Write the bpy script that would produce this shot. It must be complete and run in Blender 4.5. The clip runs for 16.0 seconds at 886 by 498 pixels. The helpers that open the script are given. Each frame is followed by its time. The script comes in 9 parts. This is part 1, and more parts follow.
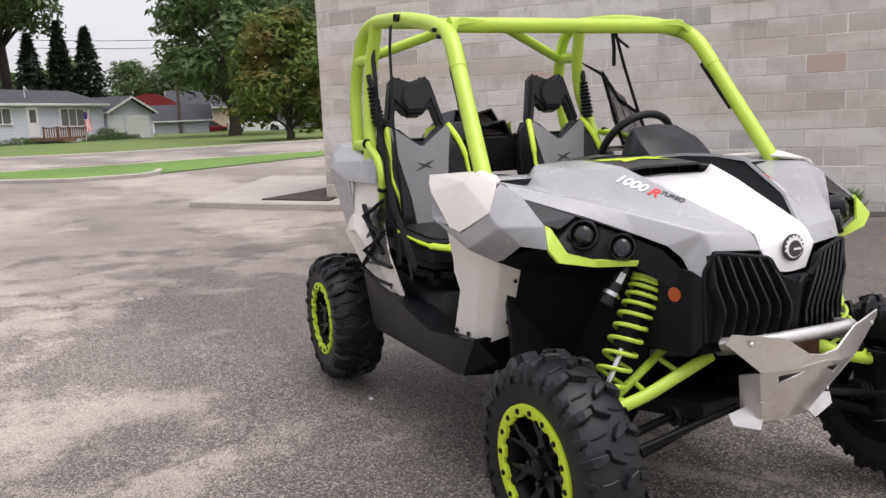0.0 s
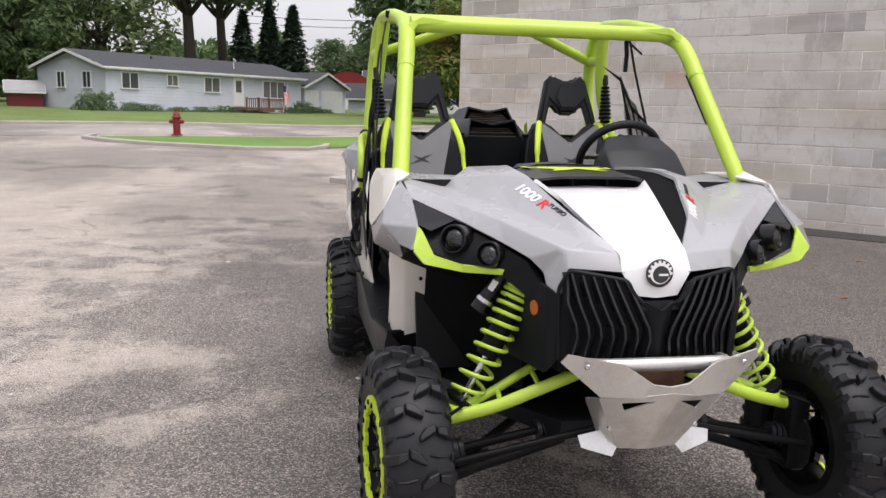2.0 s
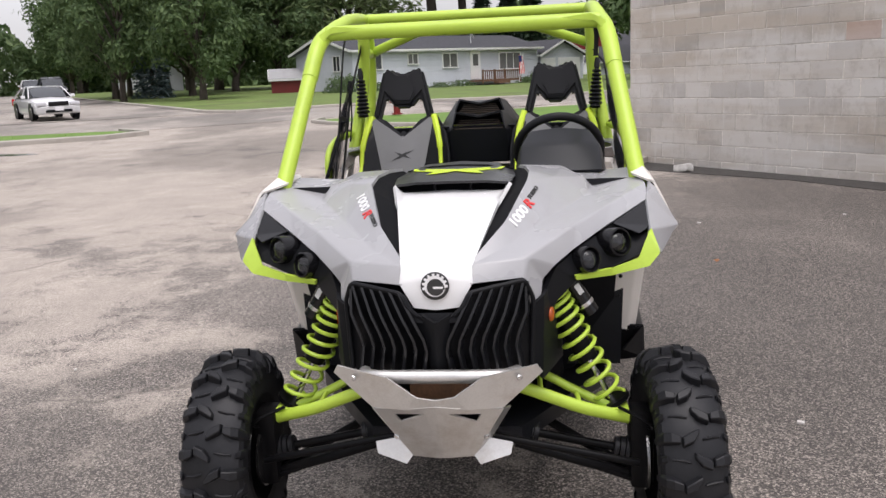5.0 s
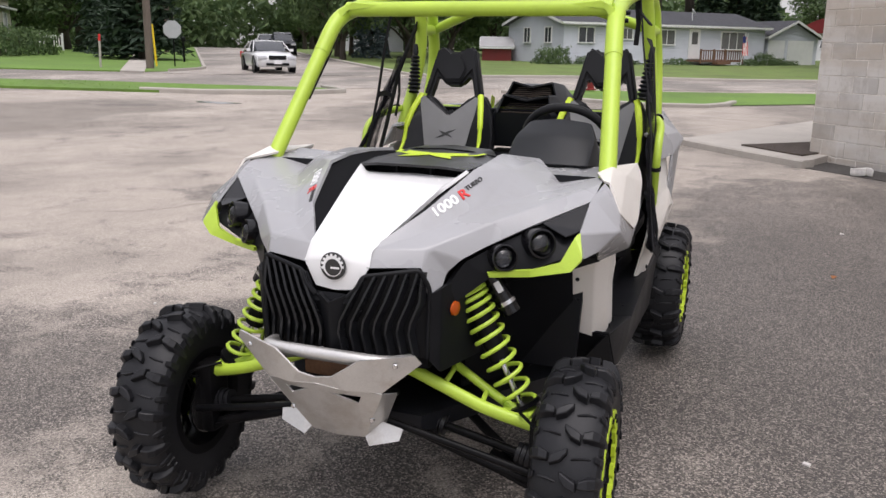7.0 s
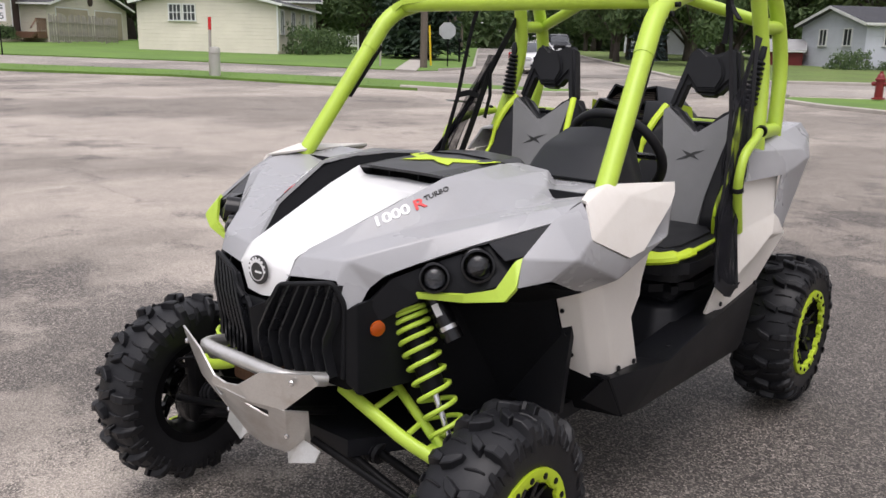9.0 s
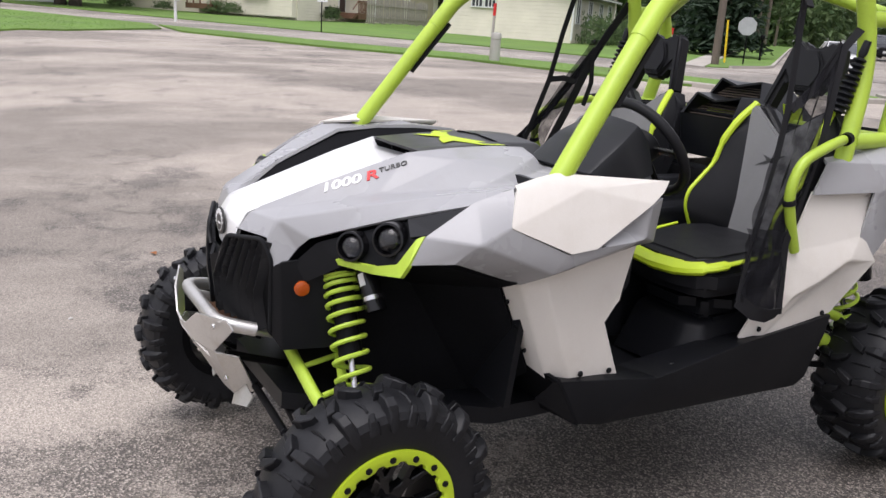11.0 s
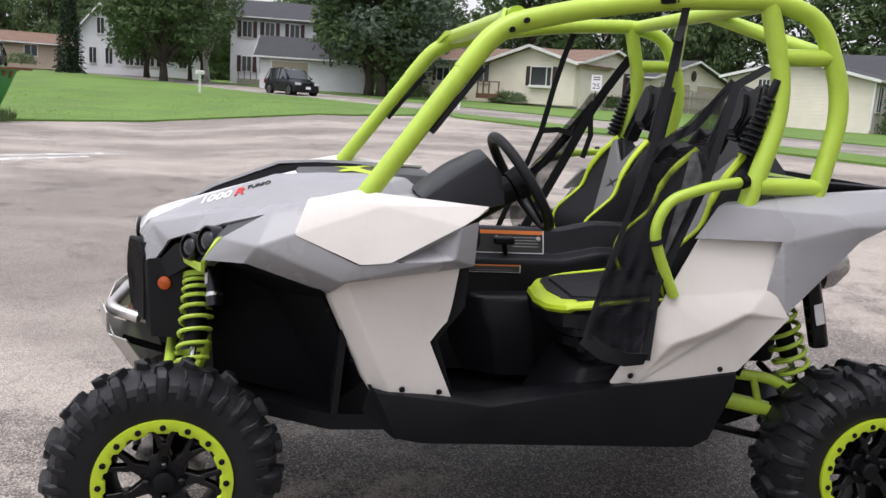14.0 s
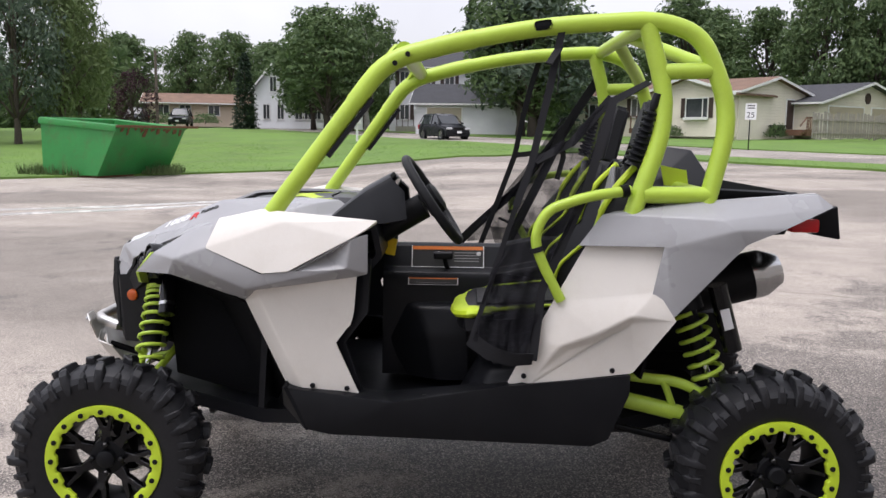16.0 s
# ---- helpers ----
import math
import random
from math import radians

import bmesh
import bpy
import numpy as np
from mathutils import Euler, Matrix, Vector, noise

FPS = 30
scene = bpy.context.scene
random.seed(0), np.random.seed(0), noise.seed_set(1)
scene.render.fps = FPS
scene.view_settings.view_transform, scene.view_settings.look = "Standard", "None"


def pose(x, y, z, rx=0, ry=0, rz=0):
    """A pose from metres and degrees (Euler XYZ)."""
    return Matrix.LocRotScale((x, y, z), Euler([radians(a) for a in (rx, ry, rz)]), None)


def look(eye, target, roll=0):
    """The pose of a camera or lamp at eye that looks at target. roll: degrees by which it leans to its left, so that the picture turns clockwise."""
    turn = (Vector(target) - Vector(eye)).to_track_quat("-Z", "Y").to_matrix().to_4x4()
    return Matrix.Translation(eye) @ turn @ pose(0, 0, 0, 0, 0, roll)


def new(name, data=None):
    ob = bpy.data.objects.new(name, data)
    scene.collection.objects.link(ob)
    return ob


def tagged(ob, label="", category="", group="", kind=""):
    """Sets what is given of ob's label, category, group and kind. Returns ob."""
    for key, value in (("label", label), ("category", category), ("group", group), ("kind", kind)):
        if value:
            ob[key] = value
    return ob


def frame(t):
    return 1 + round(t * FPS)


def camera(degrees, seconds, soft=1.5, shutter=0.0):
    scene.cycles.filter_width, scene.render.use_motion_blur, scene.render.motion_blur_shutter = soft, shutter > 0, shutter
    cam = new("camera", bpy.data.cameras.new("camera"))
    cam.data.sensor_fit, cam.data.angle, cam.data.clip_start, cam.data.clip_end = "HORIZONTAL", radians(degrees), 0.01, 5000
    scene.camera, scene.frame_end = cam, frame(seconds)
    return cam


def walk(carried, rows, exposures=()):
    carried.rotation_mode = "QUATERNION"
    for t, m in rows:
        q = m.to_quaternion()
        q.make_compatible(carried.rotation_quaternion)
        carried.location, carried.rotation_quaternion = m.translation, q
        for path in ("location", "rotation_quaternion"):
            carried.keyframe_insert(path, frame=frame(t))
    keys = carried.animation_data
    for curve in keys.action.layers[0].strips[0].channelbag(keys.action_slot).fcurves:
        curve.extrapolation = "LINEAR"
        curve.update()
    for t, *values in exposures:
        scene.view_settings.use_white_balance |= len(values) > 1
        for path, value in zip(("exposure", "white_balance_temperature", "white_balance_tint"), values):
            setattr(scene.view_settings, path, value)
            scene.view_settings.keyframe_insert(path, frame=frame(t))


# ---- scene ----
cam = camera(55.9, 16.0, 1.5)
# seconds, eye, point looked at, roll
PATH = [
    (0, (-1.8185, -2.9869, 1.3105), (-1.0339, -1.1735, 1.0006), -2.34),
    (0.5, (-1.6382, -3.0695, 1.3105), (-0.9459, -1.2164, 1.0164), -1.47),
    (1, (-1.4073, -3.2159, 1.3212), (-0.8360, -1.3252, 1.0066), -0.62),
    (1.5, (-1.2071, -3.2631, 1.3204), (-0.7577, -1.3426, 0.9890), 0.49),
    (2, (-0.9942, -3.3188, 1.3361), (-0.6210, -1.3822, 1.0040), 1.43),
    (2.5, (-0.7630, -3.4072, 1.3311), (-0.4438, -1.4609, 0.9994), 1.35),
    (3, (-0.5389, -3.4492, 1.3510), (-0.2847, -1.4978, 0.9941), 0.89),
    (3.5, (-0.3355, -3.4141, 1.3695), (-0.1758, -1.4620, 0.9649), 0.29),
    (6, (0.7197, -3.4217, 1.5009), (0.2313, -1.5264, 1.0894), -1.76),
    (6.5, (0.9258, -3.3444, 1.4995), (0.3372, -1.4877, 1.0452), 0.00),
    (7, (1.0719, -3.2179, 1.4917), (0.3768, -1.4009, 1.0279), 0.75),
    (7.5, (1.2382, -3.0753, 1.4796), (0.3730, -1.3284, 1.0328), 0.29),
    (8, (1.4565, -2.9089, 1.4896), (0.4613, -1.2357, 1.0316), 0.89),
    (8.5, (1.5914, -2.7296, 1.4711), (0.4817, -1.1356, 0.9938), 1.31),
    (9, (1.7219, -2.5677, 1.4889), (0.4765, -1.0750, 1.0187), 1.23),
    (11.5, (2.3801, -1.6802, 1.4775), (0.6535, -0.8152, 0.9572), 4.26),
    (12, (2.4354, -1.4842, 1.4640), (0.6555, -0.7227, 0.9619), 4.43),
    (12.5, (2.5437, -1.2841, 1.4569), (0.7062, -0.6595, 0.9738), 3.90),
    (13, (2.7222, -1.0648, 1.4434), (0.8468, -0.5730, 0.9527), 4.72),
    (13.5, (2.7980, -0.8916, 1.4100), (0.8845, -0.4806, 0.9980), 4.32),
    (14, (2.9121, -0.7404, 1.4022), (0.9757, -0.3894, 1.0459), 3.56),
    (14.5, (3.1144, -0.5647, 1.3780), (1.1710, -0.3248, 0.9710), 2.00),
    (15, (3.1713, -0.4027, 1.3652), (1.2149, -0.2548, 0.9772), 1.31),
    (15.5, (3.1786, -0.1945, 1.3830), (1.2048, -0.1202, 1.0692), 1.24),
    (16, (3.2490, 0.0577, 1.3837), (1.2685, 0.0132, 1.1088), 0.68),
]
walk(cam, [(t, look(eye, target, roll)) for t, eye, target, roll in PATH], exposures=[(0.0, 0.58, 6500, 17), (3.5, 0.56, 6500, 17), (6.5, 0.40, 6500, 17), (8.5, 0.40, 6500, 17), (11.5, 0.54, 6360, 17), (12.5, 0.58, 6360, 17), (13.2, 0.68, 6320, 17), (14.0, 0.54, 6320, 17), (14.5, 0.50, 6320, 17), (15.2, 0.60, 6320, 17), (16.0, 0.56, 6320, 17)])

# ---- daylight: bright overcast ----
SUN_ELEVATION, SUN_ROTATION = radians(74), radians(150)
world = bpy.data.worlds.new("overcast_sky")
scene.world = world
world.use_nodes = True
wt = world.node_tree
wt.nodes.clear()
w_out = wt.nodes.new("ShaderNodeOutputWorld")
w_bg = wt.nodes.new("ShaderNodeBackground")
w_sky = wt.nodes.new("ShaderNodeTexSky")
w_sky.sky_type = 'NISHITA'
w_sky.sun_disc = False
w_sky.sun_elevation, w_sky.sun_rotation = SUN_ELEVATION, SUN_ROTATION
w_sky.air_density, w_sky.dust_density, w_sky.ozone_density = 1.0, 1.0, 1.0
w_hsv = wt.nodes.new("ShaderNodeHueSaturation")
w_hsv.inputs["Saturation"].default_value = 0.14
w_hsv.inputs["Value"].default_value = 1.0
w_coord = wt.nodes.new("ShaderNodeTexCoord")
w_noise = wt.nodes.new("ShaderNodeTexNoise")
w_noise.inputs["Scale"].default_value = 2.2
w_noise.inputs["Detail"].default_value = 6.0
w_ramp = wt.nodes.new("ShaderNodeMapRange")
w_ramp.inputs["From Min"].default_value, w_ramp.inputs["From Max"].default_value = 0.3, 0.7
w_ramp.inputs["To Min"].default_value, w_ramp.inputs["To Max"].default_value = 0.85, 1.15
w_mul = wt.nodes.new("ShaderNodeMix")
w_mul.data_type, w_mul.blend_type = 'RGBA', 'MULTIPLY'
w_mul.inputs[0].default_value = 1.0
wt.links.new(w_coord.outputs["Generated"], w_noise.inputs["Vector"])
wt.links.new(w_noise.outputs["Fac"], w_ramp.inputs["Value"])
wt.links.new(w_sky.outputs["Color"], w_hsv.inputs["Color"])
wt.links.new(w_hsv.outputs["Color"], w_mul.inputs[6])
wt.links.new(w_ramp.outputs["Result"], w_mul.inputs[7])
w_up = wt.nodes.new("ShaderNodeSeparateXYZ")
wt.links.new(w_coord.outputs["Generated"], w_up.inputs[0])
w_dome = wt.nodes.new("ShaderNodeMapRange")
for key, v in (("From Min", 0.0), ("From Max", 1.0), ("To Min", 0.62), ("To Max", 1.75)):
    w_dome.inputs[key].default_value = v
wt.links.new(w_up.outputs["Z"], w_dome.inputs["Value"])
w_grade = wt.nodes.new("ShaderNodeMix")
w_grade.data_type, w_grade.blend_type = 'RGBA', 'MULTIPLY'
w_grade.inputs[0].default_value = 1.0
wt.links.new(w_mul.outputs[2], w_grade.inputs[6])
wt.links.new(w_dome.outputs["Result"], w_grade.inputs[7])
wt.links.new(w_grade.outputs[2], w_bg.inputs["Color"])
w_bg.inputs["Strength"].default_value = 0.15
wt.links.new(w_bg.outputs["Background"], w_out.inputs["Surface"])
sun_data = bpy.data.lights.new("sun", 'SUN')
sun_data.energy, sun_data.angle, sun_data.color = 1.15, radians(45), (1.0, 0.97, 0.92)
sun = new("sun", sun_data)
sun.matrix_world = look(
    (30 * math.sin(SUN_ROTATION) * math.cos(SUN_ELEVATION), 30 * math.cos(SUN_ROTATION) * math.cos(SUN_ELEVATION), 30 * math.sin(SUN_ELEVATION)), (0, 0, 0))

# ---- materials ----
def ramp_mix(nt, fac, a, b):
    m = nt.nodes.new("ShaderNodeMix")
    m.data_type = 'RGBA'
    m.inputs[6].default_value, m.inputs[7].default_value = (*a, 1), (*b, 1)
    nt.links.new(fac, m.inputs[0])
    return m.outputs[2]


def spread(nt, fac, lo, hi, to_lo=0.0, to_hi=1.0):
    m = nt.nodes.new("ShaderNodeMapRange")
    for key, v in (("From Min", lo), ("From Max", hi), ("To Min", to_lo), ("To Max", to_hi)):
        m.inputs[key].default_value = v
    nt.links.new(fac, m.inputs["Value"])
    return m.outputs["Result"]


def noise_of(nt, coord, scale, detail=5.0, rough=0.6, stretch=None):
    if stretch:
        mp = nt.nodes.new("ShaderNodeMapping")
        mp.inputs["Scale"].default_value = stretch
        nt.links.new(coord, mp.inputs["Vector"])
        coord = mp.outputs["Vector"]
    n = nt.nodes.new("ShaderNodeTexNoise")
    n.inputs["Scale"].default_value, n.inputs["Detail"].default_value, n.inputs["Roughness"].default_value = scale, detail, rough
    nt.links.new(coord, n.inputs["Vector"])
    return n.outputs["Fac"]


def base_nodes(name, coords="Object"):
    m = bpy.data.materials.new(name)
    m.use_nodes = True
    nt = m.node_tree
    bsdf = nt.nodes["Principled BSDF"]
    tc = nt.nodes.new("ShaderNodeTexCoord")
    return m, nt, bsdf, tc.outputs[coords]


def shade(c, k):
    return tuple(min(1.0, v * k) for v in c)


def surface(name, col, rough=0.5, metal=0.0, var=0.12, big=1.5, fine=60.0, bump=0.15, dist=0.002, dirt=None, dirt_amt=0.3, dirt_scale=3.0, coat=0.0, piece=0.0, stretch=None, spec=0.5):
    """Colour with a coarse and a fine change, dirt in patches, fine relief."""
    m, nt, b, co = base_nodes(name)
    coarse, grain = noise_of(nt, co, big, 4.0, stretch=stretch), noise_of(nt, co, fine, 3.0, stretch=stretch)
    c = ramp_mix(nt, spread(nt, coarse, 0.3, 0.7), shade(col, 1 - var), shade(col, 1 + var))
    mul = nt.nodes.new("ShaderNodeMix")
    mul.data_type, mul.blend_type = 'RGBA', 'MULTIPLY'
    mul.inputs[0].default_value = 1.0
    nt.links.new(c, mul.inputs[6])
    g = spread(nt, grain, 0.3, 0.7, 1 - var * 0.6, 1 + var * 0.6)
    nt.links.new(g, mul.inputs[7])
    c = mul.outputs[2]
    if piece:
        oi = nt.nodes.new("ShaderNodeObjectInfo")
        pm = nt.nodes.new("ShaderNodeMix")
        pm.data_type, pm.blend_type = 'RGBA', 'MULTIPLY'
        pm.inputs[0].default_value = 1.0
        nt.links.new(c, pm.inputs[6])
        nt.links.new(spread(nt, oi.outputs["Random"], 0, 1, 1 - piece, 1 + piece), pm.inputs[7])
        c = pm.outputs[2]
    if dirt:
        d = spread(nt, noise_of(nt, co, dirt_scale, 8.0, 0.7), 0.5, 0.72, 0.0, dirt_amt)
        dm = nt.nodes.new("ShaderNodeMix")
        dm.data_type = 'RGBA'
        dm.inputs[7].default_value = (*dirt, 1)
        nt.links.new(c, dm.inputs[6])
        nt.links.new(d, dm.inputs[0])
        c = dm.outputs[2]
    nt.links.new(c, b.inputs["Base Color"])
    nt.links.new(spread(nt, coarse, 0.3, 0.7, max(0.03, rough - 0.06), min(1, rough + 0.06)), b.inputs["Roughness"])
    b.inputs["Metallic"].default_value = metal
    b.inputs["Specular IOR Level"].default_value = spec
    b.inputs["Coat Weight"].default_value = coat
    b.inputs["Coat Roughness"].default_value = 0.12
    if bump:
        bp = nt.nodes.new("ShaderNodeBump")
        bp.inputs["Strength"].default_value, bp.inputs["Distance"].default_value = bump, dist
        nt.links.new(grain, bp.inputs["Height"])
        nt.links.new(bp.outputs["Normal"], b.inputs["Normal"])
    return m


LIME_C = (0.43, 0.60, 0.058)
M_LIME = surface("lime_powder_coat", LIME_C, 0.38, var=0.06, big=5, fine=250, bump=0.08, dist=0.001, dirt=(0.25, 0.32, 0.05), dirt_amt=0.25, dirt_scale=9)
# vinyl on seats and flashes; also the wheel rings, as a lit lime
M_LIME_VINYL_LIT_RING = surface("lime_vinyl_lit_ring", (0.50, 0.66, 0.025), 0.5, var=0.05, big=9, fine=400, bump=0.1, dist=0.001)
M_WHITE = surface("white_plastic", (0.74, 0.705, 0.65), 0.34, var=0.03, big=3, fine=300, bump=0.05, dist=0.0006, dirt=(0.58, 0.52, 0.44), dirt_amt=0.3, dirt_scale=5)
M_WHITE_GLOSS = surface("white_gloss_plastic", (0.80, 0.80, 0.795), 0.24, var=0.02, big=3, fine=300, bump=0.02, dist=0.0005, coat=0.4)
M_GREY = surface("grey_plastic", (0.335, 0.336, 0.345), 0.27, var=0.04, big=3, fine=350, bump=0.05, dist=0.0006, dirt=(0.26, 0.24, 0.22), dirt_amt=0.25, dirt_scale=5)
M_GREY_DARK = surface("dark_grey_plastic", (0.022, 0.022, 0.024), 0.3, var=0.04, big=3, fine=350, bump=0.05, dist=0.0006)
M_BLACK = surface("black_plastic", (0.0075, 0.0080, 0.0095), 0.45, var=0.12, big=4, fine=220, bump=0.2, dist=0.0012, dirt=(0.016, 0.0155, 0.015), dirt_amt=0.12, dirt_scale=4, spec=0.16)
M_SILL = surface("dusty_black_plastic", (0.0066, 0.0070, 0.0086), 0.36, var=0.14, big=5, fine=260, bump=0.2, dist=0.001, dirt=(0.016, 0.0157, 0.016), dirt_amt=0.25, dirt_scale=6, spec=0.18)
M_CABIN = surface("black_cabin_plastic", (0.0095, 0.0100, 0.0122), 0.40, var=0.12, big=6, fine=240, bump=0.2, dist=0.001, spec=0.2)
M_BLACK_SHINY = surface("glossy_black_plastic", (0.006, 0.006, 0.007), 0.16, var=0.1, big=4, fine=300, bump=0.03, dist=0.0005, spec=0.35)
M_RUBBER = surface("tyre_rubber", (0.0120, 0.0123, 0.0143), 0.45, var=0.25, big=7, fine=140, bump=0.25, dist=0.0015, dirt=(0.024, 0.0235, 0.0235), dirt_amt=0.15, dirt_scale=7, spec=0.28)
M_DUSTY_SLAT = surface("dusty_brown_louvre", (0.055, 0.040, 0.030), 0.6, var=0.2, big=20, fine=200, bump=0.2, dist=0.001)
M_LINER = surface("black_liner_plastic", (0.0060, 0.0062, 0.0074), 0.75, var=0.2, big=6, fine=90, bump=0.2, dist=0.001, spec=0.1)
M_DASH = surface("satin_black_plastic", (0.0105, 0.0115, 0.014), 0.38, var=0.08, big=6, fine=300, bump=0.12, dist=0.0008, spec=0.3)
M_VINYL = surface("black_vinyl", (0.0125, 0.0128, 0.0148), 0.42, var=0.1, big=8, fine=400, bump=0.25, dist=0.0008, spec=0.22)
M_VINYL_GREY = surface("grey_vinyl", (0.20, 0.20, 0.203), 0.55, var=0.07, big=8, fine=420, bump=0.3, dist=0.0008)
M_STEEL_BLACK = surface("black_painted_steel", (0.0045, 0.0045, 0.0052), 0.38, var=0.15, big=8, fine=120, bump=0.1, dist=0.001, dirt=(0.03, 0.024, 0.019), dirt_amt=0.12, dirt_scale=8, spec=0.1)
M_ALU = surface("brushed_aluminium", (0.60, 0.59, 0.57), 0.36, metal=0.75, var=0.08, big=6, fine=180, bump=0.12, dist=0.0008, dirt=(0.32, 0.26, 0.2), dirt_amt=0.4, dirt_scale=9)
M_CHROME = surface("polished_steel", (0.6, 0.6, 0.6), 0.22, metal=1.0, var=0.06, big=8, fine=90, bump=0.05, dist=0.0006)
M_RUST = surface("rusty_steel", (0.16, 0.08, 0.04), 0.75, metal=0.3, var=0.3, big=12, fine=90, bump=0.4, dist=0.002)
M_STRAP = surface("black_webbing", (0.013, 0.013, 0.015), 0.75, var=0.15, big=20, fine=500, bump=0.4, dist=0.0008, spec=0.22)
M_AMBER = surface("amber_plastic", (0.42, 0.075, 0.008), 0.18, var=0.05, big=20, fine=300, bump=0.15, dist=0.0008)
M_RED = surface("red_plastic", (0.45, 0.01, 0.012), 0.2, var=0.05, big=20, fine=300, bump=0.1, dist=0.0008)
M_RED_INK = surface("red_ink", (0.62, 0.02, 0.02), 0.4, var=0.03, bump=0)
M_WHITE_INK = surface("white_ink", (0.8, 0.8, 0.8), 0.4, var=0.03, bump=0)
M_DARK_INK = surface("dark_ink", (0.03, 0.03, 0.03), 0.4, var=0.03, bump=0)
M_ORANGE_INK = surface("orange_label", (0.7, 0.2, 0.04), 0.45, var=0.04, bump=0)
M_LABEL_GREY = surface("grey_print", (0.3, 0.3, 0.3), 0.5, var=0.03, bump=0)
M_YELLOW = surface("yellow_plastic", (0.8, 0.55, 0.02), 0.4, var=0.05, bump=0)


def lens_glass():
    m, nt, b, co = base_nodes("lamp_lens")
    b.inputs["Base Color"].default_value = (0.045, 0.047, 0.052, 1)
    b.inputs["Roughness"].default_value = 0.03
    b.inputs["Transmission Weight"].default_value = 0.9
    return m


def mesh_cloth(name, least, most):
    """A fine black net, its threads too thin to tell apart: it lets part of the light through."""
    m, nt, b, co = base_nodes(name)
    b.inputs["Base Color"].default_value = (0.016, 0.016, 0.019, 1)
    b.inputs["Roughness"].default_value = 0.9
    b.inputs["Specular IOR Level"].default_value = 0.08
    nt.links.new(spread(nt, noise_of(nt, co, 14.0, 3.0), 0.35, 0.65, least, most), b.inputs["Alpha"])
    return m


M_GRILLE = surface("grille_plastic", (0.012, 0.0125, 0.0145), 0.3, var=0.1, big=6, fine=250, bump=0.1, dist=0.0008, spec=0.4)
M_LENS = lens_glass()
M_NET, M_NET_THIN = mesh_cloth("black_net", 0.50, 0.88), mesh_cloth("thin_black_net", 0.16, 0.30)


# ---- mesh helpers ----
from mathutils.bvhtree import BVHTree

def part(name, bm, material, parent=None, label="", smooth=35.0, m=None):
    """Links a bmesh as one mesh object, under a thing where one is given."""
    me = bpy.data.meshes.new(name)
    bm.normal_update()
    bm.to_mesh(me)
    bm.free()
    for mt in material if isinstance(material, (list, tuple)) else (material,):
        me.materials.append(mt)
    if smooth:
        me.shade_smooth()
        me.set_sharp_from_angle(angle=radians(smooth))
    ob = new(name, me)
    if parent:
        ob.parent = parent
    if m is not None:
        ob.matrix_basis = m
    if label:
        tagged(ob, label)
    return ob


def thing(name, label, category, group="", kind="", m=None):
    ob = new(name)
    ob.empty_display_size = 0.1
    if m is not None:
        ob.matrix_basis = m
    return tagged(ob, label, category, group, kind)


def child(ob, name, parent, m):
    """Another part on the same mesh."""
    o = new(name, ob.data)
    o.parent = parent
    o.matrix_basis = m
    return o


def join(bm, other):
    """Adds the other bmesh to bm."""
    me = bpy.data.meshes.new("t")
    other.to_mesh(me)
    other.free()
    bm.from_mesh(me)
    bpy.data.meshes.remove(me)
    return bm


def box(sx, sy, sz, at=(0, 0, 0), bevel=0.0, m=None, seg=2):
    bm = bmesh.new()
    bmesh.ops.create_cube(bm, size=1.0)
    bmesh.ops.scale(bm, vec=(sx, sy, sz), verts=bm.verts)
    if bevel:
        bmesh.ops.bevel(bm, geom=bm.edges[:], offset=bevel, segments=seg, affect='EDGES', profile=0.6)
    if m is not None:
        bmesh.ops.transform(bm, matrix=m, verts=bm.verts)
    bmesh.ops.translate(bm, vec=at, verts=bm.verts)
    return bm


def rod(p, q, r, r2=None, seg=12, caps=True):
    """A straight rod from p to q."""
    p, q = Vector(p), Vector(q)
    bm = bmesh.new()
    bmesh.ops.create_cone(bm, cap_ends=caps, segments=seg, radius1=r, radius2=r if r2 is None else r2, depth=(q - p).length)
    bmesh.ops.transform(bm, matrix=Matrix.Translation((p + q) / 2) @ (q - p).to_track_quat('Z', 'Y').to_matrix().to_4x4(), verts=bm.verts)
    return bm


def rounded(points, radius, steps=5):
    """A path with its corners rounded."""
    pts = [Vector(p) for p in points]
    out = [pts[0]]
    for a, b, c in zip(pts, pts[1:], pts[2:]):
        u, v = (a - b), (c - b)
        d = min(radius, u.length * 0.48, v.length * 0.48)
        s, e = b + u.normalized() * d, b + v.normalized() * d
        for i in range(steps + 1):
            k = i / steps
            out.append((1 - k) ** 2 * s + 2 * k * (1 - k) * b + k * k * e)
    out.append(pts[-1])
    return out


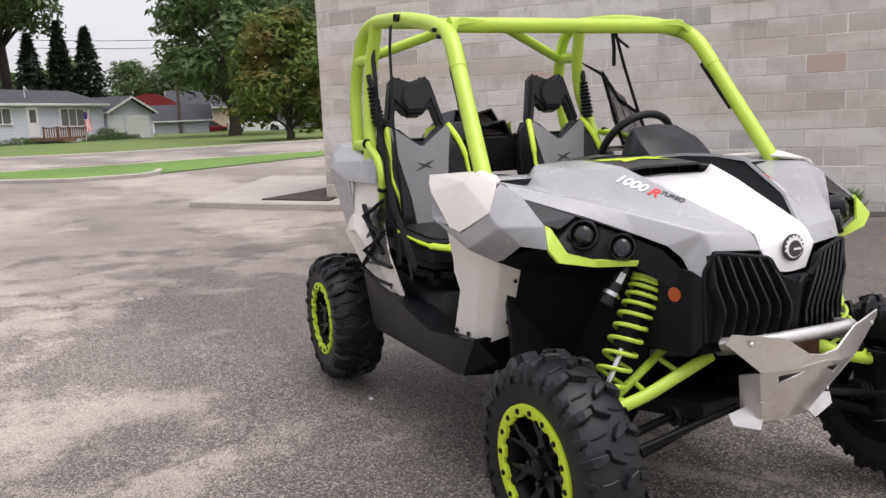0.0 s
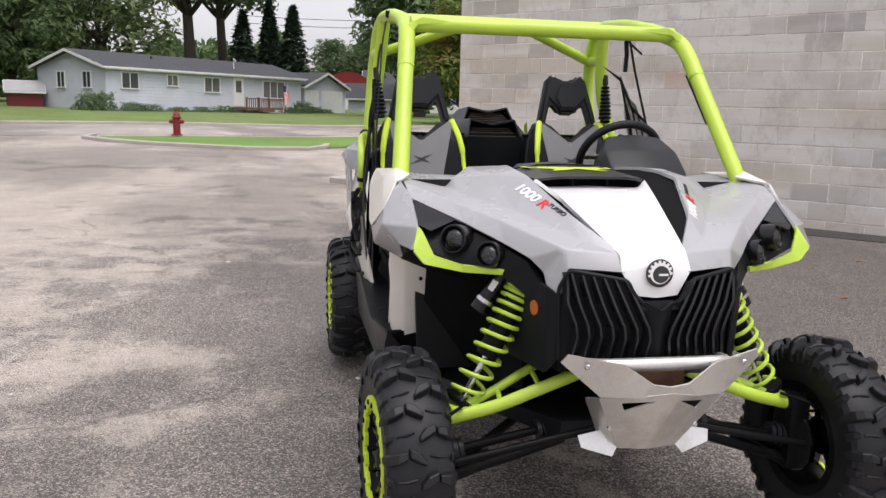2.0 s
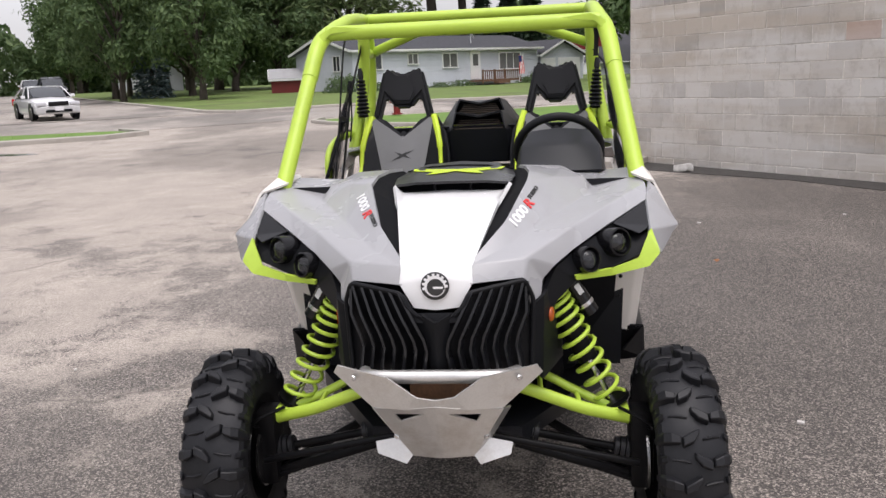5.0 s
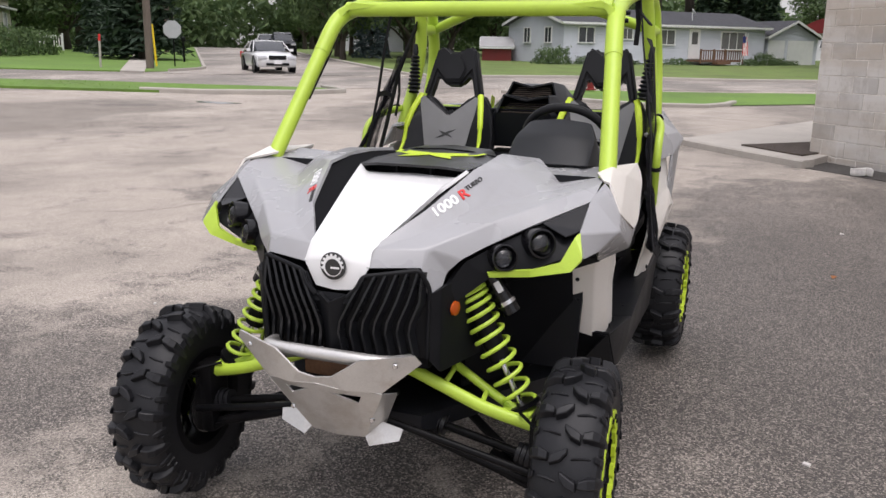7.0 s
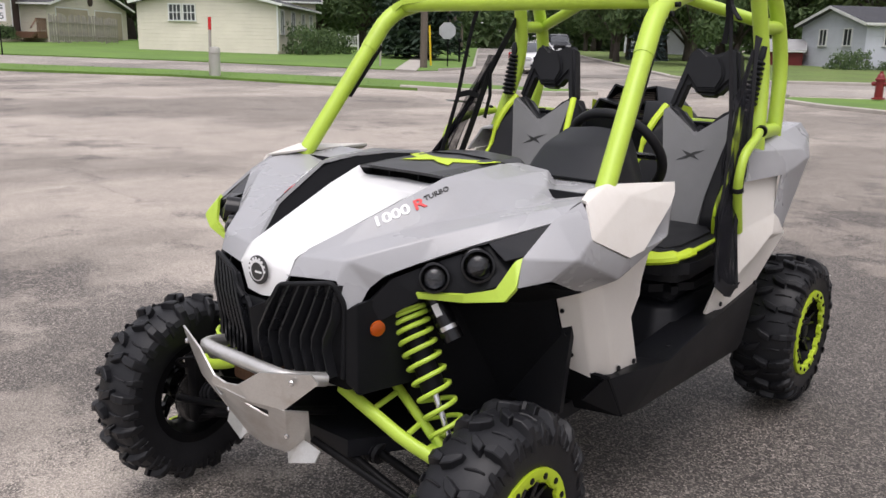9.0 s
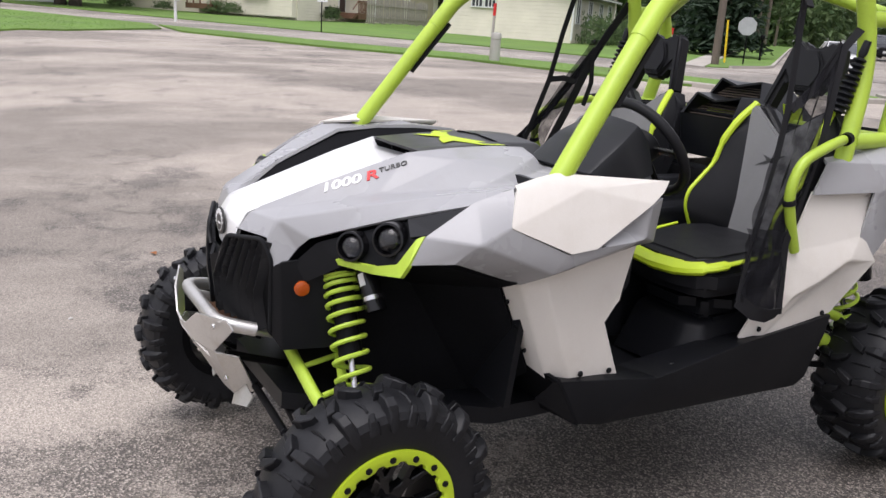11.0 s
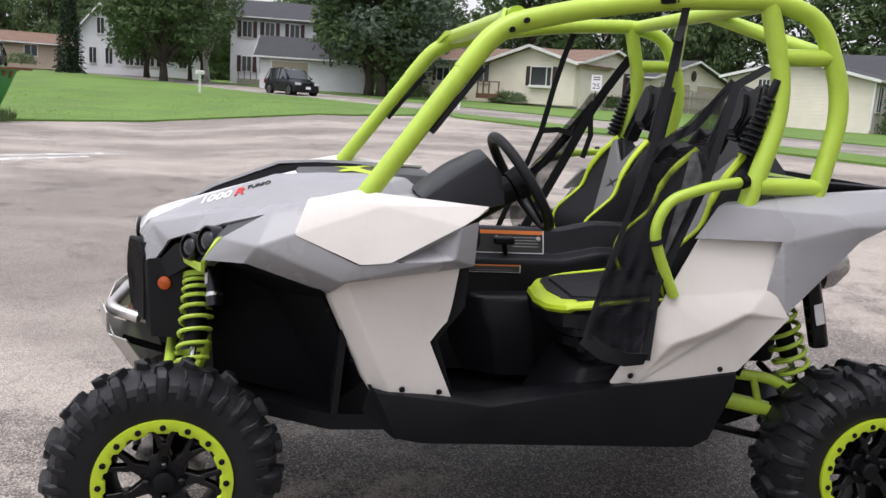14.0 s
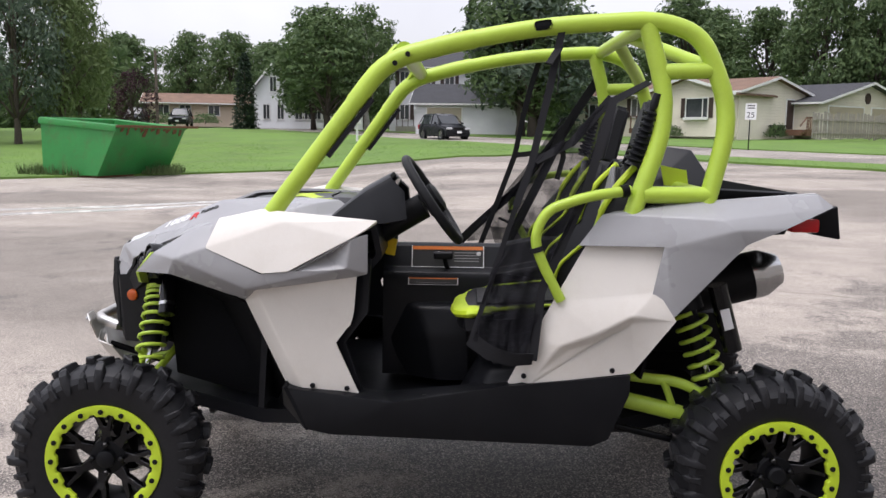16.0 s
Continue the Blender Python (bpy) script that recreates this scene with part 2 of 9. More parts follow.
def tube(points, r, radius=0.0, seg=12, flat=1.0, caps=True):
    """A round (or flattened) tube along a path."""
    pts = rounded(points, radius) if radius else [Vector(p) for p in points]
    bm = bmesh.new()
    rings = []
    t0 = (pts[1] - pts[0]).normalized()
    up = Vector((0, 0, 1)) if abs(t0.z) < 0.9 else Vector((0, 1, 0))
    side = t0.cross(up).normalized()
    for i, p in enumerate(pts):
        t = (pts[min(i + 1, len(pts) - 1)] - pts[max(i - 1, 0)]).normalized()
        side = (side - t * side.dot(t)).normalized()
        nrm = t.cross(side)
        rr = r[i * (len(r) - 1) // max(1, len(pts) - 1)] if isinstance(r, (list, tuple)) else r
        rings.append([bm.verts.new(p + rr * (math.cos(2 * math.pi * k / seg) * side + flat * math.sin(2 * math.pi * k / seg) * nrm)) for k in range(seg)])
    for a, b in zip(rings, rings[1:]):
        for k in range(seg):
            bm.faces.new((a[k], a[(k + 1) % seg], b[(k + 1) % seg], b[k]))
    if caps:
        bm.faces.new(rings[0][::-1])
        bm.faces.new(rings[-1])
    bmesh.ops.recalc_face_normals(bm, faces=bm.faces)
    return bm


def strap(points, width, across, thick=0.003):
    """A flat band along a path; across is the direction of its width."""
    pts, across = [Vector(p) for p in points], Vector(across).normalized()
    bm = bmesh.new()
    rows = []
    for i, p in enumerate(pts):
        t = (pts[min(i + 1, len(pts) - 1)] - pts[max(i - 1, 0)]).normalized()
        a = (across - t * across.dot(t)).normalized()
        n = t.cross(a)
        rows.append([bm.verts.new(p + a * (width / 2 * u) + n * (thick / 2 * v)) for u, v in ((-1, -1), (1, -1), (1, 1), (-1, 1))])
    for a, b in zip(rows, rows[1:]):
        for k in range(4):
            bm.faces.new((a[k], a[(k + 1) % 4], b[(k + 1) % 4], b[k]))
    bm.faces.new(rows[0][::-1])
    bm.faces.new(rows[-1])
    bmesh.ops.recalc_face_normals(bm, faces=bm.faces)
    return bm


def shell(verts, faces, thick=0.004, bevel=0.003, side=1, inward=None, seg=2):
    """A moulded panel: facets with thickness and softened edges. side -1 mirrors it to the other side of the vehicle."""
    bm = bmesh.new()
    vs = [bm.verts.new((v[0] * side, v[1], v[2])) for v in verts]
    for f in faces:
        bm.faces.new([vs[i] for i in f])
    bmesh.ops.recalc_face_normals(bm, faces=bm.faces)
    c = Vector(inward if inward else (0, 0, 0.3))
    c.x *= side
    mid = sum((f.normal.dot(f.calc_center_median() - c) * f.calc_area() for f in bm.faces))
    if mid < 0:
        bmesh.ops.reverse_faces(bm, faces=bm.faces)
    if bevel:
        inner = [e for e in bm.edges if len(e.link_faces) == 2 and e.calc_face_angle(0) > 0.08]
        if inner:
            bmesh.ops.bevel(bm, geom=inner, offset=bevel * 1.6, segments=seg, affect='EDGES', profile=0.5)
    bmesh.ops.solidify(bm, geom=bm.faces[:], thickness=thick)
    bmesh.ops.recalc_face_normals(bm, faces=bm.faces)
    return bm


def slab(outline, depth, bevel=0.003, seg=2):
    """A flat outline in x, y raised by depth in z, with softened edges."""
    bm = bmesh.new()
    f = bm.faces.new([bm.verts.new((x, y, 0)) for x, y in outline])
    bmesh.ops.recalc_face_normals(bm, faces=bm.faces)
    if f.normal.z < 0:
        bmesh.ops.reverse_faces(bm, faces=[f])
    ext = bmesh.ops.extrude_face_region(bm, geom=[f])
    top = [v for v in ext["geom"] if isinstance(v, bmesh.types.BMVert)]
    bmesh.ops.translate(bm, vec=(0, 0, depth), verts=top)
    bmesh.ops.recalc_face_normals(bm, faces=bm.faces)
    if bevel:
        bmesh.ops.bevel(bm, geom=[e for e in bm.edges if e.calc_face_angle(0) > 0.4], offset=bevel, segments=seg, affect='EDGES')
    return bm


def spun(profile, seg=32, axis='X', caps=True):
    """A turned body: profile rows of (along the axis, radius)."""
    bm = bmesh.new()
    rings = []
    for a, r in profile:
        ring = []
        for k in range(seg):
            c, s = math.cos(2 * math.pi * k / seg) * r, math.sin(2 * math.pi * k / seg) * r
            ring.append(bm.verts.new((a, c, s) if axis == 'X' else (c, s, a) if axis == 'Z' else (c, a, s)))
        rings.append(ring)
    for p, q in zip(rings, rings[1:]):
        for k in range(seg):
            bm.faces.new((p[k], p[(k + 1) % seg], q[(k + 1) % seg], q[k]))
    if caps and profile[0][1] > 1e-4 and profile[0] != profile[-1] and profile[-1][1] > 1e-4:
        bm.faces.new(rings[0])
        bm.faces.new(rings[-1])
    bmesh.ops.remove_doubles(bm, verts=bm.verts, dist=1e-6)
    bmesh.ops.recalc_face_normals(bm, faces=bm.faces)
    return bm


def words(text, size, m, material, parent, name="lettering", depth=0.0008, align='LEFT', stretch=1.0, shear=0.0, bold=0.0):
    """Lettering as a mesh, lying in the x, y plane of m."""
    cu = bpy.data.curves.new(name, 'FONT')
    cu.body, cu.size, cu.extrude, cu.align_x, cu.shear, cu.offset = text, size, depth, align, shear, bold
    tmp = new("tmp", cu)
    me = bpy.data.meshes.new_from_object(tmp.evaluated_get(bpy.context.evaluated_depsgraph_get()))
    bpy.data.objects.remove(tmp)
    bpy.data.curves.remove(cu)
    me.materials.clear()
    me.materials.append(material)
    ob = new(name, me)
    ob.parent = parent
    ob.matrix_basis = m @ Matrix.Diagonal((stretch, 1, 1, 1))
    return ob


def face_frame(origin, right, up):
    """A pose whose x runs along right and whose y runs along up."""
    x = Vector(right).normalized()
    z = x.cross(Vector(up)).normalized()
    y = z.cross(x)
    m = Matrix((x, y, z)).transposed().to_4x4()
    m.translation = Vector(origin)
    return m


# ---- the land ----
def ground_z(x, y):
    """Height of the lot and the land round it: it climbs gently away from the vehicle."""
    r = math.hypot(x, y)
    az = math.degrees(math.atan2(-x, y))
    u = max(0.0, r - 3.0)
    k = float(np.interp(az, (-180, -120, -60, 0, 13, 40, 60, 90, 105, 115, 180), (0.004, 0.006, 0.014, 0.011, 0.0145, 0.0165, 0.0205, 0.0215, 0.0215, 0.016, 0.004)))
    if az > 90:
        s = min(1.0, max(0.0, (r - 24) / 36))
        w = min(1.0, (az - 90) / 12)
        k *= 1 - w + w * (0.12 + 0.88 * s * s * (3 - 2 * s))
    return k * (min(u, 75.0) + 0.25 * max(0.0, u - 75.0))


def maths(nt, op, *values):
    n = nt.nodes.new("ShaderNodeMath")
    n.operation = op
    for i, v in enumerate(values):
        if isinstance(v, (int, float)):
            n.inputs[i].default_value = v
        else:
            nt.links.new(v, n.inputs[i])
    return n.outputs[0]


def asphalt(name, dark, light, dried, fine=120.0, lot=True):
    """Worn asphalt: small pale stones in a dark binder, crusts of pale dried silt, damp darker bands, hair cracks."""
    m, nt, b, co = base_nodes(name)
    stones = nt.nodes.new("ShaderNodeTexVoronoi")
    stones.inputs["Scale"].default_value = fine
    nt.links.new(co, stones.inputs["Vector"])
    one = nt.nodes.new("ShaderNodeSeparateColor")
    nt.links.new(stones.outputs["Color"], one.inputs[0])
    pick = maths(nt, 'POWER', one.outputs[0], 3.0)
    speck = ramp_mix(nt, pick, dark, light)
    # where the silt has dried: more of it away from the building
    sep = nt.nodes.new("ShaderNodeSeparateXYZ")
    nt.links.new(co, sep.inputs[0])
    u = maths(nt, 'SUBTRACT', maths(nt, 'MULTIPLY', sep.outputs["X"], -0.6), 0.1)
    u = maths(nt, 'ADD', u, maths(nt, 'MULTIPLY', maths(nt, 'MAXIMUM', maths(nt, 'SUBTRACT', -0.6, sep.outputs["Y"]), 0.0), 1.5))
    u = maths(nt, 'ADD', u, maths(nt, 'MULTIPLY', maths(nt, 'MAXIMUM', maths(nt, 'SUBTRACT', sep.outputs["Y"], 2.2), 0.0), 0.5))
    bias = spread(nt, u, -0.6, 3.2, -0.14, 0.19) if lot else 0.03
    broad, close = noise_of(nt, co, 0.36, 6.0, 0.55, (0.8, 1.0, 1.0)), noise_of(nt, co, 1.5, 12.0, 0.68)
    field = maths(nt, 'ADD', maths(nt, 'ADD', maths(nt, 'MULTIPLY', broad, 0.75), maths(nt, 'MULTIPLY', close, 1.05)), maths(nt, 'SUBTRACT', bias, 0.40))
    field = maths(nt, 'ADD', field, maths(nt, 'MULTIPLY', maths(nt, 'SUBTRACT', one.outputs[1], 0.5), 0.10))
    crust = spread(nt, field, 0.52, 0.595, 0.0, 0.88)
    # a thin pale film, stronger towards the open lot
    film = maths(nt, 'MULTIPLY', spread(nt, u, -0.2, 3.0, 0.0, 0.28), spread(nt, close, 0.35, 0.62, 0.45, 1.0)) if lot else 0.1
    silt = maths(nt, 'MAXIMUM', crust, film)
    pale = ramp_mix(nt, spread(nt, one.outputs[2], 0.0, 1.0), shade(dried, 0.62), shade(dried, 1.26))
    mx = nt.nodes.new("ShaderNodeMix")
    mx.data_type = 'RGBA'
    nt.links.new(silt, mx.inputs[0])
    nt.links.new(speck, mx.inputs[6])
    nt.links.new(pale, mx.inputs[7])
    # damp bands and stains over both
    damp = spread(nt, noise_of(nt, co, 0.21, 7.0, 0.56, (1.0, 0.5, 1.0)), 0.455, 0.55, 0.66, 1.06)
    stain = spread(nt, noise_of(nt, co, 1.3, 8.0, 0.7), 0.35, 0.7, 0.86, 1.10)
    mul = nt.nodes.new("ShaderNodeMix")
    mul.data_type, mul.blend_type = 'RGBA', 'MULTIPLY'
    mul.inputs[0].default_value = 1.0
    nt.links.new(mx.outputs[2], mul.inputs[6])
    grit = spread(nt, noise_of(nt, co, 190.0, 2.0, 0.7), 0.34, 0.66, 0.66, 1.34)
    nt.links.new(maths(nt, 'MULTIPLY', maths(nt, 'MULTIPLY', damp, stain), grit), mul.inputs[7])
    # hair cracks
    warp = nt.nodes.new("ShaderNodeTexNoise")
    warp.inputs["Scale"].default_value, warp.inputs["Detail"].default_value = 0.9, 6.0
    nt.links.new(co, warp.inputs["Vector"])
    shift = nt.nodes.new("ShaderNodeVectorMath")
    shift.operation = 'ADD'
    nt.links.new(co, shift.inputs[0])
    nt.links.new(warp.outputs["Color"], shift.inputs[1])
    cell = nt.nodes.new("ShaderNodeTexVoronoi")
    cell.feature = 'DISTANCE_TO_EDGE'
    cell.inputs["Scale"].default_value = 0.28
    nt.links.new(shift.outputs[0], cell.inputs["Vector"])
    crack = maths(nt, 'MULTIPLY', spread(nt, cell.outputs["Distance"], 0.0, 0.006, 0.55, 0.0), spread(nt, noise_of(nt, co, 0.6, 3.0), 0.5, 0.6))
    cm = nt.nodes.new("ShaderNodeMix")
    cm.data_type = 'RGBA'
    cm.inputs[7].default_value = (0.05, 0.046, 0.042, 1)
    nt.links.new(crack, cm.inputs[0])
    nt.links.new(mul.outputs[2], cm.inputs[6])
    nt.links.new(cm.outputs[2], b.inputs["Base Color"])
    nt.links.new(spread(nt, silt, 0.0, 0.86, 0.62, 0.88), b.inputs["Roughness"])
    bp = nt.nodes.new("ShaderNodeBump")
    bp.inputs["Strength"].default_value, bp.inputs["Distance"].default_value = 0.7, 0.005
    nt.links.new(stones.outputs["Distance"], bp.inputs["Height"])
    nt.links.new(bp.outputs["Normal"], b.inputs["Normal"])
    return m


M_LOT = asphalt("worn_lot_asphalt", (0.054, 0.047, 0.041), (0.54, 0.475, 0.415), (0.425, 0.376, 0.325), 160.0)
M_ROAD = asphalt("street_asphalt", (0.22, 0.198, 0.172), (0.42, 0.38, 0.34), (0.42, 0.375, 0.33), lot=False)
M_GRASS = surface("lawn", (0.112, 0.205, 0.032), 0.9, var=0.2, big=0.35, fine=6, bump=0.35, dist=0.04, dirt=(0.16, 0.19, 0.05), dirt_amt=0.3, dirt_scale=0.5)
M_GRASS_DRY = surface("dry_lawn", (0.115, 0.170, 0.038), 0.9, var=0.3, big=0.5, fine=6, bump=0.6, dist=0.05, dirt=(0.17, 0.155, 0.065), dirt_amt=0.6, dirt_scale=0.6)
M_WEED = surface("weed_stalks", (0.085, 0.125, 0.040), 0.85, var=0.4, big=1.2, fine=5, bump=0)
M_BLADE = surface("grass_blades", (0.138, 0.250, 0.040), 0.8, var=0.3, big=0.6, fine=4, bump=0)
M_CONCRETE = surface("concrete", (0.40, 0.37, 0.33), 0.85, var=0.12, big=0.9, fine=40, bump=0.4, dist=0.004, dirt=(0.22, 0.2, 0.17), dirt_amt=0.4, dirt_scale=2.0)
M_SOIL = surface("bark_mulch", (0.06, 0.045, 0.035), 0.95, var=0.35, big=6, fine=30, bump=1.0, dist=0.03)


def ground_sheet():
    bm = bmesh.new()
    radii = [0.0, 1.5, 3, 5, 7, 9, 11, 13, 15, 17, 19, 21, 23, 25, 27, 29, 31, 33, 36, 39, 43, 47, 52, 58, 65, 75, 90, 110, 150, 220, 400, 900, 2500]
    n = 120
    rings = [[bm.verts.new((0, 0, 0))]]
    for r in radii[1:]:
        rings.append([bm.verts.new((r * math.cos(2 * math.pi * k / n), r * math.sin(2 * math.pi * k / n), ground_z(r * math.cos(2 * math.pi * k / n), r * math.sin(2 * math.pi * k / n)) - (0.0 if r < 60 else 0.05))) for k in range(n)])
    for k in range(n):
        bm.faces.new((rings[0][0], rings[1][k], rings[1][(k + 1) % n]))
    for a, b in zip(rings[1:], rings[2:]):
        for k in range(n):
            bm.faces.new((a[k], b[k], b[(k + 1) % n], a[(k + 1) % n]))
    return bm


ground = part("ground", ground_sheet(), M_LOT, smooth=60)
tagged(ground, "worn grey asphalt lot with pale dry patches", "ground", kind="structure")


def patch(name, outline, lift, material, step=3.0, label="", category="lawn", edge=0.0, kind="structure"):
    """A sheet that follows the land inside an outline, with a rim that goes down into it."""
    bm = bmesh.new()
    f = bm.faces.new([bm.verts.new((x, y, 0)) for x, y in outline])
    bmesh.ops.triangulate(bm, faces=[f])
    xs, ys = [p[0] for p in outline], [p[1] for p in outline]
    for lo, hi, axis in ((min(xs), max(xs), 0), (min(ys), max(ys), 1)):
        v = lo + step
        while v < hi:
            co, no = [0, 0, 0], [0, 0, 0]
            co[axis], no[axis] = v, 1
            bmesh.ops.bisect_plane(bm, geom=bm.verts[:] + bm.edges[:] + bm.faces[:], plane_co=co, plane_no=no, dist=1e-4)
            d = max(abs(v), 1)
            v += step if abs(v) < 60 else step * 4
    bmesh.ops.recalc_face_normals(bm, faces=bm.faces)
    if sum(fc.normal.z for fc in bm.faces) < 0:
        bmesh.ops.reverse_faces(bm, faces=bm.faces)
    rim = [e for e in bm.edges if e.is_boundary]
    ext = bmesh.ops.extrude_edge_only(bm, edges=rim)
    low = {v for v in ext["geom"] if isinstance(v, bmesh.types.BMVert)}
    for v in bm.verts:
        v.co.z = ground_z(v.co.x, v.co.y) + (lift if v not in low else -0.25)
    ob = part(name, bm, material, smooth=40)
    return tagged(ob, label, category, kind=kind)


STREET_NEAR = [(30.0, 34.5), (12.0, 29.6), (7.7, 28.8), (1.2, 27.6), (-4.6, 24.2), (-11.0, 19.9), (-18.1, 17.3), (-23.0, 14.4), (-29.0, 10.1), (-36.0, 5.8), (-52.0, -4.4), (-75.0, -20.0), (-130.0, -55.0)]
STREET_FAR = [(30.0, 43.0), (14.0, 37.3), (4.5, 35.6), (0.6, 34.4), (-4.5, 32.6), (-11.3, 28.0), (-20.4, 23.3), (-27.4, 20.0), (-37.3, 13.2), (-48.0, 6.5), (-60.0, -1.5), (-85.0, -19.0), (-130.0, -46.0)]
SIDE_DIR = Vector((-0.61, 0.792))


def along(p, d):
    return (p[0] + SIDE_DIR.x * d, p[1] + SIDE_DIR.y * d)


patch("road", STREET_NEAR + STREET_FAR[::-1], 0.012, M_ROAD, 4.0, "pale grey asphalt street", "road")
patch("road_side", [(-12.3, 28.3), (-14.0, 30.4), along((-14.0, 30.4), 150), along((-22.3, 28.2), 150), (-22.3, 28.2), (-21.5, 22.8)], 0.018, M_ROAD, 5.0, "side street running off between trees", "road")
LAWN_WEST = [(-10.0, -24.0), (-15.0, -16.0), (-18.6, -12.2), (-21.6, -8.7), (-25.5, -5.0), (-28.0, 1.2), (-32.5, 5.2), (-36.2, 5.5), (-52.0, -4.8), (-75.0, -20.6), (-130.0, -56.0), (-130.0, -90.0), (-40.0, -60.0)]
patch("lawn_west", LAWN_WEST, 0.06, M_GRASS, 3.0, "green mown field beside the lot", "lawn")
STRIP_B = [(-10.6, 16.9), (-12.9, 15.4), (-15.6, 14.3), (-21.4, 11.9), (-25.1, 8.9), (-31.0, 5.6), (-35.5, 5.7), (-29.0, 9.8), (-23.0, 14.1), (-18.1, 17.0), (-11.4, 18.9), (-10.2, 18.0)]
patch("lawn_strip", STRIP_B, 0.07, M_GRASS, 2.0, "grass strip between lot and street", "lawn")
ISLE_A = [(-5.5, 19.95), (-4.25, 18.95), (-3.5, 18.7), (-1.9, 18.1), (-0.4, 18.7), (0.0, 19.5), (0.3, 21.4), (0.9, 22.8), (6.2, 23.9), (30.0, 30.0), (30.0, 33.2), (12.0, 28.6), (7.1, 26.9), (1.1, 26.0), (-4.4, 23.4), (-6.2, 22.2), (-6.2, 20.9)]
patch("lawn_isle", ISLE_A, 0.02, M_GRASS, 2.0, "grass island with a kerb beside the street", "lawn")
patch("lawn_north", [(-13.0, 29.4), (-11.3, 28.4), (-4.5, 33.0), (0.6, 34.8), (4.5, 36.0), (14.0, 37.7), (30.0, 43.4), (90.0, 70.0), (90.0, 260.0), (-90.0, 260.0), along((-13.9, 30.6), 145), (-13.9, 30.6)], 0.05, M_GRASS_DRY, 6.0, "front lawns across the street", "lawn")
patch("lawn_far", [(-21.7, 23.6), (-27.4, 20.4), (-37.3, 13.6), (-48.0, 6.9), (-60.0, -1.1), (-85.0, -18.6), (-130.0, -45.0), (-260.0, -60.0), (-260.0, 200.0), (-150.0, 200.0), along((-22.4, 28.2), 145), (-22.4, 28.2), (-21.8, 27.0), (-21.4, 24.6)], 0.05, M_GRASS, 6.0, "front lawns of the houses along the street", "lawn")


def kerb_run(path, width, height, name, label):
    """A low concrete kerb along a line on the ground."""
    bm = bmesh.new()
    pts = []
    for a, b in zip(path, path[1:]):
        a, b = Vector(a), Vector(b)
        n = max(1, int((b - a).length / 1.0))
        pts += [a + (b - a) * (i / n) for i in range(n)]
    pts.append(Vector(path[-1]))
    rows = []
    for i, p in enumerate(pts):
        t = (pts[min(i + 1, len(pts) - 1)] - pts[max(i - 1, 0)]).normalized()
        nn = Vector((-t.y, t.x))
        z = ground_z(p.x, p.y)
        rows.append([bm.verts.new((p.x + nn.x * u, p.y + nn.y * u, z + h)) for u, h in ((-width / 2, -0.1), (-width / 2, height * 0.8), (-width * 0.35, height), (width / 2, height), (width / 2, -0.1))])
    for a, b in zip(rows, rows[1:]):
        for k in range(4):
            bm.faces.new((a[k], b[k], b[k + 1], a[k + 1]))
    bm.faces.new(rows[0])
    bm.faces.new(rows[-1])
    bmesh.ops.recalc_face_normals(bm, faces=bm.faces)
    return tagged(part(name, bm, M_CONCRETE, smooth=30), label, "kerb", kind="structure")


kerb_run([(-6.3, 22.1), (-6.3, 20.9), (-5.55, 19.9), (-4.3, 18.9), (-3.5, 18.65), (-1.9, 18.05), (-0.35, 18.65), (0.06, 19.5), (0.2, 20.4)], 0.15, 0.10, "kerb_isle", "pale concrete kerb round the grass island")
kerb_run([(-14.5, 14.9), (-12.9, 15.35), (-10.6, 16.8), (-10.1, 18.0), (-11.3, 19.0)], 0.16, 0.13, "kerb_strip", "pale concrete kerb at the end of the grass strip")
kerb_run([(-13.0, 29.3), (-11.3, 28.3), (-4.5, 32.9), (0.6, 34.7), (4.5, 35.9), (14.0, 37.6), (30, 43.3)], 0.15, 0.12, "kerb_north", "concrete kerb along the street")
kerb_run([along((-13.95, 30.5), 60), (-13.95, 30.5), (-13.6, 29.9), (-13.0, 29.3)], 0.15, 0.12, "kerb_corner", "concrete kerb at the street corner")
kerb_run([along((-22.35, 28.2), 60), (-22.35, 28.2), (-21.75, 27.0), (-21.35, 24.6)], 0.15, 0.12, "kerb_side", "concrete kerb at the street corner")

# ---- the block building ----
CORNER, ALONG = Vector((1.66, 9.45)), Vector((0.635, -0.772)).normalized()
WALL_LEN, WALL_H = 16.0, 5.6


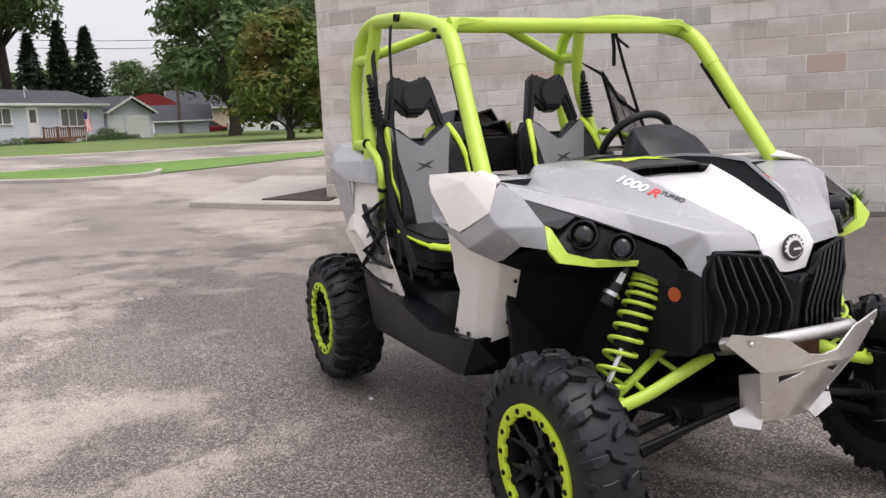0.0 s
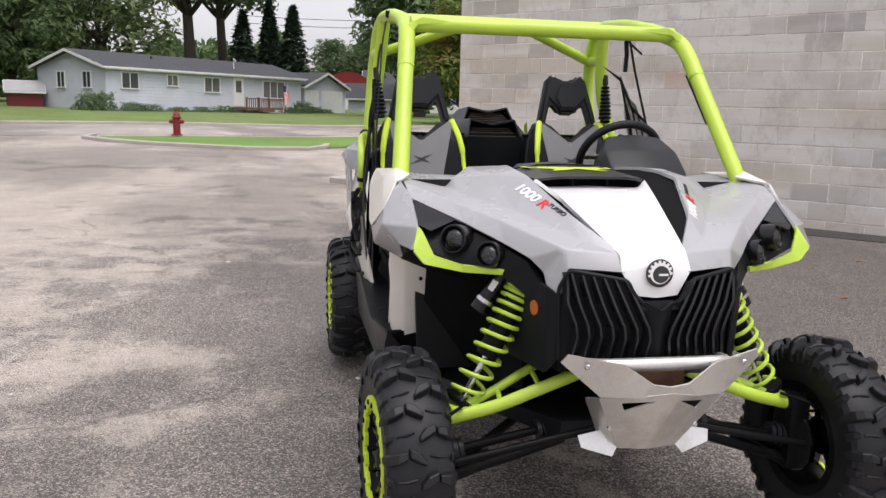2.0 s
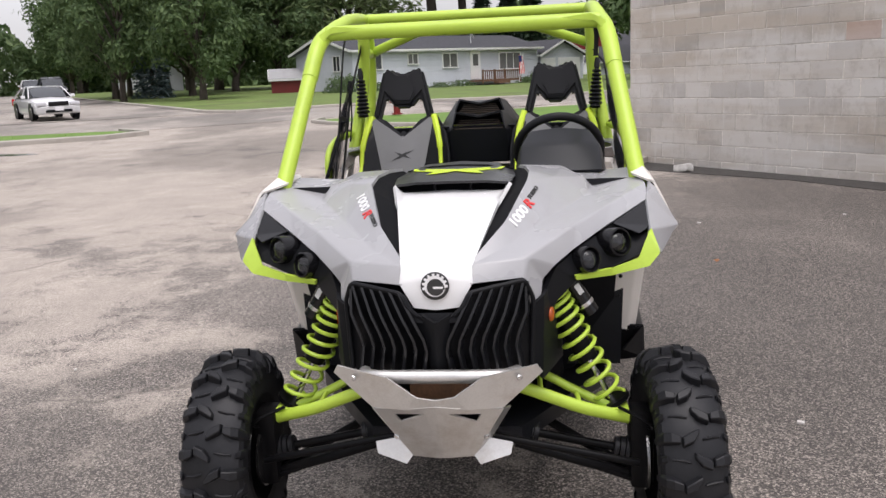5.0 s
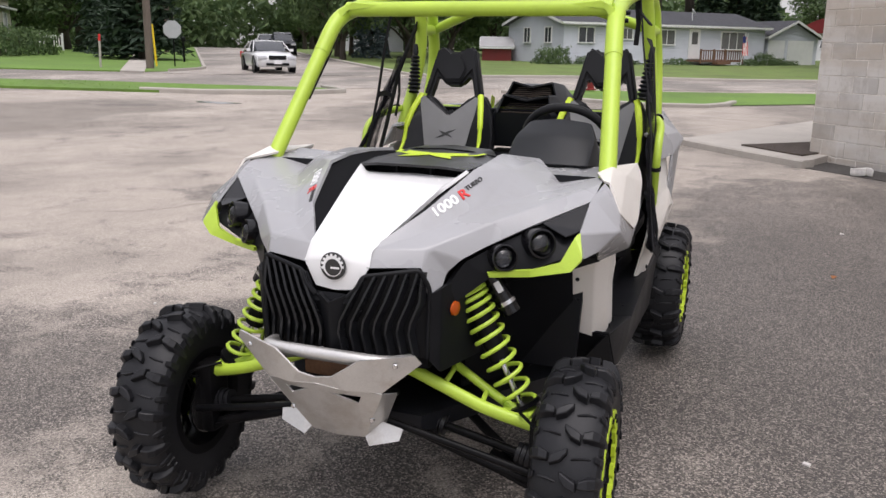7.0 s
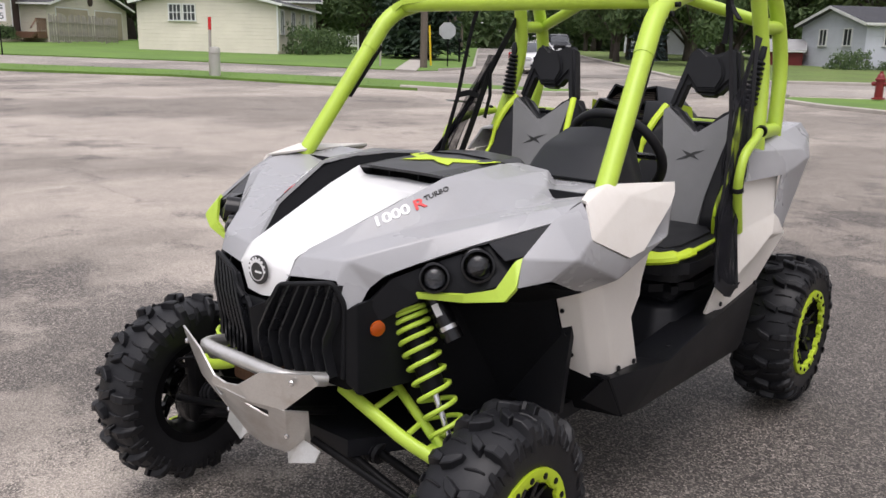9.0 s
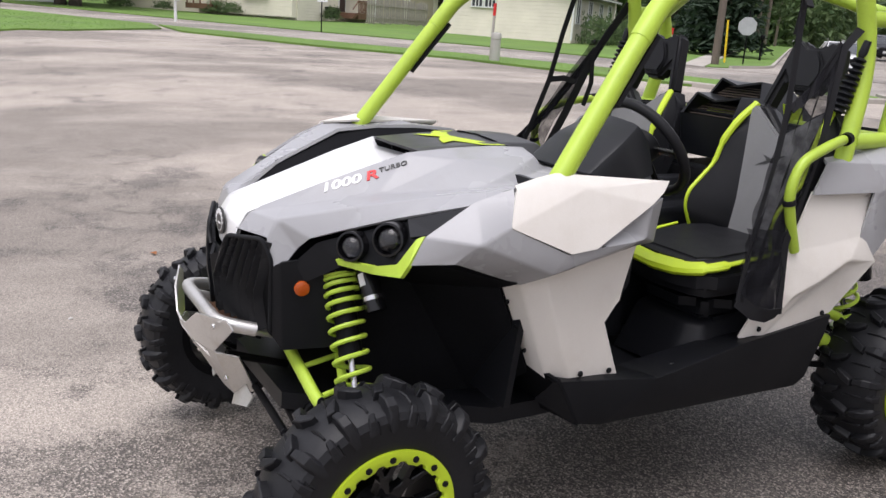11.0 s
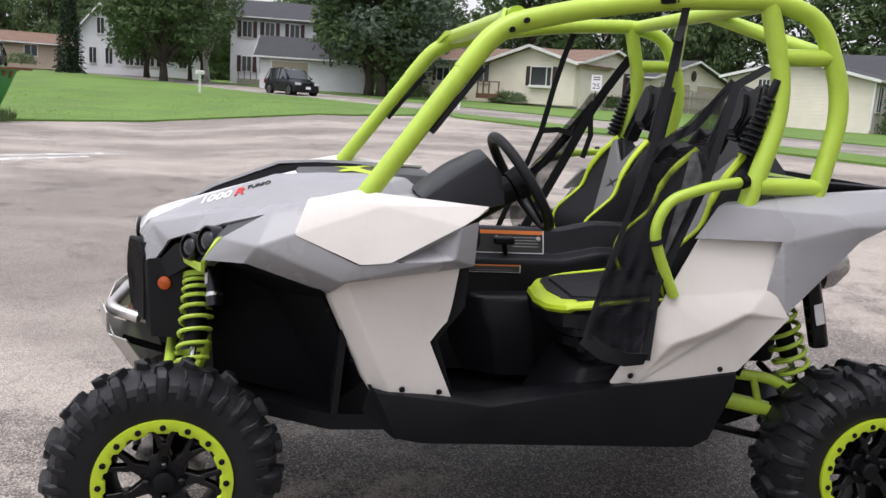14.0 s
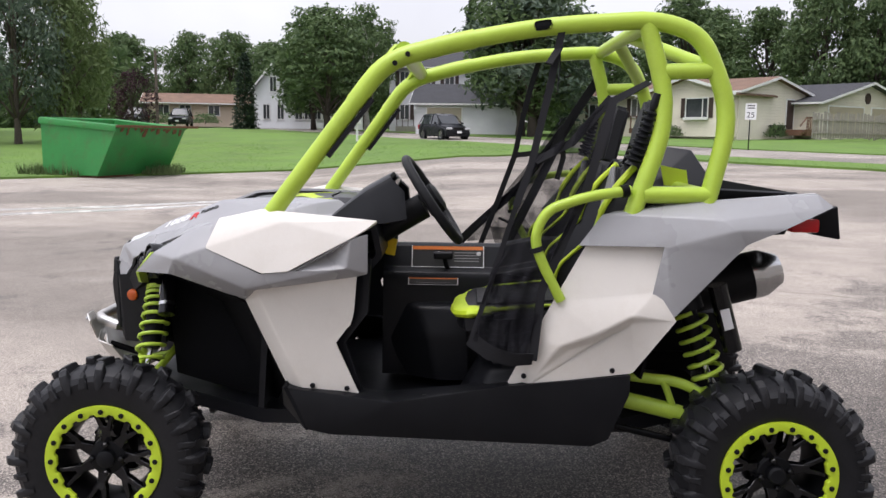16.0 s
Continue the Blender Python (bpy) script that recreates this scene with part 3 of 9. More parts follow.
def painted_block():
    """Old grey paint over concrete blocks: each block its own tone, faded bands, tan stains, runs and pits."""
    m, nt, b, _ = base_nodes("concrete_block")
    geo = nt.nodes.new("ShaderNodeNewGeometry")
    co = geo.outputs["Position"]
    oi = nt.nodes.new("ShaderNodeObjectInfo")
    rnd = oi.outputs["Random"]
    tone = ramp_mix(nt, spread(nt, rnd, 0.0, 0.62), (0.46, 0.438, 0.412), (0.62, 0.592, 0.555))
    pick = maths(nt, 'FRACT', maths(nt, 'MULTIPLY', rnd, 37.7))
    dark = spread(nt, pick, 0.88, 0.93, 0.0, 0.62)

    def over(c, fac, col):
        n = nt.nodes.new("ShaderNodeMix")
        n.data_type = 'RGBA'
        n.inputs[7].default_value = (*col, 1)
        nt.links.new(fac, n.inputs[0])
        nt.links.new(c, n.inputs[6])
        return n.outputs[2]

    c = over(tone, dark, (0.215, 0.21, 0.205))
    band = spread(nt, noise_of(nt, co, 1.0, 5.0, 0.6, (0.16, 0.16, 2.4)), 0.46, 0.60, 0.0, 0.72)
    c = over(c, band, (0.475, 0.410, 0.335))
    fade = spread(nt, noise_of(nt, co, 0.8, 6.0, 0.6, (0.5, 0.5, 1.6)), 0.47, 0.62, 0.0, 0.60)
    c = over(c, fade, (0.66, 0.645, 0.62))
    smear = spread(nt, noise_of(nt, co, 3.6, 9.0, 0.78, (1.0, 1.0, 0.8)), 0.50, 0.66, 0.0, 0.55)
    c = over(c, smear, (0.34, 0.305, 0.265))
    runs = spread(nt, noise_of(nt, co, 9.0, 4.0, 0.7, (1.0, 1.0, 0.16)), 0.57, 0.68, 0.0, 0.5)
    c = over(c, runs, (0.64, 0.62, 0.59))
    rust = maths(nt, 'MULTIPLY', spread(nt, pick, 0.008, 0.012, 1.0, 0.0), 0.4)
    c = over(c, rust, (0.42, 0.22, 0.15))
    nt.links.new(c, b.inputs["Base Color"])
    b.inputs["Roughness"].default_value = 0.85
    bp = nt.nodes.new("ShaderNodeBump")
    bp.inputs["Strength"].default_value, bp.inputs["Distance"].default_value = 0.6, 0.005
    nt.links.new(noise_of(nt, co, 45.0, 6.0, 0.7), bp.inputs["Height"])
    nt.links.new(bp.outputs["Normal"], b.inputs["Normal"])
    return m


M_BLOCK = painted_block()
M_MORTAR = surface("mortar", (0.70, 0.665, 0.615), 0.92, var=0.3, big=2.0, fine=30, bump=0.6, dist=0.006, dirt=(0.42, 0.37, 0.31), dirt_amt=0.6, dirt_scale=1.4)
WALL_M = face_frame((CORNER.x, CORNER.y, -0.05), (ALONG.x, ALONG.y, 0), (0, 0, 1))   # x along the wall, y up, z out
if WALL_M.to_3x3().col[2].dot(Vector((-1, -1, 0))) < 0:
    WALL_M = face_frame((CORNER.x + ALONG.x * WALL_LEN, CORNER.y + ALONG.y * WALL_LEN, -0.05), (-ALONG.x, -ALONG.y, 0), (0, 0, 1))
wall = part("wall_south", box(WALL_LEN, WALL_H, 0.28, (WALL_LEN / 2, WALL_H / 2, -0.1435)), M_MORTAR, m=WALL_M)
tagged(wall, "painted grey concrete block wall of a long building", "wall", kind="structure")
inward = -Vector(WALL_M.to_3x3().col[2])
far = CORNER + Vector((inward.x, inward.y)) * 9.0
wall_w = part("wall_west", box(9.0, WALL_H, 0.28, (4.5, WALL_H / 2, 0)), M_BLOCK, m=face_frame((CORNER.x + ALONG.x * 0.16 + inward.x * 0.04, CORNER.y + ALONG.y * 0.16 + inward.y * 0.04, -0.05), (inward.x, inward.y, 0), (0, 0, 1)))
tagged(wall_w, "grey concrete block end wall of the building", "wall", kind="structure")
mid = CORNER + ALONG * (WALL_LEN / 2) + Vector((inward.x, inward.y)) * 4.6
roof = part("roof", box(WALL_LEN + 0.2, 9.2, 0.2), M_CONCRETE, m=face_frame((mid.x, mid.y, WALL_H + 0.07), (ALONG.x, ALONG.y, 0), (-ALONG.y, ALONG.x, 0)))
tagged(roof, "flat roof of the block building", "roof", kind="structure")


# ---- the vehicle: front axle at y -1.07, rear axle at y 1.07, its left side at +x ----
utv = thing("side_by_side_vehicle", "white and grey two-seat buggy with lime roll cage", "off-road vehicle")
BOTH = (1, -1)


def bolt_mesh(r=0.009, h=0.006):
    bm = spun([(0, r), (h * 0.5, r), (h, r * 0.7), (h, 0.0)], 8, 'Z')
    return bm


# -- hood
hood = part("hood", shell(
    [(0.062, -1.245, 0.848), (0.090, -1.238, 0.925), (0.100, -1.208, 0.958), (0.158, -0.86, 1.078), (0.188, -0.705, 1.118), (0.168, -0.70, 1.090), (0.145, -0.80, 1.078), (0.075, -1.215, 0.972),
     (0.0, -1.25, 0.842), (0.0, -1.254, 0.935), (0.0, -1.215, 0.975), (0.0, -0.80, 1.082), (0.0, -0.70, 1.096),
     (-0.062, -1.245, 0.848), (-0.090, -1.238, 0.925), (-0.100, -1.208, 0.958), (-0.158, -0.86, 1.078), (-0.188, -0.705, 1.118), (-0.168, -0.70, 1.090), (-0.145, -0.80, 1.078), (-0.075, -1.215, 0.972)],
    [(0, 1, 9, 8), (1, 2, 7), (1, 7, 10, 9), (7, 2, 3, 6), (6, 3, 4, 5), (7, 6, 11, 10), (6, 5, 12, 11),
     (13, 8, 9, 14), (14, 20, 15), (14, 9, 10, 20), (20, 19, 16, 15), (19, 18, 17, 16), (20, 10, 11, 19), (19, 11, 12, 18)], 0.012, 0.006, inward=(0, -0.8, 0.5)), M_WHITE_GLOSS, utv, "glossy white hood centre")
# round badge, drawn as plain rings
badge = part("badge", spun([(0, 0.0), (0, 0.044), (0.004, 0.044), (0.006, 0.041), (0.006, 0.0)], 36, 'Z'), M_DARK_INK, utv, "round black and white hood badge", m=face_frame((0, -1.2550, 0.912), (1, 0, 0), (0, 0.02, 1)) @ Matrix.Scale(0.88, 4))
part("badge_ring", spun([(0, 0.0), (0, 0.033), (0.002, 0.033), (0.002, 0.0)], 36, 'Z'), M_WHITE_INK, badge, m=Matrix.Translation((0, 0, 0.0062)))
for k in range(9):
    a = radians(0 + k * 24)
    part("badge_tooth", box(0.008, 0.007, 0.0018, bevel=0.0005), M_WHITE_INK, badge, m=Matrix.Translation((0.036 * math.cos(a), 0.036 * math.sin(a), 0.0074)) @ pose(0, 0, 0, 0, 0, math.degrees(a) - 90))
part("badge_disc", spun([(0, 0.0), (0, 0.0265), (0.0012, 0.0265), (0.0012, 0.0)], 32, 'Z'), M_DARK_INK, badge, m=Matrix.Translation((0.002, -0.003, 0.0083)))
part("badge_bar", box(0.040, 0.013, 0.001), M_DARK_INK, badge, m=Matrix.Translation((0.010, -0.004, 0.0092)))
part("badge_bar", box(0.030, 0.0065, 0.001), M_WHITE_INK, badge, m=Matrix.Translation((0.010, -0.004, 0.0102)))

hood_sides = {}
for s in BOTH:
    side_v = [
        (0.103, -1.200, 0.958),   # 0 front end of the ridge
        (0.093, -1.240, 0.912),   # 1 foot of the front face
        (0.241, -1.200, 0.918),   # 2 over the grille corner
        (0.246, -1.180, 0.968),   # 3 brow, front
        (0.258, -1.200, 0.842),   # 4 tip, inner
        (0.282, -1.174, 0.842),   # 5 tip, outer
        (0.288, -1.136, 0.895),   # 6 edge over the headlight
        (0.322, -1.115, 0.930),   # 7
        (0.380, -1.045, 0.962),   # 8
        (0.480, -0.945, 1.010),   # 9
        (0.617, -0.802, 1.066),   # 10 end of the headlight slit
        (0.385, -1.000, 1.024),   # 11 brow
        (0.500, -0.870, 1.064),   # 12 brow
        (0.620, -0.710, 1.102),   # 13 brow, rear
        (0.185, -1.135, 0.985),   # 14 crease under the blade
        (0.310, -0.920, 1.035),   # 15
        (0.446, -0.679, 1.068),   # 16 outer tip of the blade
        (0.186, -1.033, 1.047),   # 17 ridge
        (0.255, -0.806, 1.133),   # 18
        (0.252, -0.660, 1.147),   # 19
        (0.237, -0.520, 1.148),   # 20
        (0.212, -0.390, 1.138),   # 21 ridge, rear
        (0.365, -0.455, 1.138),   # 22 rear edge of the blade
        (0.436, -0.575, 1.110),   # 23
        (0.340, -0.690, 1.128),   # 24 belly of the blade
        (0.605, -0.400, 1.118),   # 25 deck
        (0.500, -0.330, 1.098),   # 26
        (0.225, -0.330, 1.092),   # 27
        (0.382, -0.435, 1.098),   # 28 foot of the blade's rear edge
        (0.452, -0.560, 1.090),   # 29
    ]
    hood_sides[s] = part("hood_side", shell(side_v, [(0, 1, 2, 3), (0, 3, 14), (0, 14, 17), (17, 14, 15, 18), (18, 15, 24), (15, 16, 24), (16, 23, 24), (23, 22, 24), (18, 24, 19), (19, 24, 20), (20, 24, 22, 21),
                                                     (14, 3, 11, 15), (15, 11, 12, 16), (2, 4, 3), (3, 4, 5, 6), (3, 6, 7), (3, 7, 8, 11), (11, 8, 9, 12), (12, 9, 10, 13), (16, 12, 13), (16, 13, 25, 26), (16, 29, 23), (16, 26, 29), (29, 26, 28), (23, 29, 28, 22), (28, 26, 27), (22, 28, 27, 21)],
                                            0.01, 0.004, s, (0, -0.7, 0.4)), M_GREY, utv, "light grey hood side panel with sharp creases")
    # black channel between the white centre and the grey side
    part("hood_channel", shell([(0.080, -1.225, 0.930), (0.104, -1.195, 0.945), (0.185, -1.030, 1.035), (0.110, -1.03, 1.000), (0.253, -0.806, 1.122), (0.155, -0.82, 1.060), (0.250, -0.66, 1.136), (0.175, -0.66, 1.085), (0.236, -0.52, 1.137), (0.185, -0.52, 1.09), (0.211, -0.385, 1.128), (0.17, -0.385, 1.10)],
                                [(0, 1, 2, 3), (3, 2, 4, 5), (5, 4, 6, 7), (7, 6, 8, 9), (9, 8, 10, 11)], 0.006, 0.001, s, (0, -0.7, 0.4)), M_LINER, utv)

# scoop and the dark cowl behind it
cowl = part("cowl", shell(
    [(0.0, -0.742, 1.130), (0.115, -0.732, 1.128), (0.192, -0.700, 1.117), (0.0, -0.62, 1.136), (0.14, -0.60, 1.134), (0.205, -0.56, 1.122), (0.0, -0.42, 1.146), (0.14, -0.41, 1.142), (0.190, -0.39, 1.122),
     (-0.115, -0.732, 1.128), (-0.192, -0.700, 1.117), (-0.14, -0.60, 1.134), (-0.205, -0.56, 1.122), (-0.14, -0.41, 1.142), (-0.190, -0.39, 1.122), (0.0, -0.30, 1.150), (0.14, -0.285, 1.138), (-0.14, -0.285, 1.138), (0.175, -0.30, 1.09), (-0.175, -0.30, 1.09), (0.14, -0.22, 1.10), (-0.14, -0.22, 1.10)],
    [(0, 1, 4, 3), (1, 2, 5, 4), (3, 4, 7, 6), (4, 5, 8, 7), (0, 3, 11, 9), (9, 11, 12, 10), (3, 6, 13, 11), (11, 13, 14, 12), (6, 7, 16, 15), (7, 8, 18, 16), (6, 15, 17, 13), (13, 17, 19, 14), (16, 20, 21, 17, 15), (16, 18, 20), (17, 21, 19)], 0.008, 0.004, inward=(0, -0.5, 0.6)), M_GREY_DARK, utv, "dark grey cowl with a lime flash over the air scoop")
part("cowl_seam", tube([(0.192, -0.40, 1.126), (0.10, -0.435, 1.1452), (0.0, -0.425, 1.1475), (-0.10, -0.435, 1.1452), (-0.192, -0.40, 1.126)], 0.0028, 0, 6), M_LINER, cowl)
part("scoop_mouth", shell([(0.165, -0.66, 1.085), (0.185, -0.66, 1.117), (-0.185, -0.66, 1.117), (-0.165, -0.66, 1.085)], [(0, 1, 2, 3)], 0.02, 0, inward=(0, 0, 1.1)), M_LINER, utv)
part("scoop_floor", box(0.33, 0.05, 0.004, (0, -0.675, 1.088)), M_LINER, utv)
for x in (-0.06, 0.06):
    part("scoop_bar", box(0.006, 0.03, 0.032, (x, -0.685, 1.106)), M_BLACK, utv)
for s in BOTH:
    part("lime_flash", shell([(0.0, -0.56, 1.1425), (0.035, -0.585, 1.1405), (0.098, -0.605, 1.1375), (0.075, -0.555, 1.1405), (0.155, -0.50, 1.139), (0.165, -0.42, 1.1375), (0.07, -0.50, 1.1435), (0.0, -0.525, 1.1445)], [(0, 1, 2, 3, 6, 7), (3, 4, 5, 6)], 0.001, 0, s, (0, -0.5, 0.6)), M_LIME_VINYL_LIT_RING, cowl)

# lettering on the blades of the hood sides, laid on to the panel
for s in BOTH:
    panel = hood_sides[s]
    tree = BVHTree.FromPolygons([v.co for v in panel.data.vertices], [p.vertices for p in panel.data.polygons])
    a, run, rise = Vector((0.210 * s, -1.040, 1.020)), Vector((0.052 * s, 0.112, 0.050)).normalized(), Vector((-0.016 * s, 0.004, 0.024)).normalized()
    for text, size, x, y, mat_, wide, bold in (("1000", 0.043, 0.0, 0.0, M_WHITE_INK, 1.32, 0.0012), ("R", 0.045, 0.126, -0.001, M_RED_INK, 1.30, 0.0010), ("TURBO", 0.0205, 0.164, 0.018, M_DARK_INK, 1.2, 0.0002)):
        long = (0.12, 0.038, 0.085)[("1000", "R", "TURBO").index(text)]
        x0 = x if s > 0 else 0.250 - x
        way = 1 if s > 0 else -1
        p0, p1, p2 = (tree.find_nearest(a + run * (x0 + way * u) + rise * (y + v))[0] for u, v in ((0.0, 0.0), (long, 0.0), (long * 0.5, size * 0.6)))
        m = face_frame(p0, p1 - p0, p2 - p0)
        words(text, size, m @ Matrix.Translation((0, 0, 0.0022)), mat_, panel, depth=0.0014, stretch=wide, shear=0.2, bold=bold)

# -- headlights
for s in BOTH:
    hl = part("headlight", shell([(0.29, -1.155, 0.85), (0.325, -1.095, 0.918), (0.39, -1.015, 0.955), (0.485, -0.925, 1.00), (0.605, -0.80, 1.050), (0.605, -0.90, 0.985), (0.600, -0.955, 0.935), (0.49, -0.985, 0.890), (0.385, -1.045, 0.868), (0.30, -1.13, 0.80)],
                                 [(0, 1, 8, 9), (1, 2, 7, 8), (2, 3, 6, 7), (3, 4, 5, 6)], 0.02, 0.004, s, (0, -0.5, 0.6)), M_BLACK, utv, "black twin headlight unit with projector lenses")
    part("headlight_blade", shell([(0.50, -0.925, 1.012), (0.606, -0.815, 1.058), (0.612, -0.905, 0.998), (0.575, -0.955, 0.985)], [(0, 1, 2, 3)], 0.006, 0.002, s, (0, -0.5, 0.6)), M_BLACK_SHINY, hl)
    for (x, y, z), r in (((0.515, -0.985, 0.966), 0.044), ((0.425, -1.045, 0.930), 0.040)):
        m = face_frame((x * s, y, z), (0.75, 0.6 * s, 0), (0, 0.25, 1))
        if m.to_3x3().col[2].y > 0:
            m = m @ pose(0, 0, 0, 0, 180, 0)
        part("lens_housing", spun([(-0.07, r * 1.05), (-0.01, r * 1.0), (0.003, r * 0.96), (0.004, r * 0.84), (-0.010, r * 0.76), (-0.020, r * 0.60), (-0.022, 0.0)], 24, 'Z'), M_BLACK_SHINY, hl, m=Matrix(m))
        part("lens", spun([(-0.018, r * 0.70), (-0.004, r * 0.66), (0.006, r * 0.42), (0.010, 0.0)], 24, 'Z'), M_LENS, hl, m=Matrix(m))
        part("reflector", spun([(-0.0190, r * 0.62), (-0.0205, r * 0.3), (-0.0205, 0.0)], 24, 'Z'), M_CHROME, hl, m=Matrix(m))
    part("headlight_trim", shell([(0.383, -1.066, 0.886), (0.386, -1.060, 0.872), (0.49, -1.012, 0.893), (0.49, -1.010, 0.872), (0.570, -0.985, 0.918), (0.600, -0.990, 0.893), (0.602, -0.952, 0.988), (0.632, -0.986, 0.934), (0.612, -0.935, 0.996)],
                                 [(0, 1, 3, 2), (2, 3, 5, 4), (4, 5, 7, 6), (6, 7, 8)], 0.010, 0.003, s, (0, -0.7, 0.95)), M_LIME, utv, "lime trim under the headlight")

# -- front fenders
for s in BOTH:
    part("front_fender", shell(
        [(0.637, -0.982, 0.934), (0.610, -0.935, 0.992), (0.620, -0.800, 1.068), (0.690, -0.742, 1.02), (0.704, -0.566, 0.942), (0.704, -0.470, 0.949), (0.708, -0.835, 0.988), (0.706, -0.612, 0.893), (0.655, -0.867, 0.931), (0.610, -0.640, 0.842), (0.630, -0.278, 0.926),
         (0.684, -0.290, 1.050), (0.655, -0.238, 0.940), (0.668, -0.236, 1.066), (0.692, -0.300, 0.962), (0.632, -0.705, 1.106), (0.655, -0.715, 1.085), (0.652, -0.598, 0.882), (0.640, -0.375, 0.992)],
        [(0, 1, 6, 8), (1, 2, 6), (2, 15, 16), (2, 16, 3, 6), (6, 3, 4, 7), (8, 6, 7, 9), (4, 5, 14, 7), (9, 7, 17), (7, 14, 10, 17), (5, 11, 18), (5, 18, 14), (18, 11, 14), (14, 11, 13, 12), (14, 12, 10)], 0.008, 0.004, s, (0, -0.6, 0.7)), M_GREY, utv, "grey moulded front fender")
    part("fender_panel", shell(
        [(0.650, -0.708, 1.109), (0.692, -0.742, 1.021), (0.708, -0.563, 0.946), (0.708, -0.482, 0.953), (0.688, -0.288, 1.056), (0.674, -0.240, 1.084), (0.656, -0.258, 1.114), (0.630, -0.575, 1.141), (0.588, -0.60, 1.122), (0.605, -0.36, 1.116), (0.628, -0.700, 1.112), (0.6645, -0.500, 1.104)],
        [(0, 1, 11, 7), (1, 2, 11), (2, 3, 11), (3, 4, 11), (11, 4, 5, 6), (7, 11, 6), (7, 6, 9, 8), (0, 7, 8, 10)], 0.008, 0.0035, s, (0, -0.5, 0.7)), M_WHITE, utv, "white upper fender panel round the cage foot")
    leg = part("side_panel", shell(
        [(0.606, -0.641, 0.840), (0.648, -0.598, 0.882), (0.630, -0.275, 0.930), (0.616, -0.300, 0.765), (0.616, -0.349, 0.712), (0.610, -0.266, 0.521), (0.620, -0.450, 0.530), (0.587, -0.512, 0.549), (0.535, -0.655, 0.835), (0.525, -0.535, 0.570), (0.610, -0.288, 0.80)],
        [(1, 2, 10, 4), (10, 3, 4), (1, 4, 6), (4, 5, 6), (0, 1, 6, 7), (8, 0, 7, 9)], 0.008, 0.005, s, (0.3, -0.4, 0.7)), M_WHITE, utv, "white lower side panel with bolts")
    for p, n in (((0.620, -0.421, 0.564), 1), ((0.613, -0.31, 0.554), 1)):
        part("bolt", bolt_mesh(), M_BLACK, leg, m=face_frame((p[0] * s + 0.004 * s, p[1], p[2]), (0, s, 0), (0, 0, 1)))
    for k in (0.18, 0.5, 0.82):
        part("bolt", bolt_mesh(0.007), M_BLACK, leg, m=face_frame(((0.552 - 0.010 * k) * s, -0.657 + 0.118 * k, 0.82 - 0.24 * k), (1, 0, 0), (0, 0.35, 1)))

# -- front fascia and grille
for s in BOTH:
    part("fascia", shell([(0.262, -1.198, 0.842), (0.292, -1.182, 0.862), (0.338, -0.995, 0.885), (0.345, -1.00, 0.625), (0.285, -1.172, 0.615), (0.262, -1.192, 0.65)], [(1, 2, 3, 4), (0, 1, 4, 5)], 0.010, 0.003, s, (0, -0.6, 0.75)), M_BLACK, utv, "black plastic front fascia")
    part("reflector_lamp", spun([(0, 0.0), (0, 0.021), (0.006, 0.020), (0.009, 0.013), (0.010, 0.0)], 20, 'Z'), M_AMBER, utv, "round amber reflector", m=face_frame((0.309 * s, -1.128, 0.792), (0.25, 0.97 * s, 0), (0, 0, 1)) @ (pose(0, 0, 0) if s > 0 else pose(0, 0, 0, 0, 180, 0)))
    grille = part("grille", shell([(0.236, -1.212, 0.910), (0.085, -1.262, 0.885), (0.065, -1.265, 0.840), (0.03, -1.275, 0.825), (0.012, -1.262, 0.80), (0.012, -1.24, 0.655), (0.25, -1.185, 0.655), (0.262, -1.185, 0.86)],
                                  [(0, 1, 2, 3, 4, 5, 6, 7)], 0.01, 0, s, (0, -0.5, 0.75)), M_BLACK, utv, "black slatted front grille")
    part("grille_frame", tube([(0.050 * s, -1.272, 0.832), (0.080 * s, -1.272, 0.862), (0.092 * s, -1.264, 0.893), (0.240 * s, -1.214, 0.914), (0.262 * s, -1.196, 0.86), (0.255 * s, -1.196, 0.66)], 0.0065, 0.015, 8), M_BLACK, grille)
    for k in range(7):
        y0 = -1.276 + 0.0095 * k
        line = [(0.100 + 0.0275 * k, y0 + 0.020, 0.892 + 0.0025 * k), (0.066 + 0.030 * k, y0 + 0.006, 0.825), (0.036 + 0.031 * k, y0, 0.765), (0.030 + 0.031 * k, y0 + 0.003, 0.735), (0.042 + 0.031 * k, y0 + 0.012, 0.660)]
        part("slat", strap([(min(x, 0.246) * s, y, z) for x, y, z in line], 0.026, (0.25 * s, 1, 0), 0.007), M_GRILLE, grille, smooth=60)
part("grille_keel", shell([(0.0, -1.29, 0.815), (0.04, -1.27, 0.835), (0.02, -1.262, 0.655), (0.0, -1.275, 0.655), (-0.04, -1.27, 0.835), (-0.02, -1.262, 0.655)], [(0, 1, 2, 3), (0, 3, 5, 4)], 0.01, 0.003, 1, (0, -0.5, 0.75)), M_BLACK, utv)
part("nose_lip", shell([(0.078, -1.262, 0.838), (0.062, -1.272, 0.812), (-0.062, -1.272, 0.812), (-0.078, -1.262, 0.838), (0.05, -1.20, 0.806), (-0.05, -1.20, 0.806)], [(0, 1, 2, 3), (1, 4, 5, 2)], 0.008, 0.002, 1, (0, -1.0, 0.9)), M_BLACK, utv)
part("nose_core", box(0.50, 0.16, 0.30, (0, -1.09, 0.76), 0.02), M_LINER, utv)

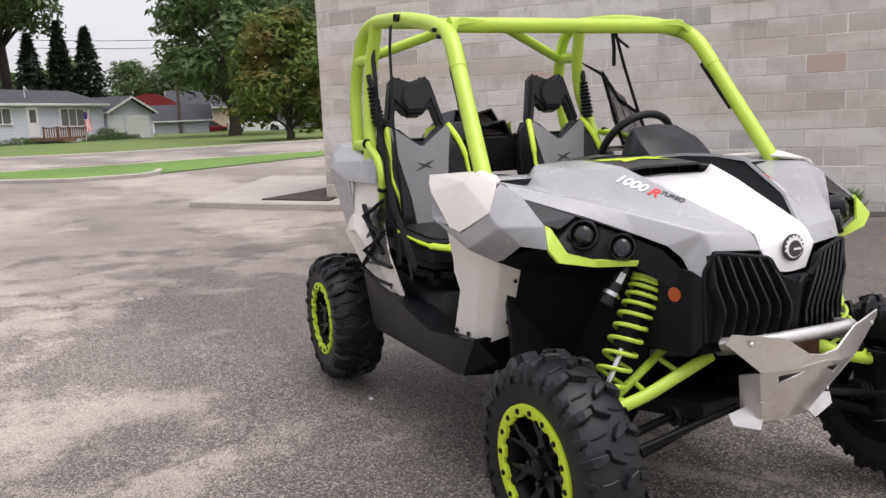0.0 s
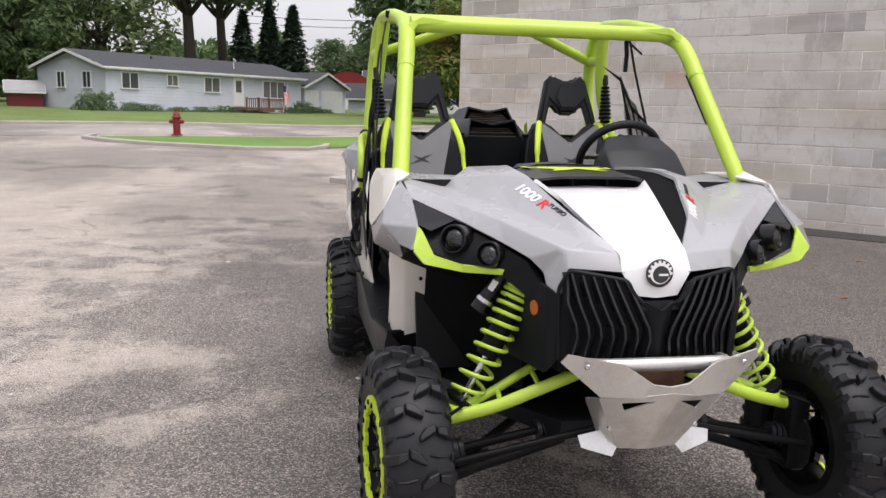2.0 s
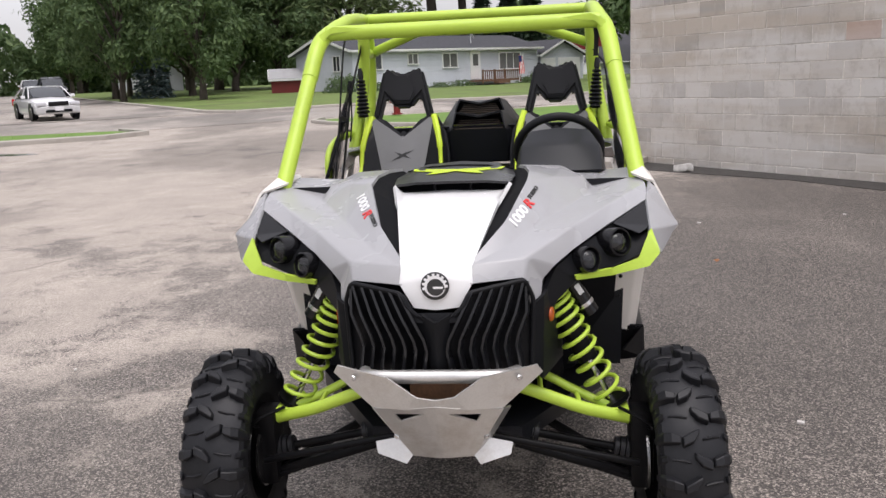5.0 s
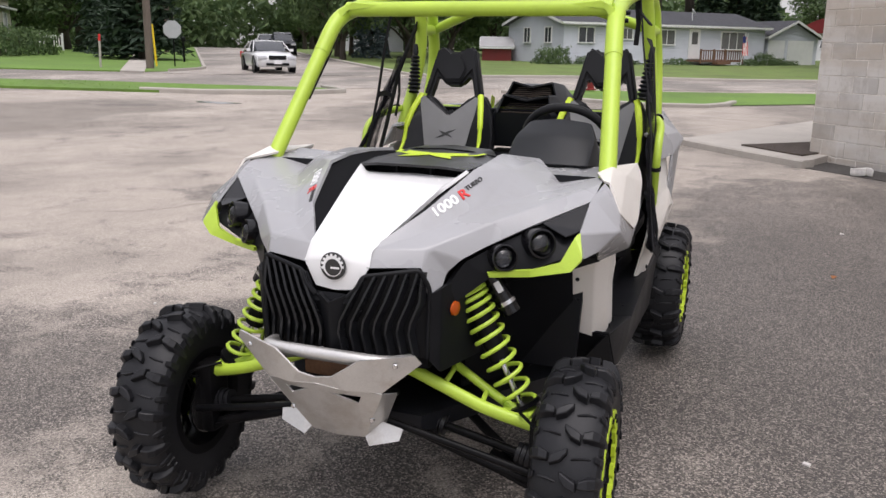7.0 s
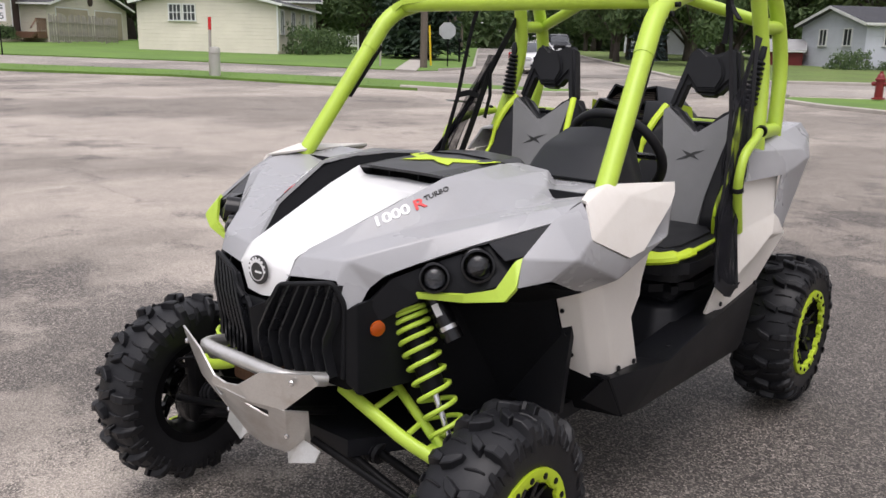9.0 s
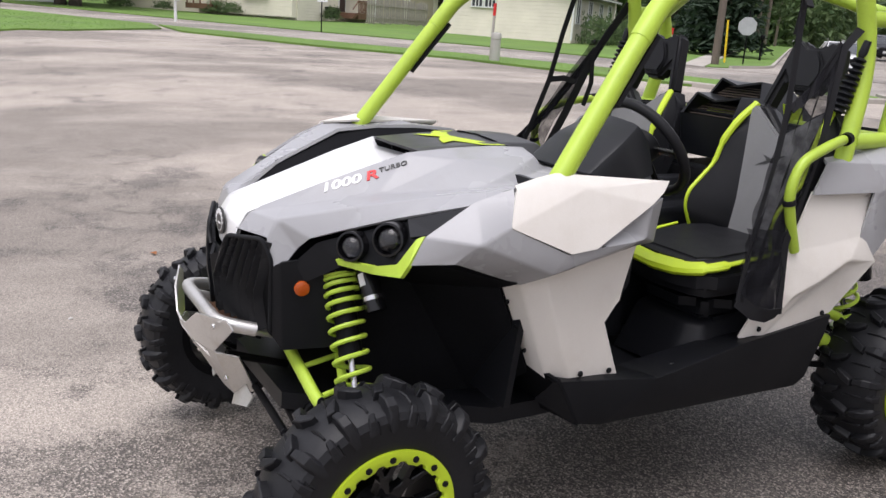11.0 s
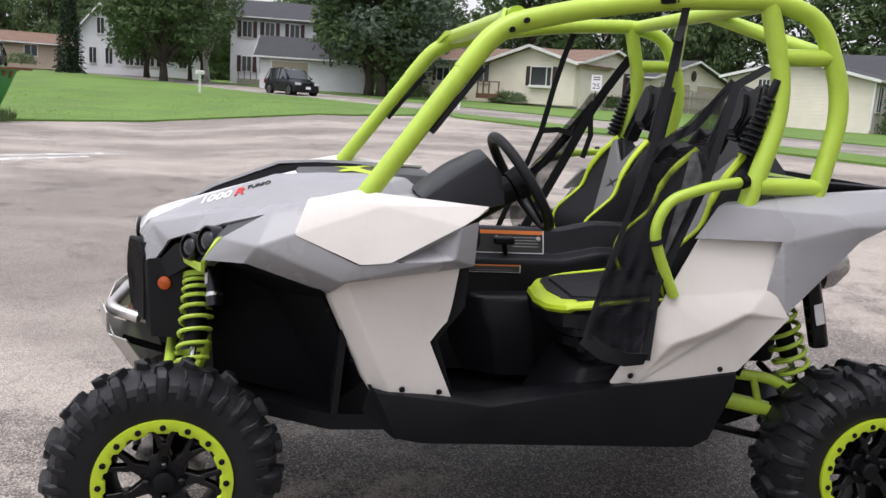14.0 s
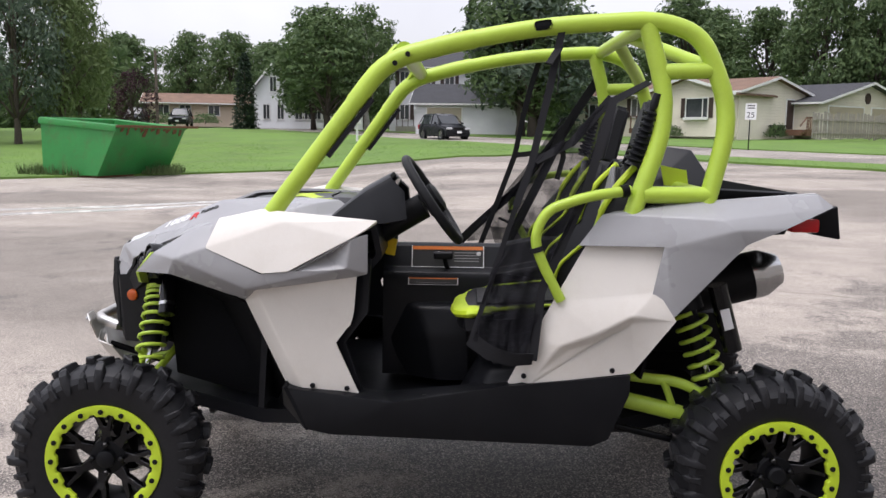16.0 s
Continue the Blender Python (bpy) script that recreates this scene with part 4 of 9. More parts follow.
# -- aluminium bumper and skid plate
bumper = part("front_bumper", tube([(-0.215, -1.22, 0.655), (-0.185, -1.318, 0.677), (0.185, -1.318, 0.677), (0.215, -1.22, 0.655)], 0.019, 0.05, 16), M_ALU, utv, "bent aluminium bumper tube and skid plates")
for s in BOTH:
    part("bumper_wing", shell([(0.270, -1.318, 0.710), (0.127, -1.362, 0.690), (0.050, -1.374, 0.638), (0.0, -1.374, 0.630), (0.0, -1.368, 0.604), (0.085, -1.358, 0.598), (0.178, -1.326, 0.594), (0.284, -1.305, 0.686)], [(0, 1, 6, 7), (1, 2, 5, 6), (2, 3, 4, 5)], 0.005, 0.001, s, (0, -0.9, 0.65)), M_ALU, bumper, "bent aluminium wing plate")
    part("skid_plate", shell([(0.0, -1.372, 0.612), (0.06, -1.364, 0.604), (0.176, -1.322, 0.588), (0.085, -1.242, 0.412), (0.0, -1.25, 0.408), (0.030, -1.356, 0.586), (0.118, -1.330, 0.576), (0.104, -1.318, 0.548)], [(0, 1, 5), (1, 2, 6, 5), (2, 3, 7, 6), (5, 7, 3, 4), (0, 5, 4)], 0.005, 0.001, s, (0, -0.9, 0.65)), M_ALU, bumper, "folded aluminium skid plate")
    part("skid_side", shell([(0.178, -1.323, 0.588), (0.195, -1.262, 0.570), (0.125, -1.195, 0.43), (0.087, -1.243, 0.414)], [(0, 1, 2, 3)], 0.005, 0.001, s, (0, -0.9, 0.65)), M_ALU, bumper)
    part("skid_flap", shell([(0.086, -1.245, 0.418), (0.125, -1.225, 0.462), (0.196, -1.225, 0.448), (0.190, -1.24, 0.418), (0.105, -1.258, 0.395)], [(0, 1, 2, 3, 4)], 0.004, 0.001, s, (0, -0.9, 0.65)), M_ALU, bumper)
    part("bumper_strut", rod((0.14 * s, -1.315, 0.66), (0.14 * s, -1.12, 0.60), 0.015), M_ALU, bumper)
    part("bumper_strut", rod((0.15 * s, -1.285, 0.57), (0.12 * s, -1.10, 0.50), 0.012), M_STEEL_BLACK, bumper)
    for bx, by, bz in ((0.222, -1.337, 0.682), (0.125, -1.277, 0.487)):
        part("plate_bolt", bolt_mesh(0.008), M_CHROME, bumper, m=face_frame((bx * s, by, bz), (1, 0.32 * s, 0), (0, 0, 1)))
part("winch_bracket", box(0.16, 0.08, 0.05, (0, -1.25, 0.625), 0.01), M_RUST, utv)

# -- tub, sills, floor and liners
tub = part("tub", shell([(0.50, -0.62, 0.39), (0.50, 0.62, 0.38), (0.40, 0.95, 0.42), (0.22, -1.15, 0.41), (-0.50, -0.62, 0.39), (-0.50, 0.62, 0.38), (-0.40, 0.95, 0.42), (-0.22, -1.15, 0.41)], [(0, 1, 5, 4), (1, 2, 6, 5), (0, 4, 7, 3)], 0.05, 0, 1, (0, 0, 0.9)), M_CABIN, utv, "black plastic floor tub")
for s in BOTH:
    part("sill", shell([(0.640, -0.515, 0.560), (0.660, -0.26, 0.538), (0.668, -0.16, 0.526), (0.668, 0.19, 0.586), (0.665, 0.60, 0.630), (0.655, -0.44, 0.425), (0.66, -0.36, 0.410), (0.655, 0.48, 0.385), (0.65, 0.54, 0.41), (0.655, 0.60, 0.56), (0.53, -0.50, 0.56), (0.53, -0.2, 0.52), (0.53, 0.2, 0.56), (0.53, 0.60, 0.60), (0.50, -0.40, 0.40), (0.50, 0.50, 0.375), (0.57, -0.53, 0.48)],
                       [(0, 1, 5), (1, 2, 6, 5), (2, 3, 7, 6), (3, 4, 9, 8, 7), (0, 10, 11, 2, 1), (2, 11, 12, 3), (3, 12, 13, 4), (6, 7, 15, 14), (5, 6, 14), (0, 5, 16)], 0.01, 0.004, s, (0.3, 0, 0.5)), M_SILL, utv, "black sill below the door opening")
    part("sill_bolt", bolt_mesh(0.010, 0.005), M_BLACK, utv, m=pose(0.615 * s, -0.06, 0.5355, 5.7, 0, 0))
    part("sill_front", shell([(0.642, -0.512, 0.562), (0.656, -0.438, 0.422), (0.38, -0.46, 0.40), (0.38, -0.545, 0.58)], [(0, 1, 2, 3)], 0.01, 0, s, (0.5, 0, 0.5)), M_LINER, utv)
    part("inner_liner", shell([(0.30, -1.0, 0.88), (0.60, -0.90, 0.93), (0.62, -0.66, 0.86), (0.530, -0.650, 0.82), (0.522, -0.528, 0.55), (0.35, -0.60, 0.42), (0.28, -0.98, 0.50), (0.30, -0.80, 0.78)], [(0, 1, 2, 7), (7, 2, 3), (7, 3, 4, 5), (0, 7, 5, 6)], 0.01, 0, s, (0.6, -1.0, 0.5)), M_LINER, utv)
    part("footwell_side", shell([(0.53, -0.50, 0.84), (0.585, -0.235, 0.98), (0.588, -0.245, 0.80), (0.588, -0.32, 0.70), (0.588, -0.262, 0.53), (0.53, -0.44, 0.54)], [(0, 1, 2, 3, 4, 5)], 0.01, 0, s, (0, -0.4, 0.7)), M_CABIN, utv)
part("firewall", shell([(0.58, -0.55, 1.10), (-0.58, -0.55, 1.10), (-0.55, -0.60, 0.46), (0.55, -0.60, 0.46)], [(0, 1, 2, 3)], 0.02, 0, 1, (0, -1.5, 0.8)), M_CABIN, utv)
part("rear_bulkhead", shell([(0.58, 0.62, 1.02), (-0.58, 0.62, 1.02), (-0.52, 0.55, 0.44), (0.52, 0.55, 0.44)], [(0, 1, 2, 3)], 0.02, 0, 1, (0, 1.5, 0.8)), M_CABIN, utv)

# -- rear quarter
for s in BOTH:
    q = part("rear_panel", shell(
        [(0.622, 0.455, 1.046), (0.655, 0.705, 1.046), (0.680, 0.648, 0.893), (0.700, 0.690, 0.815), (0.652, 0.612, 0.632), (0.618, 0.206, 0.572), (0.655, 0.300, 0.607), (0.662, 0.302, 0.628), (0.682, 0.372, 0.722), (0.690, 0.478, 0.762), (0.702, 0.588, 0.826), (0.650, 0.290, 0.752), (0.650, 0.372, 0.856),
         (0.652, 0.405, 0.706), (0.654, 0.500, 0.735), (0.680, 0.600, 0.806)],
        [(0, 1, 2, 12), (12, 2, 10, 9), (12, 9, 8, 11), (11, 8, 7, 5), (5, 7, 6), (2, 3, 10), (8, 9, 14, 13), (9, 10, 15, 14), (7, 8, 13), (7, 13, 14, 6), (6, 14, 15, 4), (10, 3, 15), (3, 4, 15)], 0.008, 0.006, s, (0.2, 0.5, 0.8), seg=3), M_WHITE, utv, "white sculpted rear side panel")
    for p in ((0.648, 0.262, 0.618), (0.664, 0.540, 0.645)):
        part("bolt", bolt_mesh(), M_BLACK, q, m=face_frame((p[0] * s + 0.006 * s, p[1], p[2]), (0, s, 0), (0, 0, 1)))
    part("rear_fender", shell(
        [(0.645, 0.425, 1.040), (0.625, 0.530, 1.140), (0.60, 0.80, 1.180), (0.58, 1.18, 1.205), (0.57, 1.24, 1.165), (0.712, 0.900, 1.100), (0.685, 0.69, 1.040), (0.69, 0.715, 0.815), (0.68, 0.652, 0.885), (0.69, 0.86, 1.13), (0.66, 1.06, 1.10), (0.61, 1.19, 1.16), (0.52, 0.60, 1.15), (0.50, 1.20, 1.205), (0.690, 0.935, 1.055)],
        [(0, 1, 9, 6), (1, 2, 9), (2, 3, 11, 9), (9, 11, 10, 5), (9, 5, 6), (6, 5, 14, 7), (5, 10, 14), (6, 7, 8), (3, 4, 11), (1, 12, 13, 3, 2)], 0.008, 0.004, s, (0.2, 0.8, 0.9)), M_GREY, utv, "grey moulded rear fender")
    part("rear_liner", shell([(0.60, 0.64, 0.60), (0.63, 0.70, 0.86), (0.60, 0.90, 1.05), (0.54, 1.18, 1.14), (0.35, 0.62, 0.60), (0.35, 0.75, 0.90), (0.35, 0.95, 1.05), (0.35, 1.20, 1.12)], [(0, 1, 5, 4), (1, 2, 6, 5), (2, 3, 7, 6)], 0.01, 0, s, (0.4, 1.2, 0.5)), M_LINER, utv)
    part("tail_light", box(0.05, 0.09, 0.045, (0.56 * s, 1.15, 1.105), 0.01), M_RED, utv, "red tail light")
part("rear_bumper", shell([(0.57, 1.16, 1.12), (0.58, 1.25, 1.17), (0.57, 1.27, 1.06), (0.53, 1.20, 1.07), (-0.57, 1.16, 1.12), (-0.58, 1.25, 1.17), (-0.57, 1.27, 1.06), (-0.53, 1.20, 1.07)], [(0, 1, 5, 4), (1, 2, 6, 5), (2, 3, 7, 6), (0, 3, 2, 1), (4, 5, 6, 7)], 0.01, 0.004, 1, (0, 1.2, 1.1)), M_BLACK, utv, "black plastic rear bumper")
part("cargo_bed", shell([(0.50, 0.64, 1.22), (0.50, 1.16, 1.20), (-0.50, 0.64, 1.22), (-0.50, 1.16, 1.20), (0.45, 0.68, 1.04), (0.45, 1.14, 1.06), (-0.45, 0.68, 1.04), (-0.45, 1.14, 1.06)], [(0, 1, 5, 4), (2, 6, 7, 3), (4, 5, 7, 6), (1, 3, 7, 5), (0, 4, 6, 2)], 0.015, 0.004, 1, (0, 0.9, 1.4)), M_BLACK, utv, "black plastic cargo bed")
muffler = part("muffler", rod((0.24, 0.74, 0.79), (0.24, 1.10, 0.885), 0.085, seg=24), M_BLACK, utv, "black muffler with a bare steel tip")
part("muffler_tip", spun([(0.0, 0.086), (0.05, 0.085), (0.11, 0.055), (0.115, 0.04), (0.06, 0.035)], 24, 'Z'), M_CHROME, muffler, m=Matrix.Translation((0.24, 1.095, 0.884)) @ Vector((0, 0.38, 0.10)).to_track_quat('Z', 'Y').to_matrix().to_4x4())
part("gearbox", box(0.36, 0.36, 0.24, (0, 0.86, 0.62), 0.04), M_STEEL_BLACK, utv)
part("engine", box(0.50, 0.34, 0.42, (0, 0.76, 0.80), 0.05), M_STEEL_BLACK, utv)


# -- wheels
def wheel_parts(width, radius=0.310, rim_r=0.177):
    """Meshes of a wheel that turns on x, its outer face at +x."""
    hw = width / 2
    tyre = spun([(-hw * 0.86, rim_r - 0.006), (-hw * 0.98, rim_r + 0.03), (-hw * 1.0, rim_r + 0.085), (-hw * 0.90, radius - 0.032), (-hw * 0.60, radius - 0.016), (0, radius - 0.010), (hw * 0.60, radius - 0.016), (hw * 0.90, radius - 0.032), (hw * 1.0, rim_r + 0.085), (hw * 0.98, rim_r + 0.03), (hw * 0.86, rim_r - 0.006)], 56, caps=False)
    lug = bmesh.new()

    def knob(rows):
        """A block along rows of (x across, angle, radius at its foot, half width in metres, height)."""
        vs = []
        for x, a, r, w, h in rows:
            vs.append([lug.verts.new((x + dx, math.cos(a + q * w / radius) * (r + up), math.sin(a + q * w / radius) * (r + up))) for q, up, dx in ((-1.25, -0.004, 0), (-0.8, h, 0), (0.8, h, 0), (1.25, -0.004, 0))])
        for p, q in zip(vs, vs[1:]):
            for k in range(3):
                lug.faces.new((p[k], p[k + 1], q[k + 1], q[k]))
        lug.faces.new(vs[0])
        lug.faces.new(vs[-1][::-1])

    # a slanting wedge at the middle, a broad block over the shoulder with its claw, a thin rib and a low block between
    knob([(-hw * 0.08, -0.035, radius - 0.013, 0.008, 0.021), (hw * 0.10, 0.010, radius - 0.013, 0.015, 0.024), (hw * 0.40, 0.052, radius - 0.014, 0.013, 0.023)])
    knob([(hw * 0.45, 0.030, radius - 0.016, 0.011, 0.022), (hw * 0.72, 0.012, radius - 0.022, 0.016, 0.025), (hw * 0.92, 0.008, radius - 0.034, 0.016, 0.023), (hw * 1.04, 0.008, radius - 0.048, 0.012, 0.014), (hw * 1.08, 0.012, radius - 0.070, 0.007, 0.007)])
    knob([(hw * 0.18, 0.225, radius - 0.012, 0.003, 0.005), (hw * 0.46, 0.205, radius - 0.014, 0.004, 0.006), (hw * 0.72, 0.200, radius - 0.021, 0.003, 0.005)])
    knob([(hw * 0.84, 0.190, radius - 0.028, 0.010, 0.013), (hw * 0.98, 0.205, radius - 0.042, 0.011, 0.010), (hw * 1.04, 0.220, radius - 0.062, 0.013, 0.004)])
    bmesh.ops.recalc_face_normals(lug, faces=lug.faces)
    bmesh.ops.bevel(lug, geom=[e for e in lug.edges if e.calc_face_angle(0) > 0.6], offset=0.0025, segments=1, affect='EDGES')
    for x, a0, r0 in ((1.0, 0.035, 0.050), (1.0, 0.150, 0.050)):
        vs = [lug.verts.new((hw * kx + up, math.cos(a0 + q) * (radius - r), math.sin(a0 + q) * (radius - r))) for kx, r in ((0.97, 0.036), (1.0, 0.070)) for q, up in ((-0.010, -0.002), (0.0, 0.004), (0.010, -0.002))]
        lug.faces.new((vs[0], vs[1], vs[4], vs[3]))
        lug.faces.new((vs[1], vs[2], vs[5], vs[4]))
    # rim barrel
    rim = spun([(-hw * 0.9, rim_r + 0.002), (-hw * 0.86, rim_r - 0.012), (-hw * 0.3, rim_r - 0.03), (hw * 0.6, rim_r - 0.022), (hw * 0.84, rim_r - 0.004), (hw * 0.88, rim_r - 0.004), (hw * 0.88, rim_r - 0.022), (hw * 0.5, rim_r - 0.04), (-hw * 0.3, rim_r - 0.045), (-hw * 0.86, rim_r - 0.026), (-hw * 0.9, rim_r + 0.002)], 48)
    bead = bmesh.new()
    turns = 256
    rings = []
    for k in range(turns):
        a = 2 * math.pi * k / turns
        wave = abs(((k / turns * 16) % 1.0) - 0.5) * 2            # 0 between two bolts, 1 at a bolt
        inner = rim_r - 0.023 - 0.008 * min(1.0, max(0.0, (wave - 0.25) / 0.25))
        rings.append([bead.verts.new((x, math.sin(a) * r, math.cos(a) * r)) for x, r in ((hw * 0.84, inner), (hw * 0.96, inner), (hw * 0.985, inner + 0.003), (hw * 1.0, rim_r - 0.006), (hw * 0.985, rim_r + 0.005), (hw * 0.84, rim_r + 0.006))])
    for p, q in zip(rings, rings[1:] + rings[:1]):
        for k in range(6):
            bead.faces.new((p[k], p[(k + 1) % 6], q[(k + 1) % 6], q[k]))
    bmesh.ops.recalc_face_normals(bead, faces=bead.faces)
    hub = spun([(hw * 0.10, 0.062), (hw * 0.55, 0.058), (hw * 0.60, 0.050), (hw * 0.60, 0.030), (hw * 0.80, 0.028), (hw * 0.84, 0.022), (hw * 0.84, 0.0)], 24)
    # a forked spoke: a stem from the hub, two prongs to the rim
    spoke = bmesh.new()
    for rows_of in (((0.045, 0.0, 0.021, 0.56), (0.085, 0.0, 0.012, 0.64), (0.108, 0.0, 0.014, 0.70)), ((0.092, -0.006, 0.010, 0.66), (0.125, -0.018, 0.0075, 0.72), (rim_r - 0.014, -0.034, 0.009, 0.80)), ((0.092, 0.006, 0.010, 0.66), (0.125, 0.018, 0.0075, 0.72), (rim_r - 0.014, 0.034, 0.009, 0.80))):
        rows = [[spoke.verts.new(v) for v in ((hw * kx, y - w, r), (hw * kx, y + w, r), (hw * kx - 0.026, y + w * 1.2, r), (hw * kx - 0.026, y - w * 1.2, r))] for r, y, w, kx in rows_of]
        for p, q2 in zip(rows, rows[1:]):
            for k in range(4):
                spoke.faces.new((p[k], p[(k + 1) % 4], q2[(k + 1) % 4], q2[k]))
        spoke.faces.new(rows[0])
        spoke.faces.new(rows[-1])
    bmesh.ops.recalc_face_normals(spoke, faces=spoke.faces)
    bmesh.ops.bevel(spoke, geom=spoke.edges[:], offset=0.002, segments=1, affect='EDGES')
    return tyre, lug, rim, bead, hub, spoke, hw, rim_r


def make_wheel(width, m, label):
    tyre, lug, rim, ring, hub, spoke, hw, rim_r = wheel_parts(width)
    w = part("wheel", rim, M_STEEL_BLACK, utv, label, m=m)
    part("tyre", tyre, M_RUBBER, w, "knobbly black off-road tyre", smooth=28)
    other = lug.copy()
    bmesh.ops.scale(other, vec=(-1, 1, 1), verts=other.verts)
    bmesh.ops.reverse_faces(other, faces=other.faces)
    for piece, off in ((lug, 0.0), (other, 180.0 / 16)):
        first = part("tread_lug", piece, M_RUBBER, w, smooth=24, m=pose(0, 0, 0, off))
        for k in range(1, 16):
            child(first, "tread_lug", w, pose(0, 0, 0, off + k * 360 / 16))
    # brighter lime than the cage: light on the ring put into its colour
    part("bead_ring", ring, M_LIME_VINYL_LIT_RING, w, "lime beadlock ring")
    part("hub_cap", hub, M_BLACK, w)
    sp = part("spoke", spoke, M_BLACK_SHINY, w)
    for k in range(1, 7):
        child(sp, "spoke", w, pose(0, 0, 0, k * 360 / 7 + 12))
    bl = part("ring_bolt", spun([(0, 0.0085), (0.004, 0.0085), (0.006, 0.005), (0.006, 0)], 8), M_BLACK, w, m=Matrix.Translation((hw * 0.985, 0, rim_r - 0.014)))
    for k in range(1, 16):
        child(bl, "ring_bolt", w, pose(0, 0, 0, k * 22.5) @ Matrix.Translation((hw * 0.985, 0, rim_r - 0.014)))
    nut = part("wheel_nut", spun([(0, 0.011), (0.018, 0.010), (0.022, 0.006), (0.022, 0)], 6), M_BLACK_SHINY, w, m=Matrix.Translation((hw * 0.58, 0, 0.046)))
    for k in range(1, 4):
        child(nut, "wheel_nut", w, pose(0, 0, 0, k * 90) @ Matrix.Translation((hw * 0.58, 0, 0.046)))
    return w


for s in BOTH:
    turn = 0 if s > 0 else 180
    make_wheel(0.180, pose(0.665 * s, -1.07, 0.342, 0, 0, turn + 3.0), "front wheel with black spokes and lime ring")
    make_wheel(0.24, pose(0.640 * s, 1.055, 0.333, 13, 0, turn), "rear wheel with black spokes and lime ring")


# -- suspension
def coil(p, q, r, wire, turns, seg=14, ease=1.0):
    p, q = Vector(p), Vector(q)
    ax = (q - p)
    t = ax.normalized()
    u = t.cross(Vector((0, 1, 0))).normalized()
    v = t.cross(u)
    n = int(turns * seg)
    return tube([p + ax * (i / n) ** ease + r * (math.cos(2 * math.pi * i / seg) * u + math.sin(2 * math.pi * i / seg) * v) for i in range(n + 1)], wire, seg=7)


for s in BOTH:
    # front: shock, arms, tie rod, axle
    top, low = Vector((0.292 * s, -1.02, 0.86)), Vector((0.500 * s, -1.035, 0.47))
    ax = low - top
    sh = part("front_shock", rod(top, top + ax * 0.60, 0.032, seg=16), M_STEEL_BLACK, utv, "front shock absorber with lime coil spring")
    part("shock_rod", rod(top + ax * 0.5, low, 0.009), M_CHROME, sh)
    part("spring", coil(top + ax * 0.10, top + ax * 0.93, 0.046, 0.0066, 11.0, ease=1.6), M_LIME, sh, "lime coil spring")
    part("spring_seat", rod(top + ax * 0.92, top + ax * 0.95, 0.055, seg=20), M_STEEL_BLACK, sh)
    part("spring_collar", rod(top + ax * 0.06, top + ax * 0.10, 0.055, seg=20), M_STEEL_BLACK, sh)
    a, b = Vector((0.350 * s, -0.975, 0.875)), Vector((0.428 * s, -0.965, 0.748))
    res = part("reservoir", rod(a, b, 0.029, seg=20), M_BLACK_SHINY, sh, "black shock reservoir")
    along, front = (b - a).normalized(), Vector((0.45 * s, -1.0, 0.3))
    front = (front - along * front.dot(along)).normalized()
    part("reservoir_mark", strap([a + along * 0.045 + front * 0.0292, a + along * 0.078 + front * 0.0292], 0.018, along.cross(front), 0.0015), M_WHITE_INK, res)
    part("reservoir_band", rod(a + (b - a) * 0.72, a + (b - a) * 0.80, 0.031, seg=20), M_CHROME, res)
    arm = part("upper_arm", tube([(0.17 * s, -1.122, 0.592), (0.40 * s, -1.11, 0.50), (0.53 * s, -1.085, 0.462)], 0.0165, 0.05, 12, flat=1.15), M_LIME, utv, "lime upper suspension arm")
    part("arm_tube", tube([(0.17 * s, -0.975, 0.622), (0.38 * s, -1.03, 0.525), (0.52 * s, -1.07, 0.468)], 0.0135, 0.05), M_LIME, arm)
    for k in (0.30, 0.62):
        part("arm_brace", rod((0.17 * s + 0.35 * k * s, -1.115 + 0.035 * k, 0.594 - 0.132 * k), (0.17 * s + 0.34 * k * s, -0.985 - 0.075 * k, 0.617 - 0.150 * k), 0.008, seg=8), M_LIME, arm)
    part("arm_gusset", box(0.09, 0.08, 0.008, (0.485 * s, -1.06, 0.49), 0.003), M_LIME, arm)
    low_arm = part("lower_arm", tube([(0.20 * s, -1.12, 0.40), (0.36 * s, -1.11, 0.345), (0.56 * s, -1.08, 0.275)], 0.015, 0.05), M_STEEL_BLACK, utv, "black lower suspension arm")
    part("arm_tube", tube([(0.20 * s, -0.86, 0.42), (0.40 * s, -0.98, 0.34), (0.56 * s, -1.06, 0.275)], 0.015, 0.05), M_STEEL_BLACK, low_arm)
    part("arm_plate", box(0.16, 0.10, 0.012, (0.47 * s, -1.06, 0.30), 0.004, pose(0, 0, 0, 0, 20 * s, 0)), M_STEEL_BLACK, low_arm)
    part("tie_rod", rod((0.14 * s, -1.20, 0.455), (0.55 * s, -1.17, 0.36), 0.011), M_STEEL_BLACK, utv)
    axle = part("drive_axle", rod((0.12 * s, -1.06, 0.43), (0.58 * s, -1.07, 0.345), 0.013), M_STEEL_BLACK, utv, "black front drive axle with rubber boots")
    for k0 in (0.15, 0.80):
        p0, p1 = Vector((0.12 * s, -1.06, 0.43)), Vector((0.58 * s, -1.07, 0.345))
        for j in range(5):
            a0 = p0 + (p1 - p0) * (k0 + j * 0.035)
            part("boot_ring", rod(a0, a0 + (p1 - p0) * 0.028, 0.040 - 0.004 * abs(j - 2), seg=14), M_RUBBER, axle)
    part("knuckle", box(0.07, 0.10, 0.24, (0.565 * s, -1.07, 0.37), 0.02), M_STEEL_BLACK, utv, "black cast steering knuckle")
